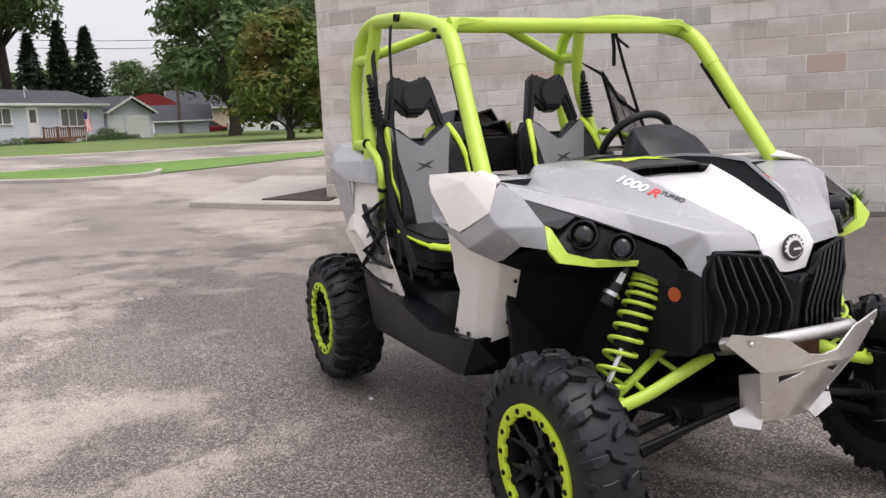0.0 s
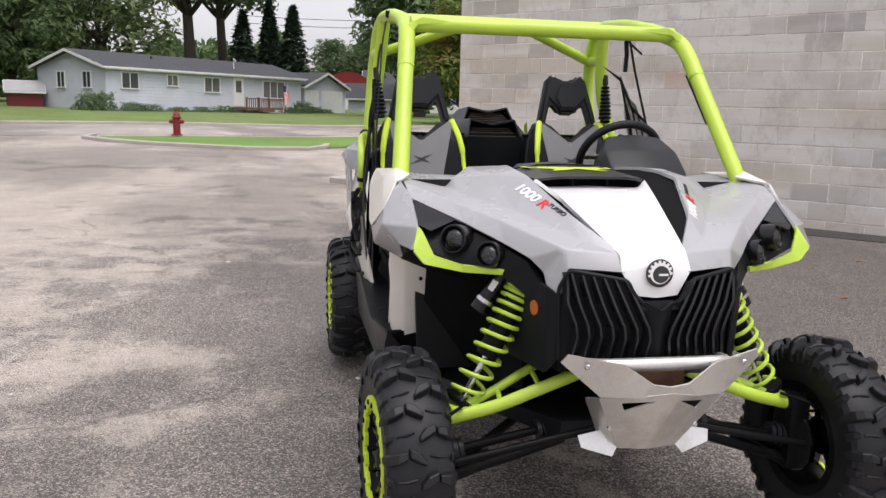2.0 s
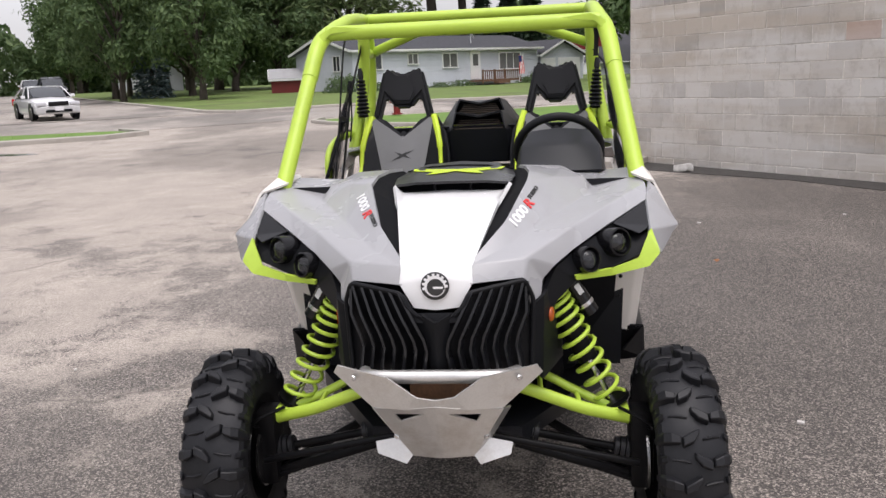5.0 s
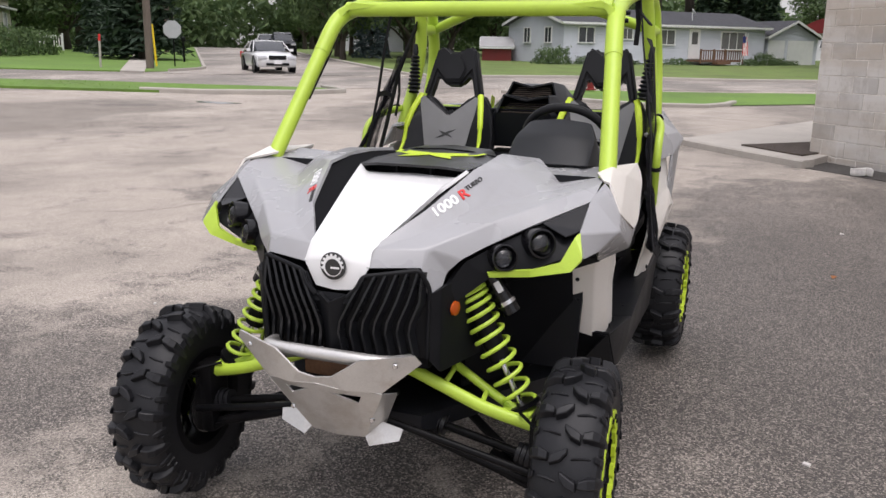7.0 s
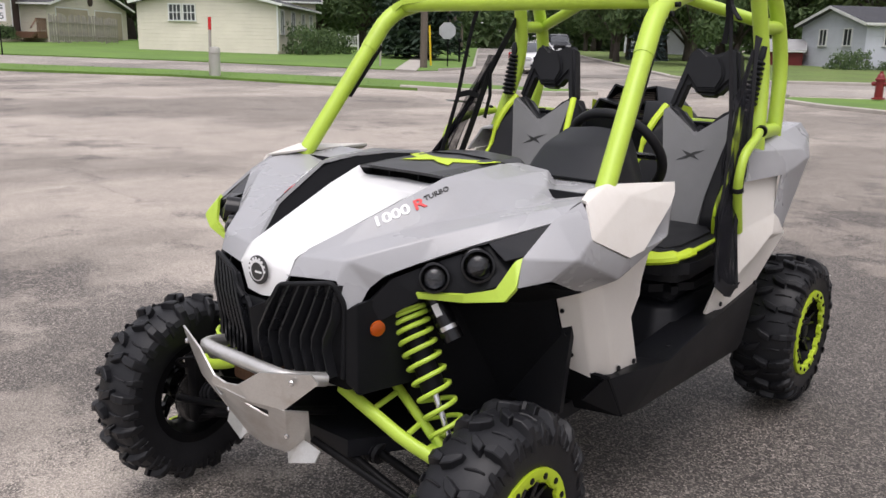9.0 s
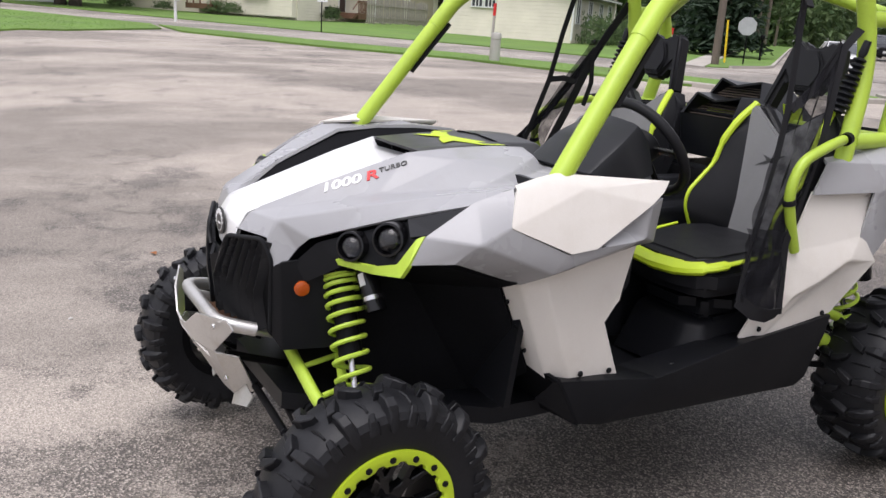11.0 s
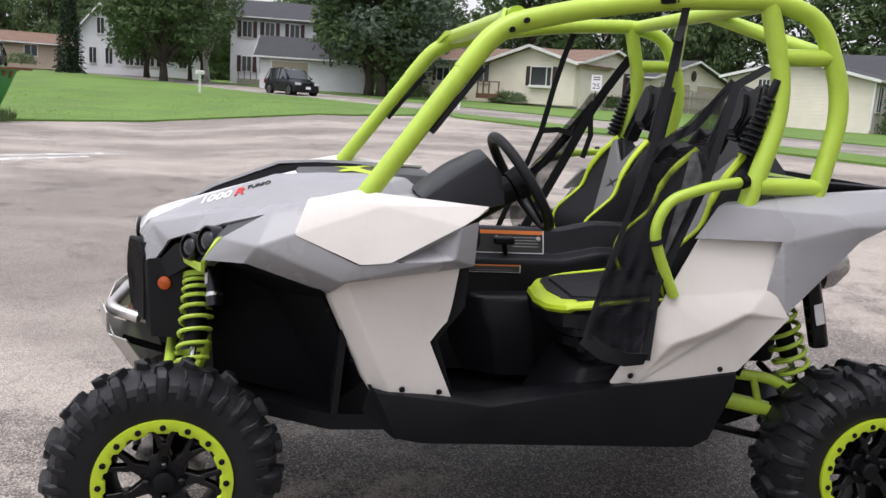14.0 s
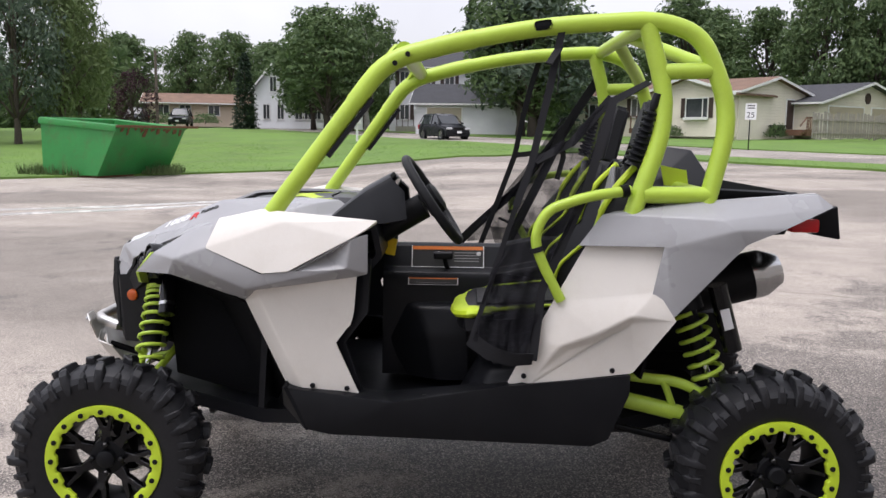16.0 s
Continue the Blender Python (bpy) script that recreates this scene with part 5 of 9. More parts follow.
    part("brake_disc", rod((0.575 * s, -1.07, 0.335), (0.583 * s, -1.07, 0.335), 0.098, seg=28), M_CHROME, utv, "steel brake disc")
    part("brake_line", tube([(0.50 * s, -1.10, 0.50), (0.56 * s, -1.16, 0.49), (0.60 * s, -1.15, 0.455), (0.57 * s, -1.10, 0.44)], 0.005, 0.03, 6), M_STEEL_BLACK, utv)
    # rear
    top, low = Vector((0.47 * s, 0.80, 0.86)), Vector((0.53 * s, 0.935, 0.46))
    ax = low - top
    sh = part("rear_shock", rod(top, top + ax * 0.55, 0.030, seg=16), M_STEEL_BLACK, utv, "rear shock absorber with lime coil spring")
    part("shock_rod", rod(top + ax * 0.5, low, 0.010), M_CHROME, sh)
    part("spring", coil(top + ax * 0.15, top + ax * 0.9, 0.052, 0.0078, 7.5), M_LIME, sh, "lime coil spring")
    part("spring_collar", rod(top + ax * 0.05, top + ax * 0.14, 0.056, seg=20), M_BLACK, sh)
    res = part("reservoir", rod((0.52 * s, 0.90, 0.90), (0.52 * s, 0.965, 0.68), 0.031, seg=20), M_BLACK_SHINY, sh, "black shock reservoir")
    part("reservoir_mark", box(0.002, 0.03, 0.07, (0.5515 * s, 0.93, 0.79), 0, pose(0, 0, 0, 16)), M_WHITE_INK, res)
    ta = part("trailing_arm", tube([(0.50 * s, 0.60, 0.50), (0.52 * s, 0.80, 0.46), (0.55 * s, 1.05, 0.37)], 0.028, 0.05), M_LIME, utv, "lime rear trailing arm")
    part("arm_tube", tube([(0.50 * s, 0.62, 0.58), (0.53 * s, 0.80, 0.57), (0.55 * s, 1.02, 0.44)], 0.018, 0.05), M_LIME, ta)
    part("arm_web", tube([(0.52 * s, 0.78, 0.47), (0.53 * s, 0.74, 0.57)], 0.012), M_LIME, ta)
    for y, z in ((1.05, 0.42), (1.05, 0.30), (0.98, 0.46)):
        part("radius_rod", rod((0.14 * s, y + 0.02, z + 0.03), (0.54 * s, y, z - 0.03), 0.013), M_STEEL_BLACK, utv)
    part("drive_axle", rod((0.12 * s, 1.07, 0.42), (0.58 * s, 1.07, 0.345), 0.015), M_STEEL_BLACK, utv)
    part("hub_carrier", box(0.07, 0.12, 0.22, (0.555 * s, 1.07, 0.36), 0.02), M_STEEL_BLACK, utv)
    part("skid_rail", rod((0.55 * s, 0.58, 0.42), (0.56 * s, 1.0, 0.33), 0.012), M_STEEL_BLACK, utv)

# -- roll cage
TR = 0.0285
cage = part("roll_cage", tube([(-0.525, -0.135, 1.644), (0.525, -0.135, 1.644)], TR, seg=18), M_LIME, utv, "lime tubular roll cage with scuffed paint")
for s in BOTH:
    part("cage_side", tube([(0.618 * s, -0.585, 1.075), (0.545 * s, -0.19, 1.612), (0.528 * s, 0.02, 1.668), (0.53 * s, 0.303, 1.722), (0.535 * s, 0.66, 1.745), (0.545 * s, 0.80, 1.70), (0.56 * s, 0.905, 1.46), (0.585 * s, 0.825, 1.14)], TR, 0.14, 18), M_LIME, cage)
    part("cage_upright", tube([(0.533 * s, 0.63, 1.74), (0.555 * s, 0.712, 1.456), (0.61 * s, 0.585, 1.11)], TR, 0.16, 18), M_LIME, cage)
    part("cage_bar", tube([(0.545 * s, 0.685, 1.583), (0.552 * s, 0.86, 1.590)], TR * 0.9, seg=16), M_LIME, cage)
    part("cage_bar", tube([(0.60 * s, 0.625, 1.198), (0.583 * s, 0.835, 1.198)], TR * 0.95, seg=16), M_LIME, cage)
    part("cage_brace", tube([(0.10 * s, 0.655, 1.742), (0.545 * s, 0.85, 1.59)], TR * 0.82, seg=16), M_LIME, cage)
    part("cage_gusset", tube([(0.563 * s, -0.290, 1.476), (0.5455 * s, -0.190, 1.611), (0.5285 * s, 0.015, 1.666), (0.5285 * s, 0.09, 1.682)], 0.0306, 0.13, 18), M_LIME, cage)
    part("cage_corner", shell([(0.36 * s, -0.158, 1.656), (0.49 * s, -0.168, 1.668), (0.540 * s, -0.185, 1.640), (0.550 * s, -0.225, 1.575), (0.505 * s, -0.172, 1.640)], [(0, 1, 4), (1, 2, 3, 4)], 0.010, 0.003, 1, (0, 0.2, 1.3)), M_LIME, cage)
    for y, z in ((-0.16, 1.60), (-0.12, 1.628)):
        part("cage_hole", rod((0.545 * s, y, z), (0.5855 * s, y, z), 0.008, seg=12), M_BLACK, cage)
    slot = part("cage_slot", box(0.008, 0.056, 0.030, (0.557 * s, 0.303, 1.722), 0.012, pose(0, 0, 0, 8)), M_BLACK, cage, "black oval slot with two bolts")
    part("cage_pad", strap([(0.586 * s, -0.40 + 0.028, 1.317 - 0.012), (0.560 * s, -0.26 + 0.028, 1.500 - 0.012)], 0.026, (1, 0, 0), 0.014), M_STRAP, cage, "black padding strip")
    hb = part("hip_bar", tube([(0.615 * s, 0.585, 1.212), (0.655 * s, 0.445, 1.195), (0.665 * s, 0.315, 1.150), (0.665 * s, 0.282, 1.06), (0.66 * s, 0.31, 0.985), (0.65 * s, 0.373, 0.865)], 0.0165, 0.06, 14), M_LIME, cage, "lime bent hip bar")
    part("hip_strap", rod((0.664 * s, 0.289, 1.035), (0.664 * s, 0.294, 1.02), 0.020, seg=14), M_STRAP, hb)
    part("bar_clamp", rod((0.63 * s, 0.555, 1.209), (0.625 * s, 0.575, 1.213), 0.021, seg=14), M_STEEL_BLACK, hb)
part("cage_crossbar", tube([(-0.53, 0.655, 1.742), (0.53, 0.655, 1.742)], TR * 0.9, seg=16), M_LIME, cage)
part("cage_crossbar", tube([(-0.58, 0.83, 1.198), (0.58, 0.83, 1.198)], TR * 0.8, seg=16), M_LIME, cage)


# -- seats
def make_seat(cx):
    base = part("seat", slab([(-0.232, 0.12), (-0.205, 0.035), (-0.14, 0.0), (0, -0.012), (0.14, 0.0), (0.205, 0.035), (0.232, 0.12), (0.24, 0.38), (0.20, 0.52), (-0.20, 0.52), (-0.24, 0.36)], 0.11, 0.034, 3), M_VINYL, utv, "black and grey bucket seat with lime edging", m=pose(cx, 0.06, 0.70, 5))
    part("seat_pad", slab([(-0.165, 0.12), (-0.13, 0.055), (0.13, 0.055), (0.165, 0.12), (0.18, 0.34), (0.14, 0.40), (-0.14, 0.40), (-0.18, 0.34)], 0.018, 0.009, 3), M_VINYL, base, m=Matrix.Translation((0, 0, 0.10)))
    part("seat_piping", tube([(-0.222, 0.32, 0.112), (-0.212, 0.14, 0.108), (-0.185, 0.06, 0.098), (-0.12, 0.018, 0.088), (0, 0.006, 0.084), (0.12, 0.018, 0.088), (0.185, 0.06, 0.098), (0.212, 0.14, 0.108), (0.222, 0.32, 0.112)], [0.008, 0.012, 0.024, 0.036, 0.040, 0.036, 0.024, 0.012, 0.008], 0.03, 10, flat=0.55), M_LIME_VINYL_LIT_RING, base, "lime front edging")
    part("seat_shell", slab([(-0.19, 0.10), (-0.13, 0.04), (0.13, 0.04), (0.19, 0.10), (0.21, 0.42), (-0.21, 0.42)], 0.14, 0.055, 4), M_CABIN, base, m=Matrix.Translation((0, 0.01, -0.11)))
    part("seat_pedestal", slab([(-0.15, 0.10), (0.15, 0.10), (0.19, 0.44), (-0.19, 0.44)], 0.16, 0.03), M_CABIN, base, m=Matrix.Translation((0, 0, -0.22)))
    back = pose(cx, 0.562, 0.80, 90 - 15)      # local x across, y up the back, -z... z faces the front
    bk = part("backrest", slab([(-0.17, -0.03), (0.17, -0.03), (0.215, 0.12), (0.222, 0.30), (0.205, 0.42), (0.14, 0.495), (0.10, 0.48), (0.0, 0.385), (-0.10, 0.48), (-0.14, 0.495), (-0.205, 0.42), (-0.222, 0.30), (-0.215, 0.12)], 0.08, 0.022, 3), M_VINYL, base, "black seat back with grey centre")
    bk.parent = utv
    bk.matrix_basis = back
    part("back_pad", slab([(-0.085, 0.0), (0.085, 0.0), (0.095, 0.13), (0.125, 0.29), (0.158, 0.452), (0.138, 0.474), (0.0, 0.372), (-0.138, 0.474), (-0.158, 0.452), (-0.125, 0.29), (-0.095, 0.13)], 0.018, 0.008, 2), M_VINYL_GREY, bk, "grey centre panel", m=Matrix.Translation((0, 0, 0.078)))
    for s2 in BOTH:
        edge = [(0.150, 0.478, 0.072), (0.172, 0.400, 0.115), (0.186, 0.320, 0.140), (0.190, 0.235, 0.142), (0.192, 0.110, 0.222), (0.188, 0.055, 0.222), (0.178, -0.020, 0.165), (0.165, -0.070, 0.085)]
        foot = [(0.120, 0.452, 0.080), (0.120, 0.390, 0.082), (0.105, 0.300, 0.085), (0.100, 0.250, 0.086), (0.088, 0.140, 0.088), (0.084, 0.055, 0.090), (0.080, -0.020, 0.088), (0.078, -0.070, 0.070)]
        back_edge = [(0.165, 0.485, 0.010), (0.212, 0.400, 0.010), (0.222, 0.310, 0.010), (0.224, 0.262, 0.010), (0.224, 0.140, 0.030), (0.222, 0.055, 0.040), (0.205, -0.020, 0.030), (0.190, -0.070, 0.010)]
        crest = [(0.66 * e[0] + 0.34 * b[0], 0.66 * e[1] + 0.34 * b[1], 0.80 * e[2] + 0.20 * b[2]) for e, b in zip(edge, back_edge)]
        n_e = len(edge)
        part("bolster", shell([(x * s2, y, z) for x, y, z in foot + edge + crest + back_edge], [(r * n_e + j, r * n_e + j + 1, (r + 1) * n_e + j + 1, (r + 1) * n_e + j) for r in range(3) for j in range(n_e - 1)], 0.006, 0, 1, (0, 0.2, -0.3)), M_VINYL, bk, smooth=80)
        part("back_piping", tube([(x * s2, y, z + 0.003) for x, y, z in edge], [0.015, 0.014, 0.010, 0.008, 0.007, 0.0065, 0.006, 0.005], 0.03, 8, flat=0.8), M_LIME_VINYL_LIT_RING, bk, "lime edging")
    right = [(0.0, 0.694), (0.026, 0.694), (0.062, 0.722), (0.096, 0.712), (0.110, 0.655), (0.150, 0.478), (0.116, 0.466), (0.085, 0.585), (0.064, 0.560), (0.040, 0.530), (0.0, 0.530)]
    head = part("headrest", slab(right + [(-x, y) for x, y in right[-2:0:-1]], 0.065, 0.013, 3), M_VINYL, bk, "black headrest on two struts")
    part("headrest_pad", slab([(-0.040, 0.550), (-0.062, 0.600), (-0.052, 0.640), (-0.026, 0.680), (0.026, 0.680), (0.052, 0.640), (0.062, 0.600), (0.040, 0.550)], 0.016, 0.007), M_VINYL, head, m=Matrix.Translation((0, 0, 0.063)))
    for a, long in ((24, 0.120), (156, 0.085)):
        part("seat_mark", slab([(-long / 2, 0), (-long * 0.15, -0.0075), (long / 2, 0), (long * 0.15, 0.0075)], 0.0015, 0), M_DARK_INK, bk, m=Matrix.Translation((0, 0.285, 0.0962)) @ pose(0, 0, 0, 0, 0, a))
    return base


make_seat(0.372)
make_seat(-0.362)

# -- steering wheel, dash, console
wheel_m = pose(0.365, -0.045, 1.155, 0, 0, 0) @ Vector((0, 0.83, 0.56)).to_track_quat('Z', 'Y').to_matrix().to_4x4()
ring_pts = [(0.165 * math.cos(2 * math.pi * k / 36), 0.165 * math.sin(2 * math.pi * k / 36), 0) for k in range(37)]
sw = part("steering_wheel", tube(ring_pts, 0.0165, seg=12, caps=False), M_VINYL, utv, "black steering wheel", m=wheel_m)
part("wheel_hub", spun([(-0.03, 0.05), (0.02, 0.055), (0.03, 0.04), (0.03, 0)], 20, 'Z'), M_BLACK, sw)
for a in (0, 180, 270):
    part("wheel_spoke", tube([(0.04, 0, 0.0), (0.165, 0, 0.0)], 0.014, seg=8, flat=0.5), M_CHROME if a != 270 else M_BLACK, sw, m=pose(0, 0, 0, 0, 0, a))
part("steering_column", rod((0.365, -0.075, 1.135), (0.365, -0.30, 1.00), 0.045, seg=16), M_BLACK, sw, m=wheel_m.inverted())
pod = part("gauge_hood", shell([(0.215, -0.375, 1.110), (0.215, -0.265, 1.195), (0.245, -0.185, 1.240), (0.515, -0.375, 1.110), (0.515, -0.265, 1.195), (0.485, -0.185, 1.240), (0.225, -0.125, 1.10), (0.505, -0.125, 1.10), (0.540, -0.215, 1.085), (0.190, -0.215, 1.085), (0.365, -0.275, 1.200), (0.365, -0.180, 1.252), (0.25, -0.135, 1.19), (0.48, -0.135, 1.19)],
                               [(0, 1, 10, 4, 3), (1, 2, 11, 10), (10, 11, 5, 4), (0, 9, 1), (9, 6, 12, 2, 1), (3, 4, 8), (8, 4, 5, 13, 7)], 0.012, 0.012, 1, (0.36, -0.2, 1.0)), M_DASH, utv, "black moulded gauge hood")
part("gauge", shell([(0.26, -0.165, 1.225), (0.47, -0.165, 1.225), (0.47, -0.155, 1.12), (0.26, -0.155, 1.12)], [(0, 1, 2, 3)], 0.01, 0, 1, (0.36, -0.5, 1.2)), M_BLACK_SHINY, pod)
part("dashboard", shell([(0.57, -0.335, 1.085), (-0.57, -0.335, 1.085), (0.57, -0.22, 1.09), (-0.57, -0.22, 1.09), (0.55, -0.20, 0.98), (-0.55, -0.20, 0.98), (0.54, -0.30, 0.86), (-0.54, -0.30, 0.86)], [(0, 1, 3, 2), (2, 3, 5, 4), (4, 5, 7, 6)], 0.02, 0.01, 1, (0, -0.6, 0.9)), M_CABIN, utv, "black moulded dashboard")
sect = [(0.0, 0.960), (0.030, 0.952), (0.056, 0.868), (0.108, 0.860), (0.118, 0.840), (0.150, 0.47)]
con_v, con_f = [], []
for y, dz in ((-0.24, 0.0), (0.20, 0.0), (0.34, 0.03), (0.52, 0.03)):
    con_v += [(x * k, y, z + (dz if z > 0.8 else 0)) for k in (1, -1) for x, z in (sect if k > 0 else sect[1:])]
row_n = len(sect) * 2 - 1
for r in range(3):
    for j in range(len(sect) - 1):
        con_f.append((r * row_n + j, r * row_n + j + 1, (r + 1) * row_n + j + 1, (r + 1) * row_n + j))
        a, b = (0 if j == 0 else len(sect) + j - 1), len(sect) + j
        con_f.append((r * row_n + a, (r + 1) * row_n + a, (r + 1) * row_n + b, r * row_n + b))
console = part("centre_console", shell(con_v, con_f, 0.010, 0.004, 1, (0, 0.1, 0.6)), M_CABIN, utv, "black moulded centre console")
part("tunnel_hump", shell([(0.120, -0.15, 0.745), (0.120, 0.08, 0.750), (0.175, -0.11, 0.735), (0.190, 0.06, 0.740), (0.215, -0.06, 0.640), (0.215, 0.08, 0.640), (0.150, -0.19, 0.62), (0.160, -0.14, 0.47), (0.225, -0.03, 0.47), (0.225, 0.09, 0.47)],
                          [(0, 1, 3, 2), (2, 3, 5, 4), (0, 2, 6), (2, 4, 6), (6, 4, 8, 7), (4, 5, 9, 8)], 0.008, 0.012, 1, (0.1, 0.1, 0.6), seg=3), M_CABIN, console, "black moulded hump on the tunnel", smooth=60)
for s2 in BOTH:
    part("seat_bin", shell([(0.24, 0.14, 0.60), (0.47, 0.12, 0.605), (0.53, 0.16, 0.60), (0.24, 0.05, 0.44), (0.49, 0.05, 0.46), (0.56, 0.12, 0.50), (0.24, 0.46, 0.66), (0.47, 0.46, 0.67), (0.55, 0.46, 0.66), (0.58, 0.46, 0.56)],
                           [(0, 1, 7, 6), (1, 2, 8, 7), (0, 3, 4, 1), (1, 4, 5, 2), (2, 5, 9, 8)], 0.008, 0.012, s2, (0.3, 0.4, 0.4), seg=3), M_CABIN, utv, "black moulded bin under the seat", smooth=60)
for (y0, y1, p, up, hgt) in ((-0.135, 0.145, (0.0595, 0.869), (-0.026, 0.084), 0.084), (-0.143, 0.046, (0.1235, 0.812), (-0.006, 0.026), 0.027)):
    m = face_frame((p[0], y0, p[1]), (0, 1, 0), (up[0], 0, up[1]))
    wide = y1 - y0
    lab = part("warning_label", box(wide, hgt, 0.002, (wide / 2, hgt / 2, 0.0015)), M_DARK_INK, console, "warning label with an orange strip", m=m)
    part("label_strip", box(wide - 0.006, hgt * 0.16, 0.001, (wide / 2, hgt * 0.90, 0.0032)), M_ORANGE_INK, lab)
    for fx, fy, fw, fh in ((0.5, 0.015, 1.0, 0.03), (0.006, 0.5, 0.012, 1.0), (0.994, 0.5, 0.012, 1.0)):
        part("label_border", box(wide * fw, hgt * fh if fh < 1 else hgt, 0.001, (wide * fx, hgt * fy, 0.0032)), M_WHITE_INK, lab)
    for k in range(4 if hgt > 0.05 else 1):
        part("label_line", box(wide * (0.34 if hgt > 0.05 else 0.7), hgt * 0.03, 0.0008, (wide * (0.76 if hgt > 0.05 else 0.5), hgt * (0.30 + 0.13 * k), 0.0032)), M_LABEL_GREY, lab)
for y in (-0.03, 0.125):
    part("rivet", spun([(0, 0.009), (0.003, 0.008), (0.004, 0.0)], 12, 'Z'), M_ALU, console, m=face_frame((0.048, y, 0.922), (0, 1, 0), (-0.026, 0, 0.084)))
lever = part("gear_lever", rod((0.062, 0.005, 0.862), (0.086, -0.010, 0.915), 0.009), M_BLACK, utv, "black gear lever with a rounded knob")
part("knob", box(0.035, 0.075, 0.028, (0.088, -0.012, 0.920), 0.011, seg=3), M_BLACK, lever)
part("key_tag", slab([(-0.018, -0.03), (0.018, -0.03), (0.018, 0.03), (-0.018, 0.03)], 0.006, 0.002), M_YELLOW, utv, "yellow key tag", m=pose(0.33, -0.19, 0.985, 90, 10, 80))
# air box between the seats
AIR = [(0.14, 0.64, 1.05), (0.135, 0.600, 1.203), (0.112, 0.655, 1.292), (0.125, 0.735, 1.285), (0.100, 0.770, 1.350), (0.125, 0.900, 1.335), (0.215, 0.965, 1.21), (0.205, 0.73, 1.20), (0.205, 0.67, 1.06)]
abx = part("air_box", shell(AIR + [(-x, y, z) for x, y, z in AIR] + [(0, 0.640, 1.268), (0, 0.735, 1.272), (0, 0.760, 1.326)],
                            [(0, 9, 10, 1), (2, 18, 19, 3), (18, 11, 12, 19), (4, 20, 5), (20, 14, 5), (20, 13, 14), (5, 14, 15, 6)]
                            + [tuple(9 * s2 + i for i in f) for s2 in (0, 1) for f in ((0, 1, 7, 8), (1, 2, 3, 7), (3, 4, 5, 7), (7, 5, 6), (8, 7, 6))], 0.008, 0.004, 1, (0, 0.8, 1.12)), M_DASH, utv, "black air intake with two open louvred scoops behind the seats")
for y, z, wide in ((0.632, 1.200, 0.25), (0.735, 1.272, 0.22)):
    for k in range(6):
        part("intake_slat", box(wide - 0.012 * k, 0.016, 0.004, (0, y + 0.014 * k, z + 0.009 * k), 0.001), M_DUSTY_SLAT, abx)
    part("intake_floor", box(wide, 0.12, 0.004, (0, y + 0.055, z - 0.022)), M_LINER, abx)
for s in BOTH:
    part("air_box_flash", shell([(0.208, 0.77, 1.278), (0.222, 0.86, 1.262), (0.232, 0.87, 1.19), (0.224, 0.79, 1.17)], [(0, 1, 2, 3)], 0.004, 0, s, (0, 0.8, 1.0)), M_LIME_VINYL_LIT_RING, abx)

# -- harness, retractor boots, nets
for s in BOTH:
    foot, tip = Vector((0.552 * s, 0.600, 1.290)), Vector((0.566 * s, 0.655, 1.475))
    ribs = [(0.0, 0.026)]
    for k in range(9):
        r = 0.032 - 0.0014 * k
        ribs += [(0.012 + 0.019 * k, r - 0.012), (0.018 + 0.019 * k, r), (0.023 + 0.019 * k, r), (0.028 + 0.019 * k, r - 0.012)]
    ribs += [(0.195, 0.014), (0.235, 0.012), (0.236, 0.0)]
    part("retractor_boot", spun(ribs, 20, 'Z'), M_DASH, utv, "ribbed black belt boot", m=Matrix.Translation(foot) @ (tip - foot).to_track_quat('Z', 'Y').to_matrix().to_4x4())
# side nets: slack and bunched at the driver's door, hung wide at the other
def hung_net(left, right, folds, depth, rows=22, cols=26):
    """A net between two edges, with soft upright folds that grow towards its foot."""
    bm = bmesh.new()
    grid = []
    for i in range(rows + 1):
        v = i / rows * (len(left) - 1)
        k = min(int(v), len(left) - 2)
        a = Vector(left[k]).lerp(Vector(left[k + 1]), v - k)
        b = Vector(right[k]).lerp(Vector(right[k + 1]), v - k)
        row = []
        for j in range(cols + 1):
            u = j / cols
            p = a.lerp(b, u)
            p.x += depth * (0.35 + 0.65 * i / rows) * math.sin(u * folds * 2 * math.pi + 0.8 * math.sin(i * 0.45)) + 0.006 * math.sin(i * 0.9 + j * 0.7)
            row.append(bm.verts.new(p))
        grid.append(row)
    for i in range(rows):
        for j in range(cols):
            bm.faces.new((grid[i][j], grid[i][j + 1], grid[i + 1][j + 1], grid[i + 1][j]))
    return bm


E1, E2 = [(0.615, 0.274, 1.29), (0.635, 0.197, 1.08), (0.660, 0.147, 0.946), (0.688, 0.090, 0.745)], [(0.585, 0.525, 1.50), (0.620, 0.445, 1.21), (0.655, 0.310, 0.895), (0.690, 0.285, 0.680)]
net = part("side_net", hung_net(E1, E2, 3.5, 0.014), M_NET, utv, "black mesh side net hanging slack", smooth=80)
part("net_layer", hung_net([(0.640, 0.150, 0.95), (0.672, 0.125, 0.85), (0.680, 0.11, 0.735)], [(0.645, 0.330, 0.93), (0.668, 0.30, 0.80), (0.682, 0.27, 0.67)], 2.5, 0.016), M_NET, net, smooth=80)
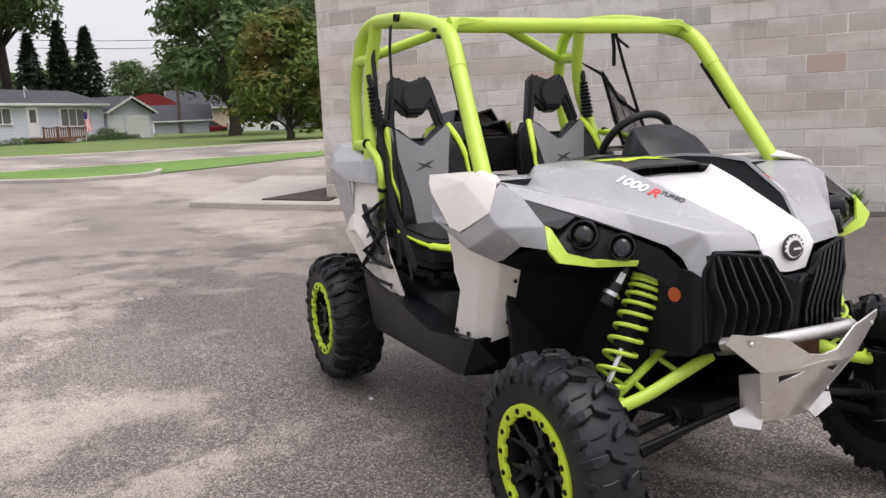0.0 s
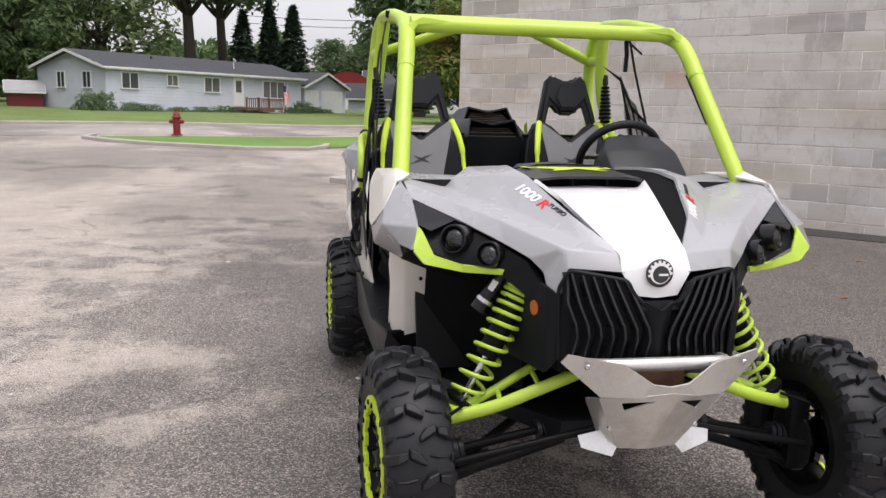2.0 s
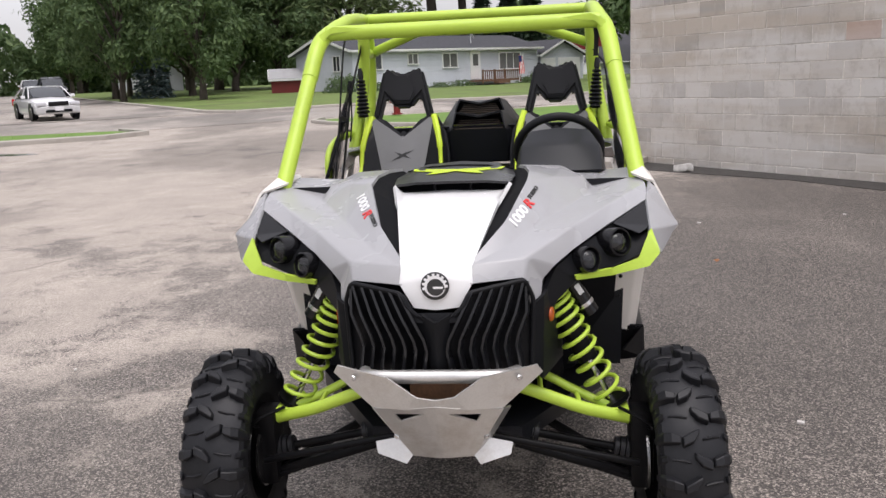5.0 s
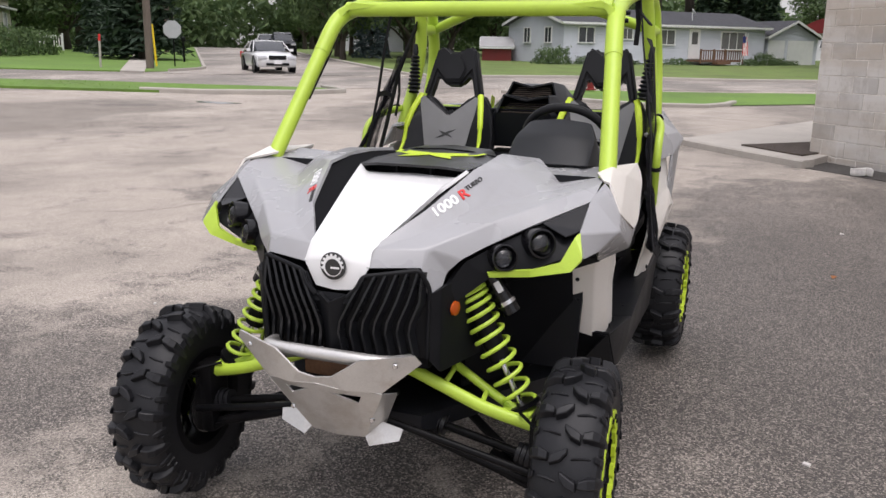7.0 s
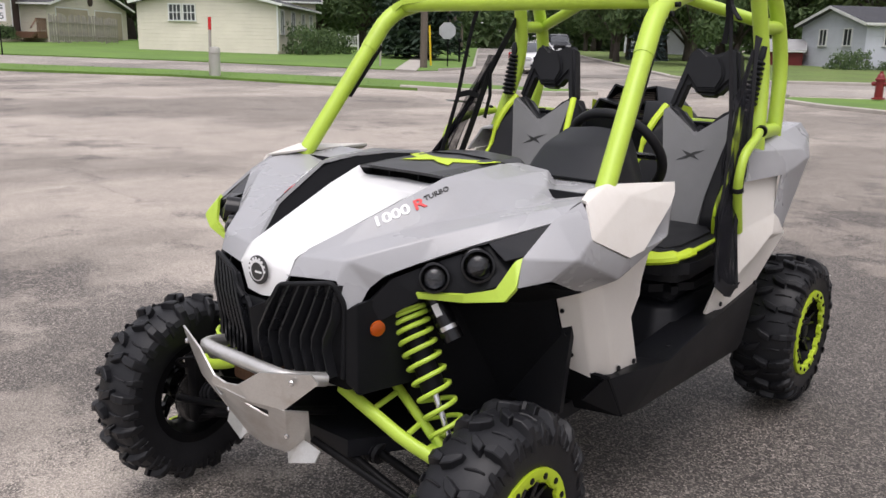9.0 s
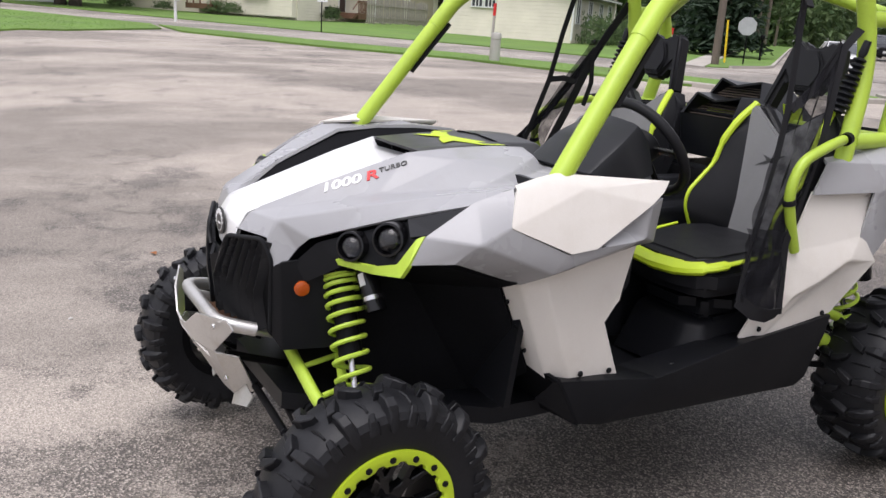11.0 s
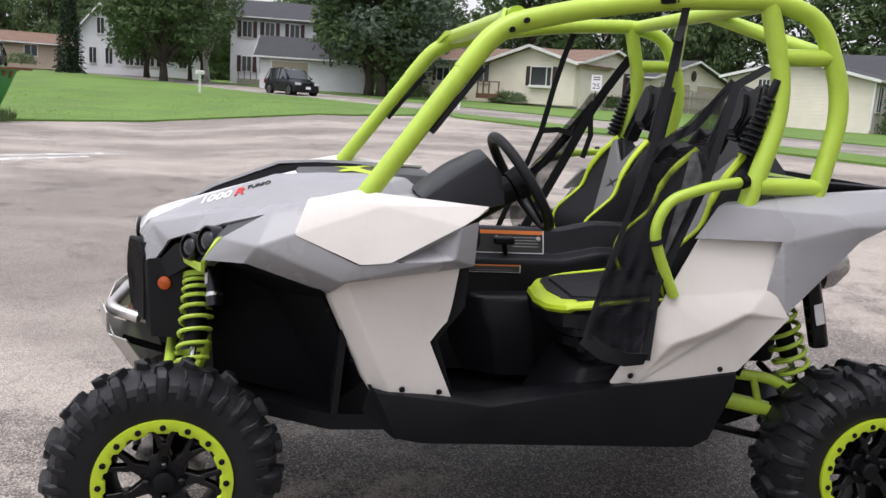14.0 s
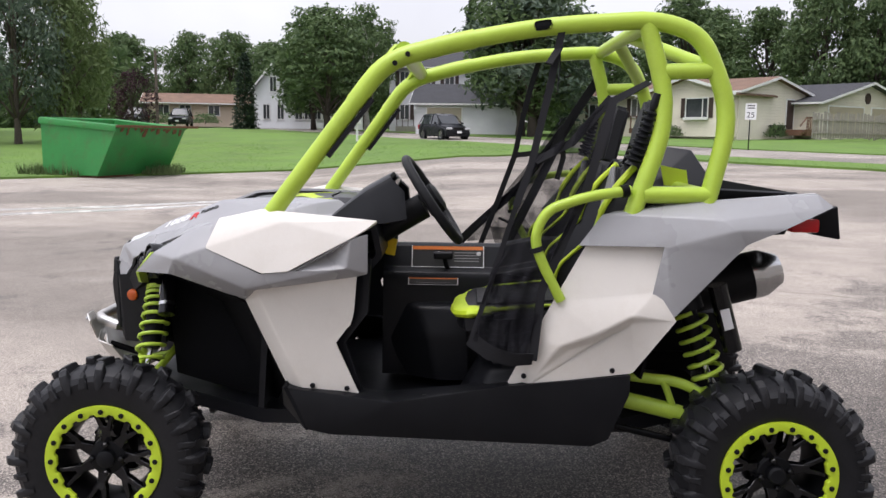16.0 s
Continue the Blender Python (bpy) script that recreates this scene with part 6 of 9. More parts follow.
for line, wd in (([(0.545, 0.365, 1.715), (0.575, 0.325, 1.52), (0.620, 0.272, 1.29), (0.645, 0.225, 1.16)], 0.023), ([(0.555, 0.64, 1.55), (0.592, 0.525, 1.49), (0.630, 0.445, 1.21), (0.662, 0.31, 0.895), (0.697, 0.285, 0.68)], 0.028),
                 ([(0.697, 0.088, 0.748), (0.712, 0.15, 0.705), (0.708, 0.22, 0.685), (0.698, 0.285, 0.685)], 0.045), ([(0.645, 0.225, 1.16), (0.662, 0.16, 0.95), (0.696, 0.092, 0.745)], 0.016), ([(0.62, 0.285, 1.30), (0.60, 0.40, 1.36), (0.585, 0.52, 1.50)], 0.026)):
    part("net_strap", strap(line, wd, (0, 1, 0.3)), M_STRAP, net)
R1, R2 = [(-0.600, 0.300, 1.285), (-0.612, 0.225, 1.08), (-0.625, 0.150, 0.88)], [(-0.600, 0.455, 1.275), (-0.612, 0.365, 1.08), (-0.625, 0.270, 0.88)]
net = part("side_net", hung_net(R1, R2, 1.0, 0.004), M_NET_THIN, utv, "black mesh side net stretched at the passenger door", smooth=80)
part("net_layer", hung_net([(-0.672, 0.490, 0.94), (-0.676, 0.500, 0.80), (-0.672, 0.540, 0.68)], [(-0.676, 0.190, 0.95), (-0.680, 0.230, 0.82), (-0.676, 0.180, 0.72)], 1.5, 0.008), M_NET, net, smooth=80)
part("net_fold", hung_net([(-0.585, 0.560, 1.46), (-0.612, 0.450, 1.25), (-0.650, 0.330, 1.02), (-0.672, 0.420, 0.90)], [(-0.592, 0.500, 1.46), (-0.622, 0.360, 1.25), (-0.660, 0.180, 1.02), (-0.676, 0.080, 0.88)], 2.5, 0.012), M_NET, net, smooth=80)
for line, wd in (([(-0.556, 0.388, 1.700), (-0.575, 0.360, 1.600), (-0.585, 0.330, 1.475), (-0.600, 0.294, 1.285), (-0.614, 0.215, 1.06), (-0.630, 0.130, 0.83), (-0.640, 0.06, 0.68)], 0.024), ([(-0.552, 0.645, 1.615), (-0.575, 0.560, 1.48), (-0.592, 0.505, 1.38), (-0.605, 0.400, 1.15), (-0.622, 0.290, 0.92), (-0.640, 0.190, 0.72)], 0.040),
                 ([(-0.600, 0.295, 1.288), (-0.602, 0.370, 1.296), (-0.600, 0.455, 1.276)], 0.024), ([(-0.590, 0.520, 1.42), (-0.640, 0.330, 1.15), (-0.674, 0.120, 0.95), (-0.676, -0.080, 0.750)], 0.038), ([(-0.585, 0.500, 1.400), (-0.592, 0.515, 1.28), (-0.600, 0.490, 1.18)], 0.024)):
    part("net_strap", strap(line, wd, (0, 1, 0.3)), M_STRAP, net)
for a, b in (((0.230, 0.990), (0.500, 0.900)), ((0.500, 0.900), (0.250, 0.845)), ((0.250, 0.845), (0.515, 0.745)), ((0.515, 0.745), (0.180, 0.715)), ((0.490, 0.950), (0.270, 0.760)), ((0.250, 0.860), (0.560, 0.665)), ((0.560, 0.665), (0.200, 0.640))):
    part("net_lacing", tube([(-0.682, a[0], a[1]), (-0.692, (a[0] + b[0]) / 2, (a[1] + b[1]) / 2 - 0.01), (-0.682, b[0], b[1])], 0.012, 0.06, 8, flat=0.5), M_STRAP, net)
part("loose_strap", strap([(0.535, 0.36, 1.70), (0.545, 0.36, 1.60), (0.54, 0.355, 1.52)], 0.02, (1, 0, 0)), M_STRAP, utv)
part("loose_strap", strap([(0.545, 0.36, 1.66), (0.57, 0.34, 1.63), (0.60, 0.32, 1.60)], 0.022, (0, 1, 0.2), 0.006), M_STRAP, utv)


# ---- houses ----
def siding(name, col, pitch=0.20):
    """Painted lap siding: boards overlap, with a fine shadow line under each."""
    m, nt, b, co = base_nodes(name)
    sep = nt.nodes.new("ShaderNodeSeparateXYZ")
    nt.links.new(co, sep.inputs[0])
    saw = nt.nodes.new("ShaderNodeMath")
    saw.operation = 'FRACT'
    div = nt.nodes.new("ShaderNodeMath")
    div.operation = 'DIVIDE'
    div.inputs[1].default_value = pitch
    nt.links.new(sep.outputs["Z"], div.inputs[0])
    nt.links.new(div.outputs[0], saw.inputs[0])
    c = ramp_mix(nt, spread(nt, noise_of(nt, co, 0.6, 6.0), 0.3, 0.7), shade(col, 0.9), shade(col, 1.06))
    nt.links.new(c, b.inputs["Base Color"])
    b.inputs["Roughness"].default_value = 0.55
    bp = nt.nodes.new("ShaderNodeBump")
    bp.invert = True
    bp.inputs["Strength"].default_value, bp.inputs["Distance"].default_value = 1.0, 0.07
    nt.links.new(saw.outputs[0], bp.inputs["Height"])
    nt.links.new(bp.outputs["Normal"], b.inputs["Normal"])
    return m


M_SIDE_BLUE = siding("pale_blue_siding", (0.51, 0.535, 0.57))
M_SIDE_CREAM = siding("cream_siding", (0.66, 0.625, 0.50))
M_SIDE_WHITE = siding("white_siding", (0.68, 0.69, 0.70))
M_SIDE_TAN = siding("tan_siding", (0.45, 0.36, 0.27))
M_SHINGLE = surface("grey_shingles", (0.052, 0.053, 0.060), 0.9, var=0.22, big=1.2, fine=14, bump=0.8, dist=0.02)
M_SHINGLE_BROWN = surface("brown_shingles", (0.19, 0.12, 0.085), 0.9, var=0.2, big=1.2, fine=14, bump=0.8, dist=0.02)
M_RED_ROOF = surface("red_metal_roof", (0.22, 0.018, 0.02), 0.5, var=0.12, big=0.8, fine=20, bump=0.2, dist=0.01)
M_TRIM = surface("white_trim", (0.75, 0.75, 0.74), 0.5, var=0.05, big=2, fine=40, bump=0.1)
M_SHUTTER = surface("dark_shutter", (0.05, 0.03, 0.025), 0.6, var=0.1, big=3, fine=30, bump=0.2)
M_WOOD = surface("stained_deck_wood", (0.16, 0.085, 0.052), 0.7, var=0.25, big=4, fine=30, bump=0.4, dist=0.004)
M_WOOD_GREY = surface("weathered_fence_wood", (0.33, 0.30, 0.27), 0.85, var=0.2, big=3, fine=30, bump=0.4, dist=0.004)
M_DOOR_TAN = surface("tan_garage_door", (0.42, 0.36, 0.28), 0.6, var=0.06, big=1, fine=30, bump=0.2)
M_PANE = surface("dark_window_glass", (0.05, 0.055, 0.06), 0.08, var=0.2, big=1.5, fine=10, bump=0.02)
M_CURTAIN = surface("curtained_window_glass", (0.125, 0.125, 0.122), 0.12, var=0.15, big=3, fine=10, bump=0.02)


def add_window(house, x, z, w, h, m_face, pane=None, shutters=False, bars=1):
    """A framed window on a house's front: x, z is its lower left corner on the face."""
    f = 0.07
    bm = box(w + 2 * f, 0.08, f, (w / 2, -0.03, h + f / 2))
    for b2 in (box(w + 2 * f + 0.06, 0.12, f, (w / 2, -0.04, -f / 2)), box(f, 0.08, h, (-f / 2, -0.03, h / 2)), box(f, 0.08, h, (w + f / 2, -0.03, h / 2))):
        join(bm, b2)
    win = part("window", bm, M_TRIM, house, m=m_face @ Matrix.Translation((x, 0, z)), smooth=0)
    part("pane", box(w, 0.03, h, (w / 2, -0.006, h / 2)), pane or M_PANE, win, smooth=0)
    for k in range(bars):
        part("mullion", box(0.05, 0.04, h, (w * (k + 1) / (bars + 1), -0.03, h / 2)), M_TRIM, win, smooth=0)
    if shutters:
        for xs in (-0.28, w + 0.28):
            part("shutter", box(0.32, 0.05, h + 0.1, (xs, -0.03, h / 2)), M_SHUTTER, win, smooth=0)
    return win


def add_door(house, x, z, w, h, m_face, material, panels=0, name="door"):
    bm = box(w, 0.06, h, (w / 2, -0.02, h / 2))
    d = part(name, bm, material, house, m=m_face @ Matrix.Translation((x, 0, z)), smooth=0)
    fr = box(w + 0.2, 0.07, 0.1, (w / 2, -0.015, h + 0.05))
    join(fr, box(0.1, 0.07, h, (-0.05, -0.015, h / 2)))
    join(fr, box(0.1, 0.07, h, (w + 0.05, -0.015, h / 2)))
    part("frame", fr, M_TRIM, d, smooth=0)
    for k in range(panels):
        part("door_panel", box(w * 0.96, 0.03, h / panels * 0.86, (w / 2, -0.055, h / panels * (k + 0.5))), material, d, smooth=0)
    return d


def house(name, label, p, q, depth, wall_h, roof_h, wall_m, roof_m, ridge="along", over=0.45, category="house", sink=0.6, foundation=True):
    """A gabled house whose front runs from p to q (left to right as one faces it)."""
    p, q = Vector(p), Vector(q)
    ln = (Vector((q.x, q.y)) - Vector((p.x, p.y))).length
    a = math.atan2(q.y - p.y, q.x - p.x)
    base = pose(p.x, p.y, p.z, 0, 0, math.degrees(a))      # x along the front, y into the house
    h = thing(name, label, category, m=base)
    bm = bmesh.new()
    if ridge == "along":
        prof = [(0, -sink), (0, wall_h), (depth / 2, wall_h + roof_h), (depth, wall_h), (depth, -sink)]
        for x in (0, ln):
            bm.faces.new([bm.verts.new((x, y, z)) for y, z in prof])
    else:
        prof = [(0, -sink), (0, wall_h), (ln / 2, wall_h + roof_h), (ln, wall_h), (ln, -sink)]
        for y in (0, depth):
            bm.faces.new([bm.verts.new((x, y, z)) for x, z in prof])
    bm.verts.ensure_lookup_table()
    for k in range(5):
        bm.faces.new((bm.verts[k], bm.verts[(k + 1) % 5], bm.verts[5 + (k + 1) % 5], bm.verts[5 + k]))
    bmesh.ops.recalc_face_normals(bm, faces=bm.faces)
    part("wall", bm, wall_m, h, smooth=0)
    rf = bmesh.new()
    th = 0.16
    span, run = (depth, ln) if ridge == "along" else (ln, depth)
    slope = roof_h / (span / 2)
    e = over
    top = [(-e, wall_h - e * slope + 0.03), (span / 2, wall_h + roof_h + 0.03), (span + e, wall_h - e * slope + 0.03)]
    sect = top + [(y, z + th) for y, z in top[::-1]]
    rows = []
    for r in (-e, run + e):
        rows.append([rf.verts.new((r, s, z) if ridge == "along" else (s, r, z)) for s, z in sect])
    for k in range(6):
        rf.faces.new((rows[0][k], rows[0][(k + 1) % 6], rows[1][(k + 1) % 6], rows[1][k]))
    rf.faces.new(rows[0])
    rf.faces.new(rows[1][::-1])
    bmesh.ops.recalc_face_normals(rf, faces=rf.faces)
    part("roof", rf, roof_m, h, smooth=0)
    for s0, s1 in ((0, 1), (1, 2)):
        for r in (-e - 0.02, run + e + 0.02):
            (ya, za), (yb, zb) = top[s0], top[s1]
            pa, pb = ((r, ya, za + 0.06), (r, yb, zb + 0.06)) if ridge == "along" else ((ya, r, za + 0.06), (yb, r, zb + 0.06))
            part("fascia", strap([pa, pb], 0.16, (0, 0, 1), 0.03), M_TRIM, h, smooth=0)
    for s in (0, 2):
        y, z = top[s]
        pa, pb = ((-e, y, z + 0.08), (run + e, y, z + 0.08)) if ridge == "along" else ((y, -e, z + 0.08), (y, run + e, z + 0.08))
        part("gutter", strap([pa, pb], 0.12, (0, 0, 1), 0.07), M_TRIM, h, smooth=0)
    return h


FRONT = Matrix.Identity(4)

# pale blue ranch house with its attached garage
RANCH_AT, RANCH_DIR = Vector((-11.31, 49.78)), Vector((0.6697, 0.7427))


def by_ranch(along_front, before=0.0):
    """A place along the ranch house's front, so far before it."""
    p = RANCH_AT + RANCH_DIR * along_front + Vector((0.7427, -0.6697)) * before
    return p.x, p.y


ranch = house("ranch_house", "long pale blue ranch house with a grey shingle roof", (-11.31, 49.78, 0.98), (*by_ranch(17.42), 0.98), 6.6, 2.26, 0.95, M_SIDE_BLUE, M_SHINGLE, over=0.35)
for x, w, h, z, pn in ((1.14, 1.16, 0.90, 1.11, M_PANE), (4.57, 0.81, 0.63, 1.38, M_CURTAIN), (7.68, 1.31, 0.91, 1.07, M_CURTAIN)):
    add_window(ranch, x, z, w, h, FRONT, pn)
add_window(ranch, 13.24, 0.82, 2.2, 1.12, FRONT, M_CURTAIN, bars=2)
front_door = add_door(ranch, 10.37, 0.15, 0.80, 1.87, FRONT, M_TRIM)
part("pane", box(0.5, 0.03, 0.8, (0.40, -0.06, 1.35)), M_CURTAIN, front_door, smooth=0)
part("soffit", box(17.8, 0.3, 0.05, (8.7, -0.2, 2.18)), M_TRIM, ranch, smooth=0)
side_face = pose(0, 6.6, 0, 0, 0, -90)
for x in (2.05, 4.55):
    add_window(ranch, x, 1.1, 0.72, 0.90, side_face)
deck = part("deck", box(3.8, 1.5, 0.14, (11.95, -0.8, 0.02)), M_WOOD, ranch, "stained wooden porch with railings")
for k in range(19):
    part("baluster", box(0.05, 0.05, 0.66, (10.1 + k * 0.205, -1.5, 0.36)), M_WOOD, deck, smooth=0)
part("rail", box(3.85, 0.09, 0.07, (11.95, -1.5, 0.70)), M_WOOD, deck, smooth=0)
part("step", box(1.2, 0.5, 0.16, (11.7, -1.75, -0.12)), M_WOOD, deck, smooth=0)
for x in (10.05, 11.2, 12.2, 13.85):
    part("post", box(0.10, 0.10, 0.95, (x, -1.5, 0.32)), M_WOOD, deck, smooth=0)
dish = part("satellite_dish", spun([(0, 0.0), (0.03, 0.15), (0.08, 0.25), (0.095, 0.25), (0.02, 0.0)], 16, 'Z'), M_TRIM, ranch, "small satellite dish on the roof", m=pose(11.4, 1.0, 3.25, 60, 0, 60))
part("dish_arm", rod((11.4, 1.0, 2.6), (11.4, 1.05, 3.25), 0.03), M_TRIM, dish).matrix_parent_inverse = dish.matrix_basis.inverted()
part("vent_pipe", rod((5.2, 2.2, 2.8), (5.2, 2.2, 3.25), 0.07), M_SHINGLE, ranch)
garage = house("attached_garage", "pale blue gabled garage with two white doors", (*by_ranch(17.75), 0.62), (*by_ranch(22.9), 0.42), 6.0, 2.05, 1.05, M_SIDE_BLUE, M_SHINGLE, ridge="across", over=0.3, category="garage")
add_door(garage, 0.15, 0.0, 1.45, 1.75, FRONT, M_TRIM, 4, "garage_door")
add_door(garage, 2.15, 0.0, 2.45, 1.75, FRONT, M_TRIM, 4, "garage_door")
# flag at the porch
flag = thing("flag", "small striped red and white flag on a pole", "flag", m=pose(*by_ranch(13.5, 1.7), 0.75))
part("pole", rod((0, 0, 0), (0.35, 0, 2.1), 0.025), M_TRIM, flag)
for k in range(7):
    part("stripe", strap([(0.05 + 0.03 * k, -0.01, 1.95 - 0.02 * k), (0.02 + 0.05 * k + 0.05, 0.04, 1.2), (0.1 + 0.05 * k, -0.02, 0.62)], 0.055, (1, 0, 0), 0.01), M_RED_INK if k % 2 == 0 else M_WHITE_INK, flag)
part("canton", strap([(0.10, -0.03, 1.9), (0.14, 0.02, 1.45)], 0.2, (1, 0, 0), 0.012), surface("flag_blue", (0.02, 0.03, 0.15), 0.8, bump=0), flag)
# red-roofed barn and grey garage behind
barn = thing("barn", "low barn with a rounded dark red metal roof", "barn", m=pose(3.0, 91.5, 0.9))
part("wall", box(6.2, 7.0, 2.8, (3.0, 3.5, 1.4)), M_SIDE_WHITE, barn, smooth=0)
arch = bmesh.new()
prof = [(-0.3 + 6.6 * k / 16, 2.7 + 1.5 * math.sin(math.pi * k / 16)) for k in range(17)]
for y in (-0.3, 7.3):
    arch.faces.new([arch.verts.new((x, y, z)) for x, z in prof])
arch.verts.ensure_lookup_table()
for k in range(17):
    arch.faces.new((arch.verts[k], arch.verts[(k + 1) % 17], arch.verts[17 + (k + 1) % 17], arch.verts[17 + k]))
bmesh.ops.recalc_face_normals(arch, faces=arch.faces)
part("roof", arch, M_RED_ROOF, barn)
house("garage", "grey garage with a dark shingle roof behind the barn", (5.3, 80.6, 0.36), (10.2, 80.0, 0.36), 6.0, 1.75, 1.35, M_SIDE_BLUE, M_SHINGLE, category="garage")
house("garage", "small grey outbuilding with a dark roof", (8.5, 97.0, 0.7), (15.5, 96.0, 0.7), 6.0, 3.0, 1.8, M_SIDE_TAN, M_SHINGLE, category="garage")
shed = house("shed", "small red shed with a white roof", (-17.5, 52.3, 0.7), (-15.6, 52.9, 0.7), 2.4, 0.95, 0.6, surface("red_boards", (0.16, 0.02, 0.02), 0.7), surface("pale_roof_metal", (0.33, 0.33, 0.33), 0.6), over=0.15, category="shed")
# houses along the street
cream = house("house", "cream sided house end with two small six-pane windows", (-43.6, 24.0, 1.3), (-37.2, 28.95, 1.25), 11.5, 2.3, 0.95, M_SIDE_CREAM, M_SHINGLE, ridge="across", over=0.35)
cl = math.hypot(6.4, 4.95)
for x in (1.9, 2.72):
    w0 = add_window(cream, x, 1.38, 0.64, 0.84, FRONT, M_PANE, bars=2)
    part("mullion", box(0.64, 0.04, 0.05, (0.32, -0.03, 0.42)), M_TRIM, w0, smooth=0)
face_r = pose(cl, 0, 0, 0, 0, 90)
for x in (0.6, 3.6, 6.6, 9.2):
    add_window(cream, x, 0.75, 0.9, 1.3, face_r)
part("corner_board", box(0.1, 0.1, 2.5, (cl + 0.02, -0.02, 1.0)), M_TRIM, cream, smooth=0)
rail_w = thing("porch_railing", "white wooden porch railing beside the bushes", "railing", m=pose(-46.2, 42.1, 1.25, 0, 0, 47) @ Matrix.Scale(0.95, 4))
for z in (0.18, 0.92):
    part("rail", box(1.5, 0.07, 0.08, (0.75, 0, z)), M_TRIM, rail_w, smooth=0)
for k in range(9):
    part("baluster", box(0.07, 0.05, 0.80, (0.10 + 0.165 * k, 0, 0.52)), M_TRIM, rail_w, smooth=0)
for x in (0.0, 1.5):
    part("post", box(0.12, 0.12, 1.35, (x, 0, 0.42)), M_TRIM, rail_w, smooth=0)
# cream ranch house at the corner of the side street, its front across that street's direction
CORNER_X, CORNER_Y = -53.3, 18.3
FRONT_DIR = Vector((0.7915, 0.6112))


def by_cream(x, before=0.0):
    """A place along the cream ranch house's front, counted from its street corner to the other end, so far before it."""
    p = Vector((CORNER_X, CORNER_Y)) - FRONT_DIR * x + Vector((FRONT_DIR.y, -FRONT_DIR.x)) * before
    return p.x, p.y


cream2 = house("house", "cream ranch house with brown roof and dark shutters", (*by_cream(15.1), 1.6), (*by_cream(0), 1.6), 8.0, 2.72, 1.0, M_SIDE_CREAM, M_SHINGLE_BROWN, over=0.4)
add_window(cream2, 1.6, 1.15, 1.3, 0.95, FRONT, M_PANE, True)
add_window(cream2, 5.9, 1.15, 1.05, 1.3, FRONT, M_CURTAIN, True)
d2 = add_door(cream2, 8.15, 0.45, 0.85, 2.0, FRONT, M_TRIM)
part("pane", box(0.5, 0.03, 0.9, (0.42, -0.06, 1.35)), M_CURTAIN, d2, smooth=0)
# gabled front section with the large window
part("front_section", box(7.6, 0.5, 2.9, (11.2, -0.24, 1.2)), M_SIDE_CREAM, cream2, smooth=0)
gab = bmesh.new()
for y in (-0.49, 3.4):
    gab.faces.new([gab.verts.new(v) for v in ((7.4, y, 2.65), (15.0, y, 2.65), (11.2, y, 3.72))])
gab.verts.ensure_lookup_table()
for k in range(3):
    gab.faces.new((gab.verts[k], gab.verts[(k + 1) % 3], gab.verts[3 + (k + 1) % 3], gab.verts[3 + k]))
bmesh.ops.recalc_face_normals(gab, faces=gab.faces)
part("gable", gab, M_SIDE_CREAM, cream2, smooth=0)
for x0, x1 in ((6.95, 11.2), (15.45, 11.2)):
    part("gable_roof", shell([(x0, -0.9, 2.56), (x1, -0.9, 3.78), (x1, 3.9, 3.78), (x0, 3.9, 2.56)], [(0, 1, 2, 3)], 0.10, 0.0, 1, (0, 0, 0.5)), M_SHINGLE_BROWN, cream2, smooth=0)
    part("fascia", strap([(x0, -0.93, 2.58), (x1, -0.93, 3.80)], 0.2, (0, 0, 1), 0.03), M_TRIM, cream2, smooth=0)
bay_face = pose(0, -0.49, 0)
big = add_window(cream2, 11.25, 1.08, 1.75, 1.25, bay_face, M_PANE, True, bars=0)
part("mullion", box(0.06, 0.05, 1.25, (1.35, -0.03, 0.62)), M_TRIM, big, smooth=0)
part("window_box", box(1.95, 0.22, 0.16, (0.87, -0.1, -0.10)), M_TRIM, big, smooth=0)
d2_front = part("porch_steps", box(2.2, 1.4, 0.35, (8.2, -0.9, 0.12)), M_WOOD, cream2, "stained wooden porch with railings", smooth=0)
for x in (7.2, 7.75, 8.3, 9.2):
    part("post", box(0.08, 0.08, 1.0, (x, -1.55, 0.65)), M_WOOD, d2_front, smooth=0)
part("rail", box(2.1, 0.08, 0.08, (8.2, -1.55, 1.15)), M_WOOD, d2_front, smooth=0)
cream_end = pose(15.1, 0, 0, 0, 0, 90)
add_door(cream2, 5.55, 0.35, 0.85, 2.0, cream_end, M_SHUTTER)
part("lamp", box(0.22, 0.16, 0.2, (7.3, -0.08, 2.1), 0.03), M_SHUTTER, cream2, "small dark wall lamp", m=cream_end)
stp = thing("wooden_steps", "reddish wooden side steps with railings", "steps", m=pose(*(Vector((CORNER_X, CORNER_Y)) + SIDE_DIR * 5.3 + FRONT_DIR * 0.1), 1.5, 0, 0, math.degrees(math.atan2(SIDE_DIR.y, SIDE_DIR.x))))
part("platform", box(2.6, 1.6, 0.42, (1.35, -0.85, 0.2)), M_WOOD, stp, smooth=0)
for k in range(3):
    part("tread", box(0.28, 1.5, 0.14, (-0.08 - k * 0.24, -0.85, 0.33 - k * 0.13)), M_WOOD, stp, smooth=0)
for k in range(13):
    part("baluster", box(0.07, 0.05, 0.85, (0.1 + k * 0.2, -1.62, 0.8)), M_WOOD, stp, smooth=0)
part("rail", box(2.7, 0.09, 0.09, (1.3, -1.62, 1.25)), M_WOOD, stp, smooth=0)
part("stair_rail", rod((0.05, -1.62, 1.25), (-0.75, -1.62, 0.65), 0.05, seg=6), M_WOOD, stp)
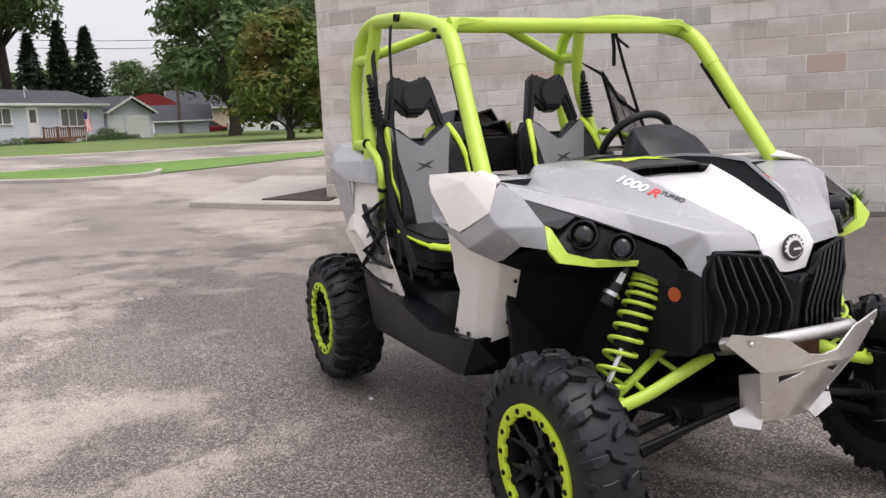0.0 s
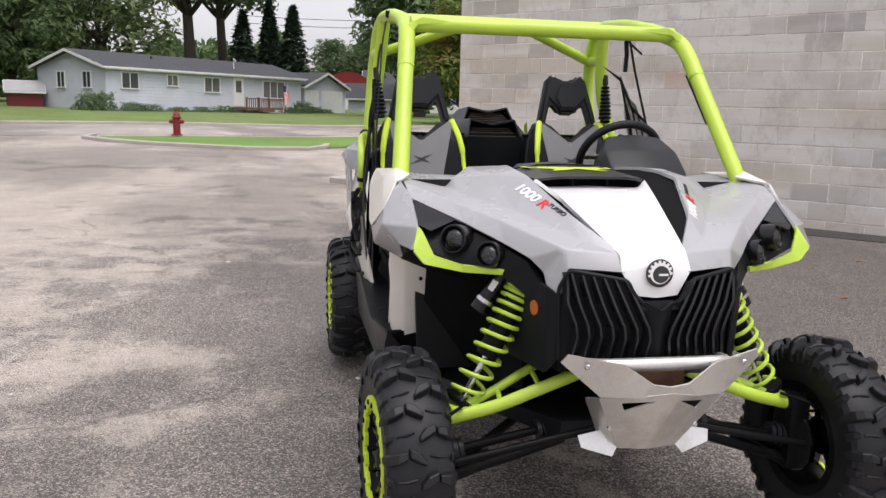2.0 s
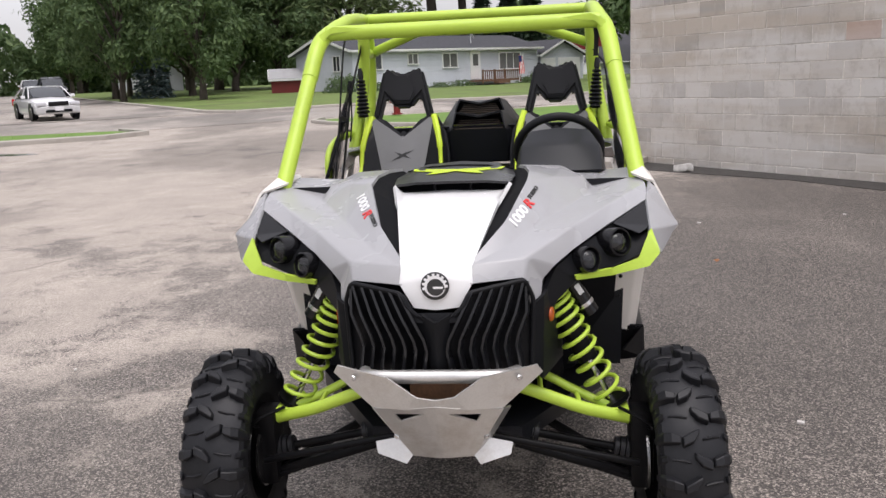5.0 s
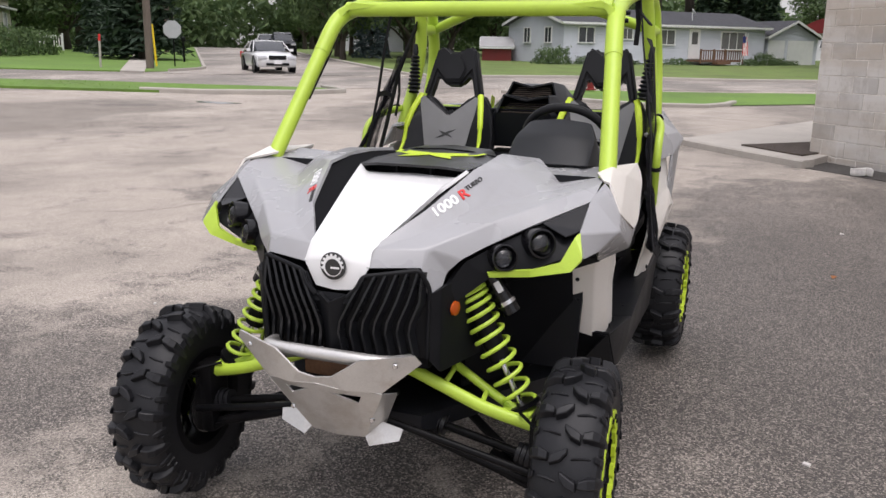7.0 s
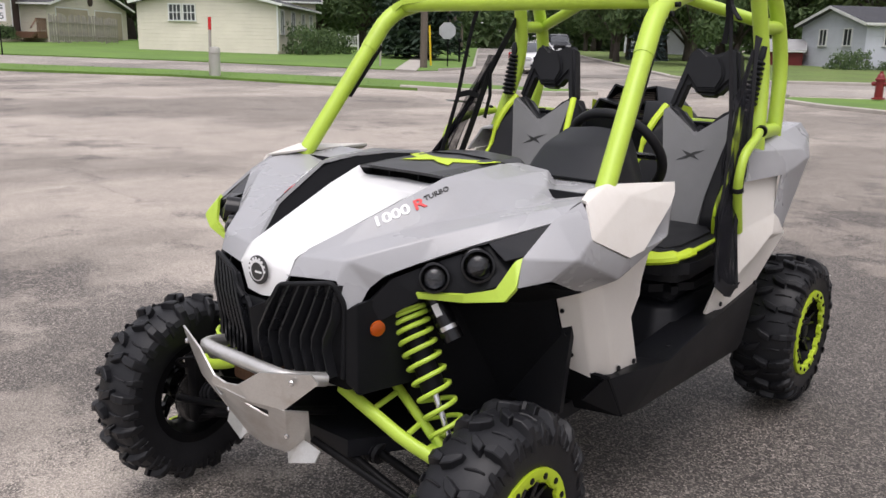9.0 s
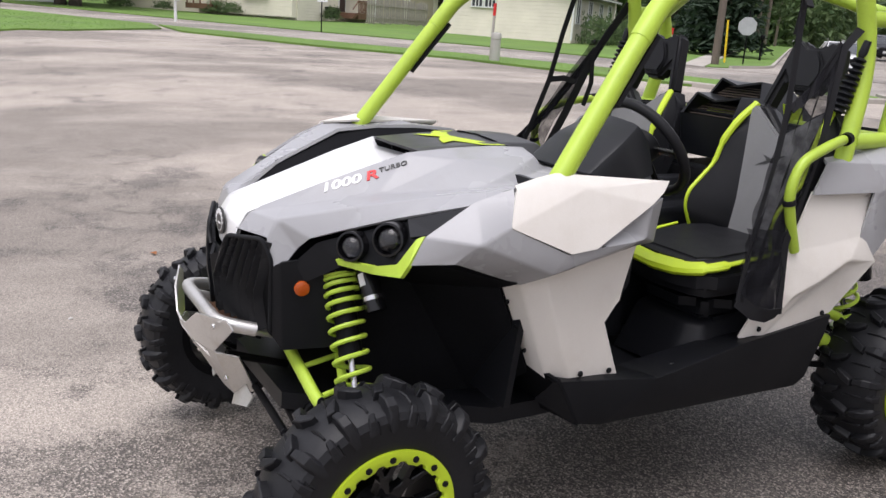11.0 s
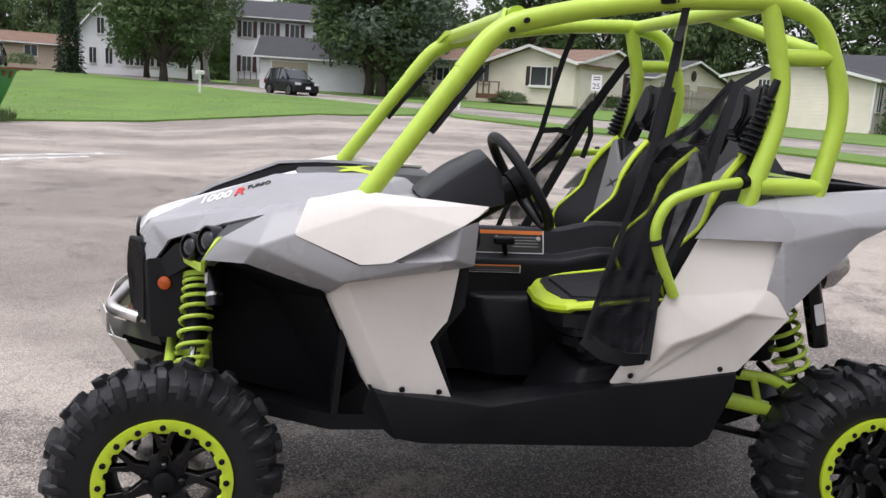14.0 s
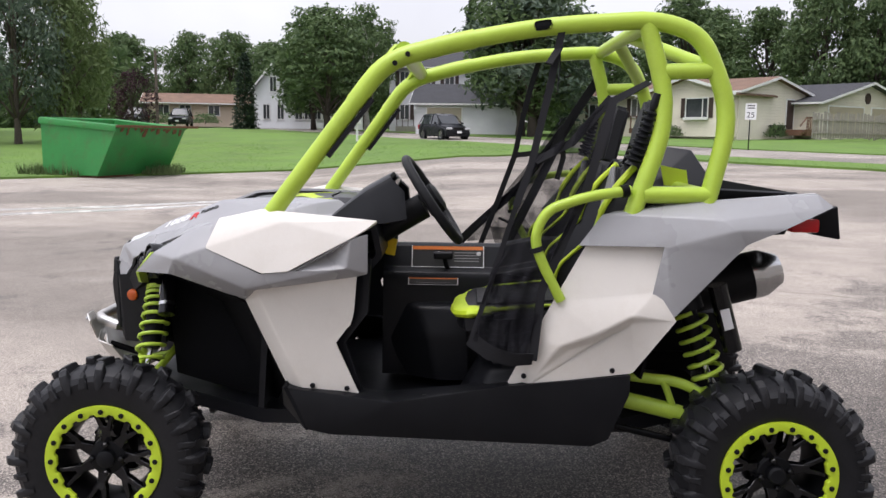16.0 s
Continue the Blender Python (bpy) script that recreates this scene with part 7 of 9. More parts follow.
bin_ = thing("storage_bin", "dark plastic bin beside the side steps", "bin", m=pose(*(Vector((CORNER_X, CORNER_Y)) + SIDE_DIR * 3.6 + FRONT_DIR * 0.6), 1.5, 0, 0, 38))
part("body", box(0.8, 0.7, 0.62, (0, 0, 0.3), 0.05), M_STEEL_BLACK, bin_)
part("lid", box(0.86, 0.76, 0.08, (0, 0, 0.65), 0.03), M_STEEL_BLACK, bin_)
# long garage and the fence before it
wing = house("garage", "cream double garage behind a grey picket fence", (-55.9, 24.6, 1.5), (-63.8, 34.9, 1.5), 8.0, 2.25, 1.5, M_SIDE_CREAM, M_SHINGLE, ridge="across", over=0.5, category="garage")
for x in (1.3, 7.2):
    add_door(wing, x, 0.0, 4.7, 2.05, FRONT, M_DOOR_TAN, 4, "garage_door")
part("gable_vent", spun([(0, 0.0), (0.0, 0.42), (0.05, 0.42), (0.05, 0.34), (0.02, 0.32), (0.02, 0.0)], 8, 'Z'), M_SHUTTER, wing, "dark octagonal vent under the gable", m=pose(6.5, -0.02, 2.75, 90, 0, 0) @ pose(0, 0, 0, 0, 0, 22.5))
fence = thing("picket_fence", "weathered grey wooden picket fence", "fence", m=pose(-48.8, 21.4, 1.32, 0, 0, math.degrees(math.atan2(SIDE_DIR.y, SIDE_DIR.x))))
rnd = random.Random(4)
pk = part("picket", box(0.21, 0.03, 1.6, (0, 0, 0.8), 0.006), M_WOOD_GREY, fence, smooth=0)
for k in range(1, 32):
    child(pk, "picket", fence, pose(k * 0.30, 0, rnd.uniform(-0.10, 0.08), 0, rnd.uniform(-4, 4), 0))
for z in (0.35, 1.15):
    part("rail", box(9.5, 0.05, 0.10, (4.65, -0.05, z)), M_WOOD_GREY, fence, smooth=0)
two = house("house", "white two-storey house with dark shutters", (-72.5, -6.6, 1.5), (-72.4, 0.6, 1.6), 7.5, 5.7, 1.5, M_SIDE_WHITE, M_SHINGLE)
for x in (1.0, 2.9, 5.0):
    for z in (1.1, 4.0):
        add_window(two, x, z, 0.75, 1.25, FRONT, M_PANE, True)
two_porch = part("porch_steps", box(2.2, 1.4, 0.5, (1.8, -0.8, 0.2)), M_CONCRETE, two, smooth=0)
for k in range(5):
    part("baluster", box(0.06, 0.06, 1.0, (0.8 + k * 0.5, -1.45, 0.9)), M_SHUTTER, two_porch, smooth=0)
tan_garage = house("garage", "white garage with a grey roof and a tan door", (-63.2, -3.7, 1.35), (-62.6, 4.6, 1.5), 7.0, 2.35, 1.5, M_SIDE_WHITE, M_SHINGLE, category="garage")
add_door(tan_garage, 0.9, 0.0, 2.7, 2.0, FRONT, M_DOOR_TAN, 4, "garage_door")
farm = house("farmhouse", "white gabled farmhouse with narrow windows", (-80.6, -20.8, 1.7), (-80.9, -17.0, 1.7), 8.0, 3.9, 2.3, M_SIDE_WHITE, M_SHINGLE, ridge="across")
for x, z in ((0.9, 0.9), (2.3, 0.9), (1.6, 3.6)):
    add_window(farm, x, z, 0.6, 1.4, FRONT)
farm_wing = house("house_wing", "white one-storey wing of the farmhouse", (-79.6, -17.0, 1.7), (-80.8, -10.0, 1.9), 6.0, 2.5, 1.4, M_SIDE_WHITE, M_SHINGLE)
for x in (0.5, 1.4, 2.3, 3.2, 5.2):
    add_window(farm_wing, x, 0.9, 0.65, 1.2, FRONT)
low = house("house", "low tan house with a rusty brown roof", (-92.2, -36.0, 2.4), (-95.0, -25.5, 2.4), 7.0, 2.1, 1.0, M_SIDE_TAN, M_SHINGLE_BROWN, over=0.7)
for x in (1.2, 3.6, 6.8):
    add_window(low, x, 0.7, 1.2, 1.1, FRONT)
edge_house = house("house", "cream house with brick steps at the street", (-52.0, 33.5, 1.6), (-47.0, 40.5, 1.5), 9.0, 2.9, 1.6, M_SIDE_CREAM, M_SHINGLE)
for x in (1.0, 3.4, 6.0):
    add_window(edge_house, x, 0.9, 1.0, 1.4, FRONT)
house("house", "white sided house half hidden by trees", (-41.5, 78.0, 1.6), (-36.0, 81.0, 1.6), 7.0, 2.6, 1.4, M_SIDE_WHITE, M_SHINGLE)
house("house", "pale house far behind the trees", (13.0, 82.0, 0.5), (22.0, 80.0, 0.5), 7.0, 2.4, 1.4, M_SIDE_WHITE, M_SHINGLE)

# ---- street furniture ----
M_RED_PAINT = surface("red_hydrant_paint", (0.20, 0.012, 0.014), 0.45, var=0.15, big=6, fine=80, bump=0.2)
M_ALU_SIGN = surface("bare_sign_back", (0.45, 0.46, 0.47), 0.5, metal=0.5, var=0.08, big=3, fine=40, bump=0.05)
M_POLE = surface("weathered_pole_wood", (0.13, 0.105, 0.085), 0.9, var=0.2, big=2, fine=30, bump=0.6, dist=0.01, stretch=(1, 1, 0.15))
hyd = thing("fire_hydrant", "dark red fire hydrant on the grass island", "hydrant", m=pose(-4.15, 23.1, ground_z(-4.15, 23.1) + 0.05))
hb = part("barrel", spun([(0, 0.17), (0.04, 0.17), (0.05, 0.11), (0.50, 0.105), (0.52, 0.14), (0.56, 0.14), (0.58, 0.11), (0.66, 0.09), (0.70, 0.05), (0.76, 0.045), (0.76, 0)], 18, 'Z'), M_RED_PAINT, hyd)
for a in (0, 90, 180):
    part("cap", spun([(0.08, 0.065), (0.19, 0.065), (0.20, 0.05), (0.22, 0.03), (0.22, 0)], 10), M_RED_PAINT, hyd, m=pose(0, 0, 0.42, 0, 0, a))


def post_thing(name, label, x, y, h, r, material, cat, z=None, lean=0.0):
    p = thing(name, label, cat, m=pose(x, y, ground_z(x, y) if z is None else z, lean, 0, 0))
    part("post", rod((0, 0, -0.3), (0, 0, h), r, r * 0.85, seg=10), material, p)
    return p


stop = post_thing("stop_sign", "back of a stop sign on a steel post", -24.0, 28.3, 2.35, 0.035, M_STEEL_BLACK, "road sign", 0.55)
oct_pts = [(0.41 * math.cos(radians(22.5 + 45 * k)), 0.41 * math.sin(radians(22.5 + 45 * k))) for k in range(8)]
part("sign_plate", slab(oct_pts, 0.012, 0.003), M_ALU_SIGN, stop, m=pose(0, -0.05, 1.68, 90, 0, 38))
speed = post_thing("speed_sign", "white 25 speed limit sign on a post", -36.6, 13.45, 1.9, 0.03, M_STEEL_BLACK, "road sign", 1.0)
sm = face_frame((0.07, 0, 1.55), (0.33, 0.94, 0), (0, 0, 1))
pl = part("sign_plate", slab([(-0.25, -0.38), (0.25, -0.38), (0.25, 0.38), (-0.25, 0.38)], 0.012, 0.01), M_WHITE_INK, speed, m=sm)
words("25", 0.37, Matrix.Translation((0, -0.28, 0.013)), M_DARK_INK, pl, align='CENTER', name="digits")
for z in (0.16, 0.27):
    part("text_bar", box(0.32, 0.05, 0.004, (0, z, 0.014)), M_DARK_INK, pl, smooth=0)


def utility_pole(x, y, z, h, arms, label):
    p = thing("utility_pole", label, "utility pole", m=pose(x, y, z))
    part("pole", rod((0, 0, -0.5), (0, 0, h), 0.17, 0.12, seg=12), M_POLE, p)
    for k, (zz, w) in enumerate(arms):
        part("crossarm", box(w, 0.1, 0.12, (0, 0.1, zz)), M_POLE, p, m=pose(0, 0, 0, 0, 0, 35))
        for u in (-0.45, 0.0, 0.45):
            part("insulator", spun([(0, 0.05), (0.1, 0.06), (0.16, 0.03), (0.16, 0)], 8, 'Z'), M_GREY, p, m=pose(0, 0, 0, 0, 0, 35) @ Matrix.Translation((u * w, 0.1, zz + 0.06)))
    return p


utility_pole(-23.2, 25.7, 0.5, 9.0, ((8.3, 2.2),), "tall wooden utility pole at the street corner")
utility_pole(-40.5, 48.2, 1.0, 9.5, ((7.8, 2.2), (6.4, 1.4)), "wooden utility pole with crossarms along the side street")
utility_pole(-52.5, 63.5, 1.2, 9.5, ((7.2, 2.0),), "distant wooden utility pole with a crossarm")
utility_pole(-66.5, 82.0, 1.4, 9.5, ((7.2, 2.0),), "distant wooden utility pole with a crossarm")
utility_pole(-76.6, -29.1, 1.6, 7.2, (), "distant wooden utility pole in the field")
utility_pole(7.6, 80.0, 0.6, 7.6, (), "wooden pole behind the garage")
wires = thing("overhead_wires", "thin overhead wires strung between the poles", "cable")
for off in (-0.8, 0.0, 0.8):
    pts = [(-23.2, 25.7, 8.9), (-40.5, 48.2, 9.9), (-52.5, 63.5, 10.0), (-66.5, 82.0, 10.2)]
    line = []
    for a, b in zip(pts, pts[1:]):
        for k in range(8):
            u = k / 8
            line.append((a[0] + (b[0] - a[0]) * u + off * 0.8, a[1] + (b[1] - a[1]) * u + off * 0.55, a[2] + (b[2] - a[2]) * u - 0.9 * 4 * u * (1 - u) * 0.4))
    part("wire", tube(line, 0.016, seg=5), M_STEEL_BLACK, wires)
for z in (11.0, 10.2):
    part("wire", tube([(-6 + 3.0 * k, 95 - 0.6 * k, z - 0.02 * (k * (8 - k))) for k in range(9)], 0.03, seg=5), M_STEEL_BLACK, wires)


def marker_post(x, y, z, h, label):
    p = thing("marker_post", label, "marker post", m=pose(x, y, z, 0, 2, 0))
    part("post", rod((0, 0, -0.2), (0, 0, h * 0.8), 0.045, seg=10), M_CONCRETE, p)
    part("red_tip", rod((0, 0, h * 0.8), (0, 0, h), 0.05, seg=10), M_RED_INK, p, "red painted tip")
    return p


marker_post(-20.72, 12.95, 0.38, 1.85, "grey utility marker post with a red tip")
marker_post(-24.8, 24.6, 0.6, 1.35, "white marker post with a red tip")
ped = thing("utility_pedestal", "grey cylindrical cable pedestal on the grass strip", "pedestal", m=pose(-20.38, 12.9, 0.36))
part("body", spun([(0, 0.15), (0.78, 0.15), (0.80, 0.165), (0.92, 0.165), (0.98, 0.13), (1.0, 0.0)], 16, 'Z'), surface("grey_green_plastic", (0.42, 0.41, 0.37), 0.6), ped)
for x, y, z, lab in ((-46.3, -6.2, 0.8, "white mailbox on a post by the road"), (-41.0, 7.6, 0.8, "white mailbox on a post by the road"), (-27.6, 33.6, 0.7, "dark mailbox on a post")):
    mb = thing("mailbox", lab, "mailbox", m=pose(x, y, z, 0, 0, 40))
    part("post", box(0.1, 0.1, 1.1, (0, 0, 0.5)), M_TRIM if "white" in lab else M_STEEL_BLACK, mb, smooth=0)
    part("box", box(0.22, 0.5, 0.24, (0, 0, 1.15), 0.05), M_TRIM if "white" in lab else M_STEEL_BLACK, mb)
post_thing("pole_guard", "yellow guy-wire guard by the pole", -24.6, 27.8, 1.9, 0.05, M_YELLOW, "pole guard", 0.55, 4)
for p0, w0, l0, lab in (((-28.5, 24.2), 1.3, 7.0, "concrete footpath across the grass"),):
    patch("path", [(-21.15, 22.9), (-22.25, 22.85), (-38.6, 42.6), (-37.6, 43.2)], 0.075, M_CONCRETE, 3.0, lab, "path")

# ---- dumpster ----
M_DUMP = surface("green_dumpster_paint", (0.03, 0.24, 0.055), 0.5, var=0.15, big=1.2, fine=30, bump=0.2, dist=0.004, dirt=(0.10, 0.055, 0.03), dirt_amt=0.5, dirt_scale=2.2)
# x runs out of the sloped end, y along it
dump = thing("dumpster", "green sloped steel dumpster with rust along the rim", "dumpster", m=pose(-19.57, -10.0, ground_z(-19.6, -10.0) + 0.02, 0, 0, 68))
W_D, L_D = 2.75, 2.05
part("tub", shell([(0.0, 0, 0.04), (0.0, W_D, 0.04), (0.78, W_D, 1.38), (0.78, 0, 1.40), (-L_D, 0, 0.04), (-L_D, W_D, 0.04), (-L_D, W_D, 1.60), (-L_D, 0, 1.60)],
                  [(0, 1, 2, 3), (0, 3, 7, 4), (4, 7, 6, 5), (1, 5, 6, 2), (0, 4, 5, 1)], 0.03, 0.012, 1, (-0.7, 1.3, 0.9)), M_DUMP, dump, smooth=20)
rim = part("rim", tube([(0.78, 0, 1.40), (0.78, W_D, 1.38), (-L_D, W_D, 1.60), (-L_D, 0, 1.60), (0.78, 0, 1.40)], 0.055, seg=4, flat=0.8), M_DUMP, dump, smooth=20)
part("rust_rim", box(0.10, W_D + 0.5, 0.07, (0.83, W_D / 2 + 0.2, 1.41), 0.01), M_RUST, rim)
rust_rng = random.Random(3)
for k in range(11):
    y, l = 0.2 + 0.23 * k, rust_rng.uniform(0.06, 0.3)
    part("rust_streak", strap([(0.80, y, 1.38), (0.80 - l * 0.58, y + rust_rng.uniform(-0.1, 0.1), 1.38 - l)], rust_rng.uniform(0.06, 0.16), (0, 1, 0), 0.006), M_RUST, rim, smooth=0)
part("lip", box(L_D + 0.8, 0.06, 0.16, (-L_D / 2 + 0.38, -0.03, 1.45), 0.01, pose(0, 0, 0, 0, 4.0, 0)), M_DUMP, dump, smooth=20)
part("base", box(L_D - 0.1, W_D - 0.2, 0.06, (-L_D / 2, W_D / 2, 0.01)), M_RUST, dump, smooth=0)


# ---- cars ----
M_CAR_WHITE = surface("white_car_paint", (0.75, 0.75, 0.75), 0.2, var=0.02, bump=0, coat=0.8)
M_CAR_DARK = surface("dark_blue_car_paint", (0.006, 0.008, 0.014), 0.3, var=0.05, bump=0, coat=0.0, spec=0.2)
M_CAR_GREY = surface("dark_grey_car_paint", (0.014, 0.015, 0.019), 0.3, var=0.05, bump=0, coat=0.0, spec=0.22)
M_CAR_GLASS = surface("car_glass", (0.035, 0.04, 0.045), 0.06, var=0.05, bump=0, spec=0.7)
M_HEADLAMP = surface("headlamp", (0.6, 0.6, 0.62), 0.12, var=0.05, bump=0)


def car(label, m, length, width, height, paint, hood_h, shape, wheel_r=0.33):
    """A parked car, its nose at -y. shape: rows of (y, z) of the roof line as fractions of length and height."""
    c = thing("car", label, "car", m=m)
    hl, hw = length / 2, width / 2
    low, belt = 0.22, hood_h
    prof = [(-hl, low + 0.15), (-hl * 0.995, belt * 0.66), (-hl * 0.90, belt * 0.80), (shape[0][0] * length, belt), (shape[-1][0] * length, belt * 1.03), (hl * 0.97, belt * 1.0), (hl, low + 0.25), (hl * 0.97, low), (-hl * 0.96, low)]
    bm = bmesh.new()
    rows = []
    for x, k in ((-hw, 0.76), (-hw * 0.97, 0.91), (-hw * 0.80, 0.99), (0, 1.03), (hw * 0.80, 0.99), (hw * 0.97, 0.91), (hw, 0.76)):
        rows.append([bm.verts.new((x, y * (1.0 - 0.055 * (x / hw) ** 2), low + (z - low) * k)) for y, z in prof])
    for a, b in zip(rows, rows[1:]):
        for k in range(len(prof)):
            bm.faces.new((a[k], a[(k + 1) % len(prof)], b[(k + 1) % len(prof)], b[k]))
    bm.faces.new(rows[0])
    bm.faces.new(rows[-1][::-1])
    for v in bm.verts:
        v.co.x *= 1 - 0.112 * (abs(v.co.y) / hl) ** 4
    bmesh.ops.recalc_face_normals(bm, faces=bm.faces)
    bmesh.ops.bevel(bm, geom=[e for e in bm.edges if e.calc_face_angle(0) > 0.5], offset=0.05, segments=2, affect='EDGES')
    part("body", bm, paint, c)
    top = [(y * length, z * height) for y, z in shape]
    gl = bmesh.new()
    rows = []
    for x, k in ((-hw * 0.90, 0.0), (-hw * 0.70, 0.97), (0, 1.03), (hw * 0.70, 0.97), (hw * 0.90, 0.0)):
        rows.append([gl.verts.new((x, y, belt * 0.98 + (z - belt * 0.98) * k)) for y, z in top])
    for a, b in zip(rows, rows[1:]):
        for k in range(len(top) - 1):
            gl.faces.new((a[k], a[k + 1], b[k + 1], b[k]))
    bmesh.ops.recalc_face_normals(gl, faces=gl.faces)
    part("glass", gl, M_CAR_GLASS, c, smooth=25)
    rf = shell([(hw * 0.66 * sx, y, z + 0.012) for y, z in top[1:-1] for sx in (-1, 1)], [(2 * i, 2 * i + 1, 2 * i + 3, 2 * i + 2) for i in range(len(top) - 3)], 0.03, 0.0, 1, (0, 0, 0.5))
    part("roof", rf, paint, c)
    for sx in BOTH:
        for i in range(len(top)):
            y, z = top[i]
            if 0 < i < len(top) - 1:
                by = top[0][0] if i == 1 else top[-1][0] if i == len(top) - 2 else y
                part("pillar", strap([(hw * 0.905 * sx, by, belt), (hw * 0.71 * sx, y, z)], 0.07, (0, 1, 0), 0.03), paint, c)
        part("headlamp", box(0.36, 0.14, 0.14, (hw * 0.70 * sx, -hl * 0.945, belt * 0.72), 0.05), M_HEADLAMP, c)
        part("tail_lamp", box(0.12, 0.10, 0.28, (hw * 0.86 * sx, hl * 0.975, belt * 0.82), 0.03), M_RED, c)
        part("mirror", box(0.16, 0.08, 0.12, (hw * 1.06 * sx, top[0][0] + 0.3, belt * 1.06), 0.03), paint, c)
        for yw in (-hl * 0.60, hl * 0.60):
            w = part("wheel", spun([(-0.1, wheel_r * 0.6), (-0.11, wheel_r * 0.92), (-0.07, wheel_r), (0.07, wheel_r), (0.11, wheel_r * 0.92), (0.10, wheel_r * 0.6)], 24), M_RUBBER, c, m=pose(hw * 0.86 * sx, yw, wheel_r, 0, 0, 0 if sx > 0 else 180))
            part("rim", spun([(0.07, wheel_r * 0.62), (0.105, wheel_r * 0.60), (0.09, wheel_r * 0.3), (0.10, 0.08), (0.10, 0)], 14), M_CHROME, w)
            part("arch", spun([(-0.02, wheel_r * 1.0), (-0.02, wheel_r * 1.16), (0.03, wheel_r * 1.16), (0.03, wheel_r * 1.0), (-0.02, wheel_r)], 24), M_BLACK, c, m=pose(hw * 0.965 * sx, yw, wheel_r * 1.02))
    part("grille", box(width * 0.42, 0.06, 0.16, (0, -hl * 0.985, belt * 0.72), 0.02), M_BLACK_SHINY, c)
    part("intake", box(width * 0.55, 0.05, 0.10, (0, -hl * 0.985, belt * 0.40), 0.02), M_BLACK, c)
    part("plate", box(0.31, 0.02, 0.15, (0, -hl * 1.005, belt * 0.5)), M_WHITE_INK, c, smooth=0)
    return c


SEDAN = ((-0.22, 0.67), (-0.06, 0.97), (0.06, 1.0), (0.20, 0.97), (0.40, 0.70))
WAGON = ((-0.24, 0.62), (-0.09, 0.93), (0.04, 1.0), (0.36, 0.97), (0.46, 0.64))
car("white sedan waiting at the street corner", pose(-18.9, 27.9, ground_z(-18.9, 27.9) + 0.02, 0, 0, 43), 4.6, 1.68, 1.27, M_CAR_WHITE, 0.83, SEDAN, wheel_r=0.30)
car("dark grey compact SUV on the far road", pose(-50.6, -1.2, ground_z(-50.6, -1.2) - 0.05, 0, 0, 118), 4.3, 1.8, 1.65, M_CAR_GREY, 1.0, WAGON)
car("white van parked beside the trees", pose(13.45, 73.5, 0.6, 0, 0, 80), 5.2, 1.95, 1.9, M_CAR_WHITE, 1.1, WAGON)
car("red pickup seen small behind the garage", pose(11.6, 88.0, 0.5, 0, 0, 80), 4.8, 1.85, 1.5, M_RED_PAINT, 0.95, SEDAN)
car("silver car parked far down the side street", pose(-33.0, 52.0, 1.0, 0, 0, 35), 4.7, 1.8, 1.6, M_CAR_GREY, 1.0, WAGON)
car("white car parked far down the side street", pose(-38.5, 58.5, 1.1, 0, 0, 35), 4.7, 1.8, 1.5, M_CAR_WHITE, 1.0, SEDAN)
car("grey SUV parked by the low house", pose(-78.5, -27.5, 1.75, 0, 0, 100), 4.7, 1.85, 1.75, M_CAR_GREY, 1.0, WAGON)
car("dark SUV parked by the low house", pose(-80.0, -32.5, 1.8, 0, 0, 100), 4.7, 1.85, 1.75, M_CAR_DARK, 1.0, WAGON)


# ---- trees and shrubs ----
def leaf_material(name, a, b, c=None):
    m = bpy.data.materials.new(name)
    m.use_nodes = True
    nt = m.node_tree
    nt.nodes.clear()
    out = nt.nodes.new("ShaderNodeOutputMaterial")
    geo = nt.nodes.new("ShaderNodeNewGeometry")
    tc = nt.nodes.new("ShaderNodeTexCoord")
    col = ramp_mix(nt, geo.outputs["Random Per Island"], a, b)
    if c:
        mx = nt.nodes.new("ShaderNodeMix")
        mx.data_type = 'RGBA'
        mx.inputs[7].default_value = (*c, 1)
        nt.links.new(col, mx.inputs[6])
        nt.links.new(spread(nt, noise_of(nt, tc.outputs["Object"], 0.5, 3.0), 0.5, 0.7, 0.0, 0.8), mx.inputs[0])
        col = mx.outputs[2]
    d, t = nt.nodes.new("ShaderNodeBsdfPrincipled"), nt.nodes.new("ShaderNodeBsdfTranslucent")
    d.inputs["Roughness"].default_value = 0.6
    d.inputs["Specular IOR Level"].default_value = 0.3
    nt.links.new(col, d.inputs["Base Color"])
    nt.links.new(col, t.inputs["Color"])
    ms = nt.nodes.new("ShaderNodeMixShader")
    ms.inputs[0].default_value = 0.28
    nt.links.new(d.outputs[0], ms.inputs[1])
    nt.links.new(t.outputs[0], ms.inputs[2])
    nt.links.new(ms.outputs[0], out.inputs["Surface"])
    return m


M_BARK = surface("tree_bark", (0.075, 0.06, 0.05), 0.95, var=0.3, big=2, fine=14, bump=0.9, dist=0.03, stretch=(1, 1, 0.3))
M_BIRCH = surface("pale_bark", (0.45, 0.43, 0.40), 0.9, var=0.3, big=3, fine=14, bump=0.4, dist=0.01)
# broad and blue-green leaves: distance haze mixed in as a paler, bluer tint
M_LEAF = leaf_material("broad_leaves", (0.062, 0.108, 0.043), (0.135, 0.195, 0.075))
M_LEAF_BLUE = leaf_material("blue_green_leaves", (0.064, 0.097, 0.072), (0.128, 0.170, 0.115))
M_LEAF_TURN = leaf_material("turning_leaves", (0.065, 0.12, 0.02), (0.15, 0.20, 0.035), (0.20, 0.11, 0.03))
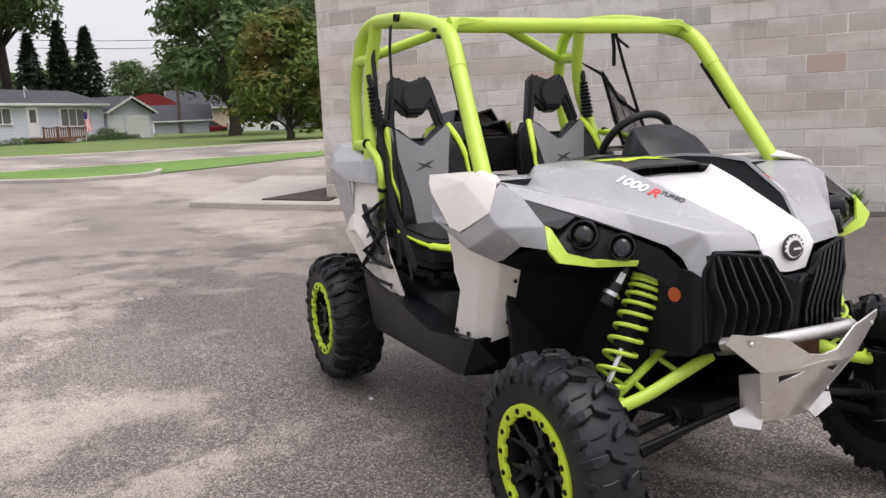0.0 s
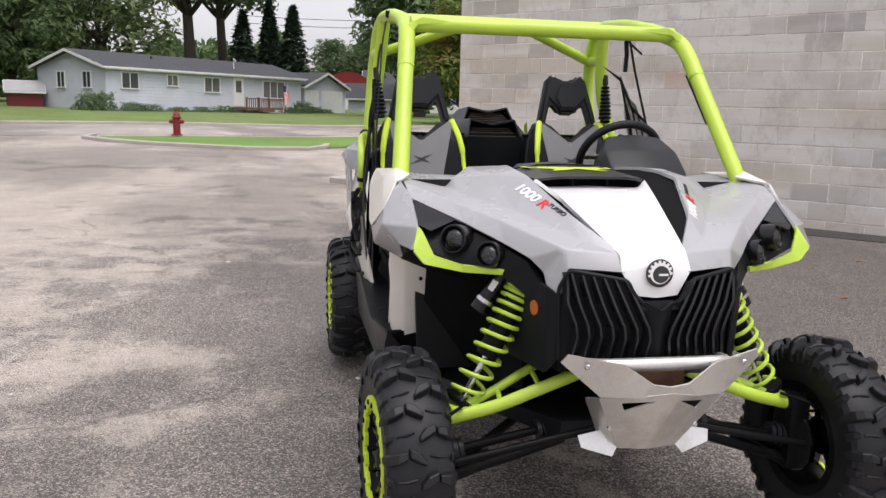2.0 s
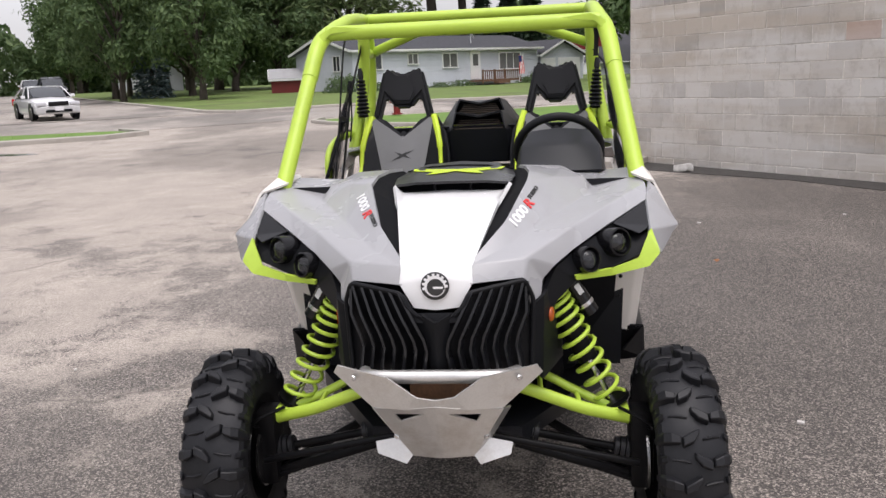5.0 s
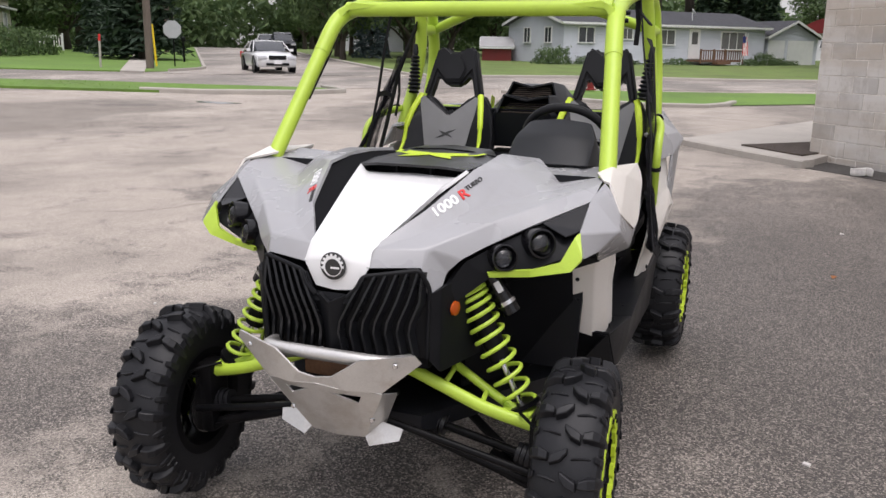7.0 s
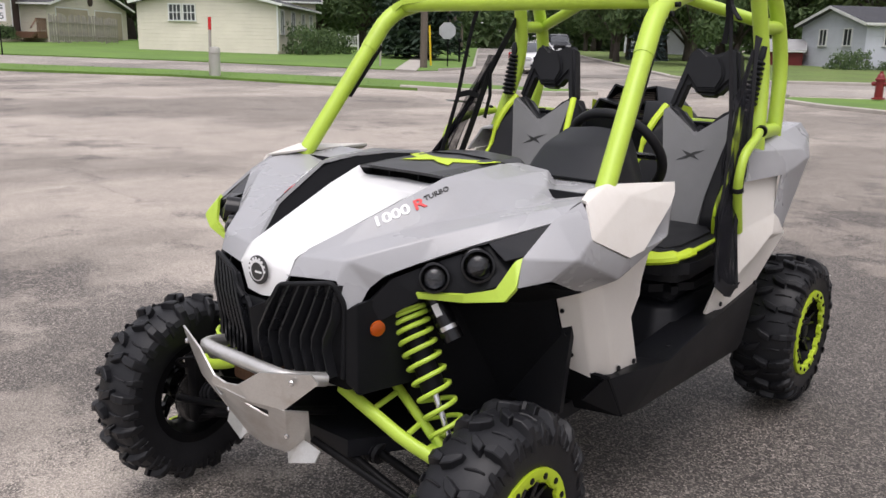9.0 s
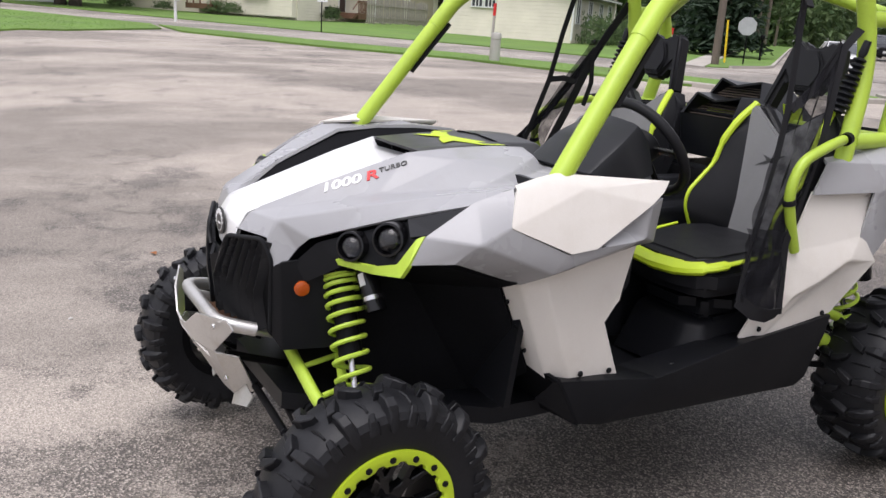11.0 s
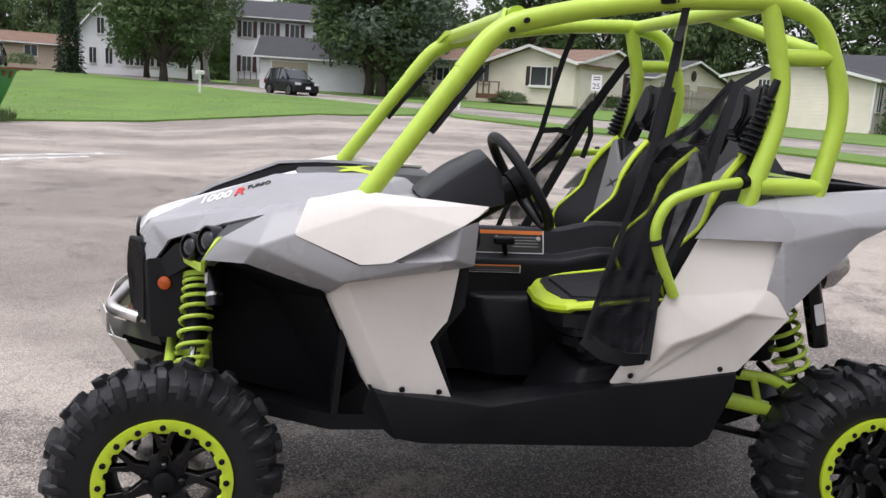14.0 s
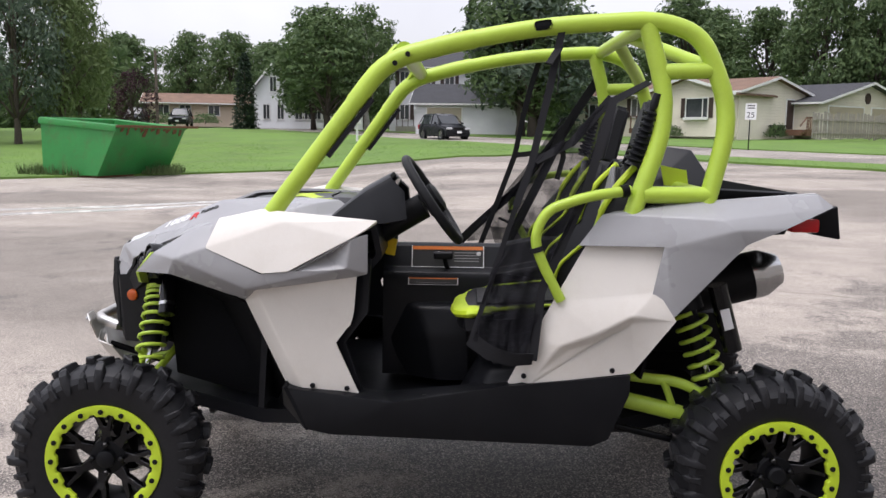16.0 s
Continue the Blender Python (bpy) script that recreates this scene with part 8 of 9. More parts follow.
M_LEAF_PURPLE = leaf_material("purple_leaves", (0.030, 0.012, 0.018), (0.06, 0.025, 0.032))
M_LEAF_WILLOW = leaf_material("willow_leaves", (0.085, 0.125, 0.045), (0.155, 0.200, 0.080))
M_NEEDLE = leaf_material("dark_needles", (0.018, 0.037, 0.023), (0.050, 0.080, 0.045))
M_NEEDLE_BLUE = leaf_material("blue_spruce_needles", (0.045, 0.07, 0.075), (0.10, 0.135, 0.14))


def cards(centres, normals, sizes, rng, long=1.35):
    """Small bent leaf clumps as one mesh."""
    n = len(centres)
    up = rng.normal(size=(n, 3))
    u = np.cross(normals, up)
    u /= np.linalg.norm(u, axis=1, keepdims=True) + 1e-9
    v = np.cross(normals, u)
    s = sizes[:, None]
    bend = normals * s * 0.25
    co = np.stack([centres - u * s * long, centres - v * s * 0.62 + bend, centres + u * s * long, centres + v * s * 0.62 + bend], 1).reshape(-1, 3)
    idx = np.arange(4 * n).reshape(-1, 4)
    faces = np.concatenate([idx[:, [0, 1, 2]], idx[:, [0, 2, 3]]])
    me = bpy.data.meshes.new("crown")
    me.from_pydata(co.tolist(), [], faces.tolist())
    return me


def unit(v):
    return v / (np.linalg.norm(v, axis=1, keepdims=True) + 1e-9)


def broad_tree(seed, count=9600, bare=0.15, spread_r=4.0, tall=10.0, droop=0.0, leaf=0.15):
    """Trunk and crown meshes of a broad-leaved tree 10 m tall."""
    rng = np.random.default_rng(seed)
    trunk = tube([(0, 0, -0.4), (0.05, 0.03, tall * bare * 0.5), (0.1 * rng.normal(), 0.1 * rng.normal(), tall * bare), (0.25 * rng.normal(), 0.25 * rng.normal(), tall * 0.62), (0.3 * rng.normal(), 0.3 * rng.normal(), tall * 0.88)], [0.36, 0.27, 0.22, 0.12, 0.04], 0, 9)
    cen = []
    k = 15
    for i in range(k):
        a = i * 2.399 + rng.uniform(-0.4, 0.4)
        hz = bare + (1 - bare) * (0.10 + 0.80 * (i + 0.5) / k)
        rr = spread_r * (0.72 * math.sin(math.pi * min(1, (hz - bare) / (1 - bare) * 0.80 + 0.16))) * rng.uniform(0.75, 1.1)
        c = np.array((math.cos(a) * rr, math.sin(a) * rr, tall * hz))
        cen.append((c, spread_r * rng.uniform(0.30, 0.46)))
        s0 = (0, 0, tall * max(bare * 0.85, hz - 0.30))
        join(trunk, tube([s0, (c[0] * 0.45, c[1] * 0.45, s0[2] + (c[2] - s0[2]) * 0.55), tuple(c)], [0.12, 0.075, 0.025], 0, 6))
    cen.append((np.array((0, 0, tall * 0.93)), spread_r * 0.33))
    per = count // len(cen)
    pts, nrm, siz = [], [], []
    for c, r in cen:
        d = unit(rng.normal(size=(per, 3)))
        rad = r * rng.uniform(0.25, 1.0, per) ** 0.45
        lump = 1 + 0.24 * np.sin(d[:, 0] * 7 + c[0]) * np.sin(d[:, 1] * 6 + c[1]) + 0.18 * np.sin(d[:, 2] * 9 + c[2])
        p = c + d * (rad * lump)[:, None] * np.array((1, 1, 0.82))
        if droop:
            p[:, 2] -= droop * rng.uniform(0, 1, per) ** 2 * (np.linalg.norm(p[:, :2], axis=1) / spread_r) * 2.0
        pts.append(p)
        nrm.append(unit(d + rng.normal(size=(per, 3)) * 0.55 + np.array((0, 0, 0.35))))
        siz.append(leaf * rng.uniform(0.55, 1.25, per))
    return trunk, cards(np.concatenate(pts), np.concatenate(nrm), np.concatenate(siz), rng, 1.5 if not droop else 2.2)


def conifer(seed, count=3600, radius=2.0, tall=10.0, full=0.85):
    rng = np.random.default_rng(seed)
    trunk = rod((0, 0, -0.4), (0, 0, tall * 0.97), 0.22, 0.02, 8)
    z = rng.uniform(0, 1, count) ** 1.25
    tier = 1 - 0.28 * ((z * 15) % 1.0)
    arm = rng.integers(0, 9, count) * (2 * math.pi / 9) + np.floor(z * 15) * 1.7
    ang = arm + rng.normal(size=count) * 0.28
    rr = radius * (1 - z) ** full * tier * rng.uniform(0.1, 1.0, count) ** 0.5 + 0.05
    p = np.stack([np.cos(ang) * rr, np.sin(ang) * rr, tall * (0.06 + 0.94 * z) - rr * 0.30], 1)
    n = unit(np.stack([np.cos(ang) * 0.3, np.sin(ang) * 0.3, np.full(count, 1.0)], 1) + rng.normal(size=(count, 3)) * 0.45)
    return trunk, cards(p, n, 0.15 * rng.uniform(0.6, 1.3, count), rng, 1.9)


def shrub(seed, count=900, leaf=0.06):
    rng = np.random.default_rng(seed)
    trunk = rod((0, 0, -0.1), (0.05, 0, 0.6), 0.04, 0.02, 6)
    d = unit(rng.normal(size=(count, 3)))
    d[:, 2] = np.abs(d[:, 2])
    lump = 1 + 0.22 * np.sin(d[:, 0] * 8) * np.sin(d[:, 1] * 7) + 0.12 * np.sin(d[:, 2] * 11)
    p = d * (rng.uniform(0.3, 1, count) ** 0.4 * lump)[:, None] * np.array((0.95, 0.95, 0.92))
    return trunk, cards(p, unit(d + rng.normal(size=(count, 3)) * 0.5), leaf * rng.uniform(0.6, 1.3, count), rng)


def kind_meshes(made, leaf_m, bark_m):
    trunk, crown = made
    tm = bpy.data.meshes.new("trunk")
    trunk.to_mesh(tm)
    trunk.free()
    tm.shade_smooth()
    tm.materials.append(bark_m)
    crown.materials.append(leaf_m)
    return tm, crown


KINDS = {
    "maple": [kind_meshes(broad_tree(s), M_LEAF, M_BARK) for s in (1, 2, 3)],
    "blue": [kind_meshes(broad_tree(7, 5200, 0.16, 4.2, leaf=0.15), M_LEAF_BLUE, M_BARK)],
    "bush_maple": [kind_meshes(broad_tree(11, 9000, 0.10, 4.4, leaf=0.19), M_LEAF_TURN, M_BARK)],
    "trunkmaple": [kind_meshes(broad_tree(5, 5200, 0.48, 4.4), M_LEAF, M_BARK)],
    "birch": [kind_meshes(broad_tree(6, 3600, 0.2, 3.6), M_LEAF, M_BIRCH)],
    "willow": [kind_meshes(broad_tree(8, 4200, 0.2, 4.4, droop=1.1), M_LEAF_WILLOW, M_BARK)],
    "purple": [kind_meshes(broad_tree(9, 2600, 0.12, 4.2), M_LEAF_PURPLE, M_BARK)],
    "conif": [kind_meshes(conifer(s), M_NEEDLE, M_BARK) for s in (1, 2)],
    "spruce": [kind_meshes(conifer(4), M_NEEDLE_BLUE, M_BARK)],
    "arbor": [kind_meshes(conifer(5, 3600, 2.3, full=0.42), M_NEEDLE, M_BARK)],
    "bush": [kind_meshes(shrub(s), M_LEAF, M_BARK) for s in (1, 2)],
}
UNIT = {"conif": 2.0, "spruce": 2.0, "arbor": 2.3, "bush": 1.0}
TALK = {
    "maple": ("tall leafy green tree", "tree"), "blue": ("dense blue-green rounded tree before the white house", "tree"), "bush_maple": ("dense round maple with leaves turning brown", "tree"), "trunkmaple": ("large tree with several dark bare limbs", "tree"),
    "birch": ("slender pale-barked leafy tree", "tree"), "willow": ("drooping yellow-green willow behind the house", "tree"), "purple": ("small dark purple-leaved tree", "tree"), "conif": ("dark pointed conifer tree", "conifer"),
    "spruce": ("pale blue spruce tree", "conifer"), "arbor": ("dense dark columnar evergreen", "conifer"), "bush": ("clipped green garden bush", "bush")}


def plant(kind, x, y, z, h, r, i):
    tm, cm = KINDS[kind][i % len(KINDS[kind])]
    base_h, base_r = (1.0 if kind == "bush" else 10.0), UNIT.get(kind, 4.0)
    label, cat = TALK[kind]
    t = thing("tree" if kind != "bush" else "bush", label + (" beyond the street" if len(label.split()) < 4 else ""), cat, "trees" if kind != "bush" else "bushes", m=Matrix.Translation((x, y, z)) @ pose(0, 0, 0, 0, 0, i * 77) @ Matrix.Diagonal((r / base_r, r / base_r, h / base_h, 1)))
    for nm, me in (("trunk", tm), ("crown", cm)):
        o = new(nm, me)
        o.parent = t
    return t


TREES = [
    ("trunkmaple", -6.6, 79.0, 0.83, 19.5, 6.5),
    ("conif", -4.5, 74.7, 0.80, 8.6, 2.6),
    ("conif", -2.2, 76.7, 0.80, 9.9, 2.4),
    ("conif", -0.1, 74.7, 0.80, 9.2, 2.7),
    ("maple", 8.8, 58.1, 0.64, 13.9, 6.0),
    ("bush_maple", 8.9, 41.7, 0.46, 6.7, 3.2),
    ("maple", 5.6, 106.8, 0.92, 8.6, 3.9),
    ("maple", 10.9, 106.3, 0.93, 8.8, 4.1),
    ("trunkmaple", -9.2, 76.3, 0.71, 20.0, 7.5),
    ("maple", -21.0, 76.0, 0.77, 14.0, 5.5),
    ("maple", -23.8, 54.0, 0.72, 9.5, 3.7),
    ("maple", -23.7, 62.6, 0.72, 12.0, 4.4),
    ("maple", -20.9, 65.6, 0.71, 10.5, 4.2),
    ("willow", -15.3, 69.0, 0.9, 11.5, 6.0),
    ("maple", -29.8, 56.8, 1.02, 10.4, 2.8),
    ("maple", -28.2, 51.6, 0.95, 11.1, 3.3),
    ("maple", -24.5, 45.4, 0.76, 9.2, 2.8),
    ("spruce", -25.1, 50.7, 0.83, 7.4, 1.5),
    ("maple", -19.2, 44.6, 0.70, 9.4, 3.1),
    ("maple", -54.5, 92.0, 1.34, 11.1, 3.8),
    ("conif", -33.4, 35.8, 0.79, 9.6, 1.7),
    ("maple", -48.1, 46.5, 1.13, 9.9, 3.9),
    ("bush", -37.0, 30.6, 0.95, 1.9, 1.2),
    ("bush", -37.8, 32.6, 0.95, 1.7, 1.2),
    ("maple", -61.9, 53.8, 1.39, 10.5, 5.5),
    ("bush", -38.6, 34.6, 0.95, 1.7, 1.3),
    ("maple", -66.8, 6.1, 1.37, 10.4, 5.5),
    ("maple", -74.0, -13.7, 1.55, 9.7, 3.5),
    ("maple", -70.5, -9.7, 1.47, 9.2, 2.5),
    ("arbor", -69.4, -18.8, 1.48, 6.5, 1.3),
    ("maple", -63.9, -10.8, 1.33, 9.6, 4.3),
    ("birch", -68.3, -8.1, 1.41, 10.4, 3.4),
    ("maple", -102.8, -29.2, 1.73, 11.6, 4.2),
    ("maple", -110.8, -37.2, 1.66, 12.6, 3.7),
    ("purple", -66.0, -27.2, 1.25, 5.0, 2.1),
    ("blue", -40.8, -23.5, 0.49, 9.2, 2.6),
    ("willow", -43.6, -22.5, 0.58, 9.1, 2.6),
    ("willow", -50.1, -24.4, 0.81, 9.6, 2.2),
    ("maple", -58.6, 4.2, 1.19, 11.3, 4.9),
    ("maple", -92.7, 28.1, 1.67, 13.5, 4.2),
    ("maple", -76.9, 28.3, 1.58, 11.4, 4.4),
    ("maple", -70.6, 30.9, 1.53, 13.3, 4.1),
    ("maple", -68.9, 34.6, 1.53, 12.6, 3.3),
    ("conif", -81.7, 0.6, 1.63, 12.8, 1.7),
    ("blue", -57.5, 5.0, 1.20, 10.5, 5.2),
    *[("bush", *by_ranch(s, d), 0.72, h, r) for s, d, h, r in ((-0.7, 0.6, 1.25, 0.9), (-1.6, 0.4, 1.1, 0.8), (1.2, 0.9, 0.6, 0.9), (2.6, 0.9, 0.5, 0.8), (4.6, 0.9, 0.35, 0.8), (6.6, 0.9, 0.4, 0.8), (8.6, 0.9, 0.5, 0.9), (15.2, 0.9, 0.5, 0.9), (16.6, 0.8, 1.0, 0.9), (17.8, 0.9, 0.6, 0.9), (19.2, 0.9, 0.4, 0.7))],
    ("bush", *by_cream(5.6, 1.2), 1.4, 0.9, 0.9), ("bush", *by_cream(4.4, 1.1), 1.4, 0.8, 0.7), ("bush", *by_cream(10.5, 0.9), 1.4, 0.6, 0.8), ("bush", -54.6, 21.3, 1.4, 1.0, 0.7), ("bush", -62.5, 8.5, 1.4, 1.0, 1.0), ("bush", -88.5, -31.5, 2.2, 1.3, 1.8), ("bush", -89.5, -28.5, 2.2, 1.2, 1.6), ("bush", -87.5, -34.0, 2.2, 1.5, 1.6),
    ("maple", 16.0, 78.0, 0.6, 15.0, 6.5), ("maple", 24.0, 70.0, 0.6, 15.0, 7.0), ("maple", -28.0, 70.0, 0.9, 15.0, 6.0), ("maple", -34.0, 78.0, 1.0, 15.0, 6.0),
    ("maple", -26.5, 56.0, 0.9, 13.0, 5.0), ("maple", -58.0, 66.0, 1.3, 14.0, 5.0), ("maple", -58.0, 58.0, 1.5, 14.0, 6.0), ("maple", -66.0, 48.0, 1.6, 14.0, 6.5), ("maple", -72.0, 40.0, 1.6, 13.0, 6.0),
    ("maple", -82.0, 22.0, 1.7, 13.0, 6.0), ("maple", -86.0, 12.0, 1.7, 12.0, 6.0), ("maple", -92.0, 2.0, 1.7, 12.0, 6.0), ("maple", -98.0, -12.0, 1.8, 12.0, 6.0), ("maple", -60.0, -40.0, 1.2, 14.0, 6.0), ("maple", -50.0, -38.0, 1.1, 15.0, 6.0), ("maple", -42.0, -34.0, 0.8, 14.0, 5.5),
    ("maple", -120.0, -50.0, 2.0, 13.0, 7.0), ("maple", -130.0, -30.0, 2.0, 13.0, 7.0), ("conif", -31.0, 34.5, 1.0, 11.0, 2.6), ("conif", -38.2, 41.0, 1.0, 11.5, 2.4), ("conif", -41.5, 44.0, 1.0, 12.5, 2.8), ("maple", -58.0, 100.0, 1.6, 13.0, 5.0), ("maple", -60.0, 105.0, 1.5, 14.0, 7.0), ("maple", -84.0, 98.0, 1.6, 14.0, 8.0), ("maple", -72.0, 70.0, 1.5, 15.0, 6.5),
]
for i, row in enumerate(TREES):
    plant(*row, i)

# the far edge of the woods, one uneven belt
rng = np.random.default_rng(21)
n = 70000
wa = np.radians(rng.uniform(-25, 128, n))
wr = rng.uniform(118, 150, n)
wh = 7.5 + 2.2 * np.sin(wa * 23) + 1.6 * np.sin(wa * 51 + 1) + 1.0 * np.sin(wa * 97)
wh *= 1 - 0.25 * np.exp(-((np.degrees(wa) - 36.6) / 1.3) ** 4)          # the street runs out through the woods here
wz = wh * rng.uniform(0, 1, n) ** 0.8
wp = np.stack([-np.sin(wa) * wr, np.cos(wa) * wr, wz + 1.0], 1)
belt = cards(wp, unit(rng.normal(size=(n, 3)) + np.array((0, 0, 0.4))), 0.55 * rng.uniform(0.6, 1.3, n), rng)
belt.name = "woods"
belt.materials.append(M_LEAF)
tagged(new("woods", belt), "dark green far woods behind the houses", "woods", kind="stuff")

# blades along the lawn edges and over the nearer grass
rng = np.random.default_rng(3)


def inside(px, py, poly):
    hit = np.zeros(len(px), bool)
    for (x0, y0), (x1, y1) in zip(poly, poly[1:] + poly[:1]):
        cross = ((y0 > py) != (y1 > py)) & (px < (x1 - x0) * (py - y0) / (y1 - y0 + 1e-12) + x0)
        hit ^= cross
    return hit


def grass(name, poly, box_xy, count, tall, label, material=M_BLADE, wide=1.0):
    x0, x1, y0, y1 = box_xy
    px, py = rng.uniform(x0, x1, count * 3), rng.uniform(y0, y1, count * 3)
    ok = inside(px, py, poly)
    px, py = px[ok][:count], py[ok][:count]
    n = len(px)
    z = np.array([ground_z(a, b) for a, b in zip(px, py)]) + 0.05
    h = tall * rng.uniform(0.5, 1.4, n)
    a = rng.uniform(0, 2 * math.pi, n)
    lean = rng.normal(size=(n, 2)) * 0.3
    w = (0.02 + 0.02 * rng.uniform(0, 1, n)) * wide
    co = np.stack([np.stack([px - np.cos(a) * w, py - np.sin(a) * w, z], 1), np.stack([px + np.cos(a) * w, py + np.sin(a) * w, z], 1), np.stack([px + lean[:, 0] * h, py + lean[:, 1] * h, z + h], 1)], 1).reshape(-1, 3)
    me = bpy.data.meshes.new(name)
    me.from_pydata(co.tolist(), [], np.arange(3 * n).reshape(-1, 3).tolist())
    me.materials.append(material)
    return tagged(new(name, me), label, "grass", kind="stuff")


grass("grass", LAWN_WEST, (-45, -15, -20, 6), 16000, 0.028, "uneven green grass blades of the field")
grass("grass", STRIP_B, (-36, -10, 5, 20), 7000, 0.032, "grass blades on the strip by the street")
# weeds beside the dumpster
grass("weeds", [(-22.5, -12.5), (-20.2, -12.6), (-19.6, -10.6), (-21.0, -9.4), (-20.6, -8.2), (-22.5, -8.5)], (-23, -19, -13, -8), 3200, 0.26, "tall dry weeds round the dumpster", M_WEED, 0.45)


# ---- by the block building ----
kerb_run([(-0.18, 10.58), (0.72, 9.50), (1.62, 8.50)], 0.20, 0.105, "kerb_building", "worn concrete kerb running to the building's corner")
patch("apron", [(-0.12, 10.62), (0.80, 9.55), (1.64, 8.6), (2.0, 9.45), (4.5, 11.8), (2.0, 15.0)], 0.095, M_CONCRETE, 1.5, "pale concrete apron beside the building", "pavement")
patch("planting_bed", [(0.75, 9.9), (1.55, 8.95), (1.95, 9.6), (3.2, 10.8), (2.6, 11.4)], 0.115, M_SOIL, 0.6, "dark mulch bed at the building's corner", "soil")
rng = np.random.default_rng(8)
tuft = thing("shrub", "tufty green weeds at the foot of the block wall", "shrub", m=pose(6.12, 3.80, ground_z(6.1, 3.8)) @ Matrix.Scale(0.5, 4))
bm = bmesh.new()
for k in range(130):
    a, l, h = rng.uniform(0, 2 * math.pi), rng.uniform(0.05, 0.35), rng.uniform(0.25, 0.65)
    w = 0.012
    x, y = 0.1 * rng.normal(), 0.1 * rng.normal()
    c, s = math.cos(a), math.sin(a)
    vs = [bm.verts.new(v) for v in ((x - s * w, y + c * w, 0), (x + s * w, y - c * w, 0), (x + c * l * 0.5 + s * w, y + s * l * 0.5 - c * w, h * 0.7), (x + c * l, y + s * l, h))]
    bm.faces.new(vs)
part("leaves", bm, M_BLADE, tuft)
M_PALE_ROCK = surface("pale_rock", (0.62, 0.60, 0.57), 0.85, var=0.2, big=14, fine=70, bump=0.8, dist=0.01)
rock = thing("stone", "small white stone at the foot of the wall", "stone", m=pose(2.2, 8.0, ground_z(2.2, 8.0)))
bm = box(0.21, 0.12, 0.10, (0, 0, 0.05), 0.03)
for v in bm.verts:
    v.co += Vector((0.02 * math.sin(v.co.y * 40), 0.015 * math.sin(v.co.x * 30), 0.02 * math.sin(v.co.x * 25 + v.co.y * 20)))
part("body", bm, M_PALE_ROCK, rock, m=pose(0, 0, 0, 0, 0, -35))
# dark rough strip along the wall's foot
strip_in = [tuple(CORNER + ALONG * d + Vector((-inward.x, -inward.y)) * w) for d, w in ((0, 0.02), (12, 0.02), (12, 0.55), (8, 0.35), (5, 0.6), (3, 0.4), (0.2, 0.75))]
patch("wall_foot_strip", strip_in, 0.008, surface("dark_rough_strip", (0.06, 0.055, 0.05), 0.95, var=0.3, big=3, fine=60, bump=0.9, dist=0.01), 1.0, "dark rough strip along the foot of the wall", "ground")
# thin standing water on the lot
M_WATER = surface("puddle_water", (0.10, 0.095, 0.09), 0.04, var=0.05, bump=0.01)
pud = [(-10.9 + 0.55 * math.cos(a) * (1 + 0.25 * math.sin(3 * a)), 13.2 + 0.30 * math.sin(a) * (1 + 0.3 * math.cos(2 * a))) for a in [k * math.pi / 10 for k in range(20)]]
patch("puddle", pud, 0.006, M_WATER, 1.0, "shallow puddle of rainwater on the asphalt", "water")
# wet streaks: the sky's reflection is put into a pale base colour
M_SKY_GLEAM = surface("painted_sky_gleam", (0.62, 0.60, 0.57), 0.25, var=0.1, big=2, fine=40, bump=0.05)
for line in ([(-9.6, -10.5), (-10.6, -7.7), (-11.34, -6.2), (-12.7, -4.7), (-13.3, -3.9)], [(-9.0, -9.0), (-9.9, -7.2), (-11.1, -5.5), (-12.4, -4.3)]):
    out, back = [], []
    for k, (x, y) in enumerate(line):
        w = 0.06 + 0.12 * math.sin(math.pi * (k + 0.4) / len(line))
        out.append((x - w * 0.8, y - w * 0.6))
        back.append((x + w * 0.8, y + w * 0.6))
    patch("sky_gleam_streak", out + back[::-1], 0.005, M_SKY_GLEAM, 0.8, "thin wet streak on the asphalt, painted pale as reflected sky", "water")

# fallen leaves and pale grit on the asphalt
M_DRY_LEAF = surface("dry_leaf", (0.30, 0.11, 0.03), 0.7, var=0.2, big=20, fine=90, bump=0.2)
M_PALE_BIT = surface("pale_grit", (0.6, 0.58, 0.55), 0.8, var=0.1, big=20, fine=90, bump=0.2)
bit_rng = random.Random(5)
for k, (x, y) in enumerate(((4.2, 3.4), (3.1, 2.1), (-2.9, -0.9), (1.6, 2.9), (5.0, 2.4))):
    lf = thing("fallen_leaf", "small dry brown leaf on the asphalt", "leaf", "fallen leaves", m=pose(x, y, ground_z(x, y) + 0.004, 0, 0, bit_rng.uniform(0, 360)))
    part("blade", shell([(0, -0.035, 0), (0.022, 0.0, 0.010), (0, 0.04, 0.004), (-0.022, 0.0, 0.012)], [(0, 1, 2), (0, 2, 3)], 0.001, 0), M_DRY_LEAF, lf)
for k in range(14):
    x, y = bit_rng.uniform(-2.6, 3.2), bit_rng.uniform(-1.5, 5.5)
    pb = thing("pebble", "small pale chip of stone on the asphalt", "pebble", "stone chips", m=pose(x, y, ground_z(x, y), 0, 0, bit_rng.uniform(0, 360)))
    part("stone", box(bit_rng.uniform(0.015, 0.035), bit_rng.uniform(0.012, 0.02), 0.01, (0, 0, 0.004), 0.003), M_PALE_BIT, pb)

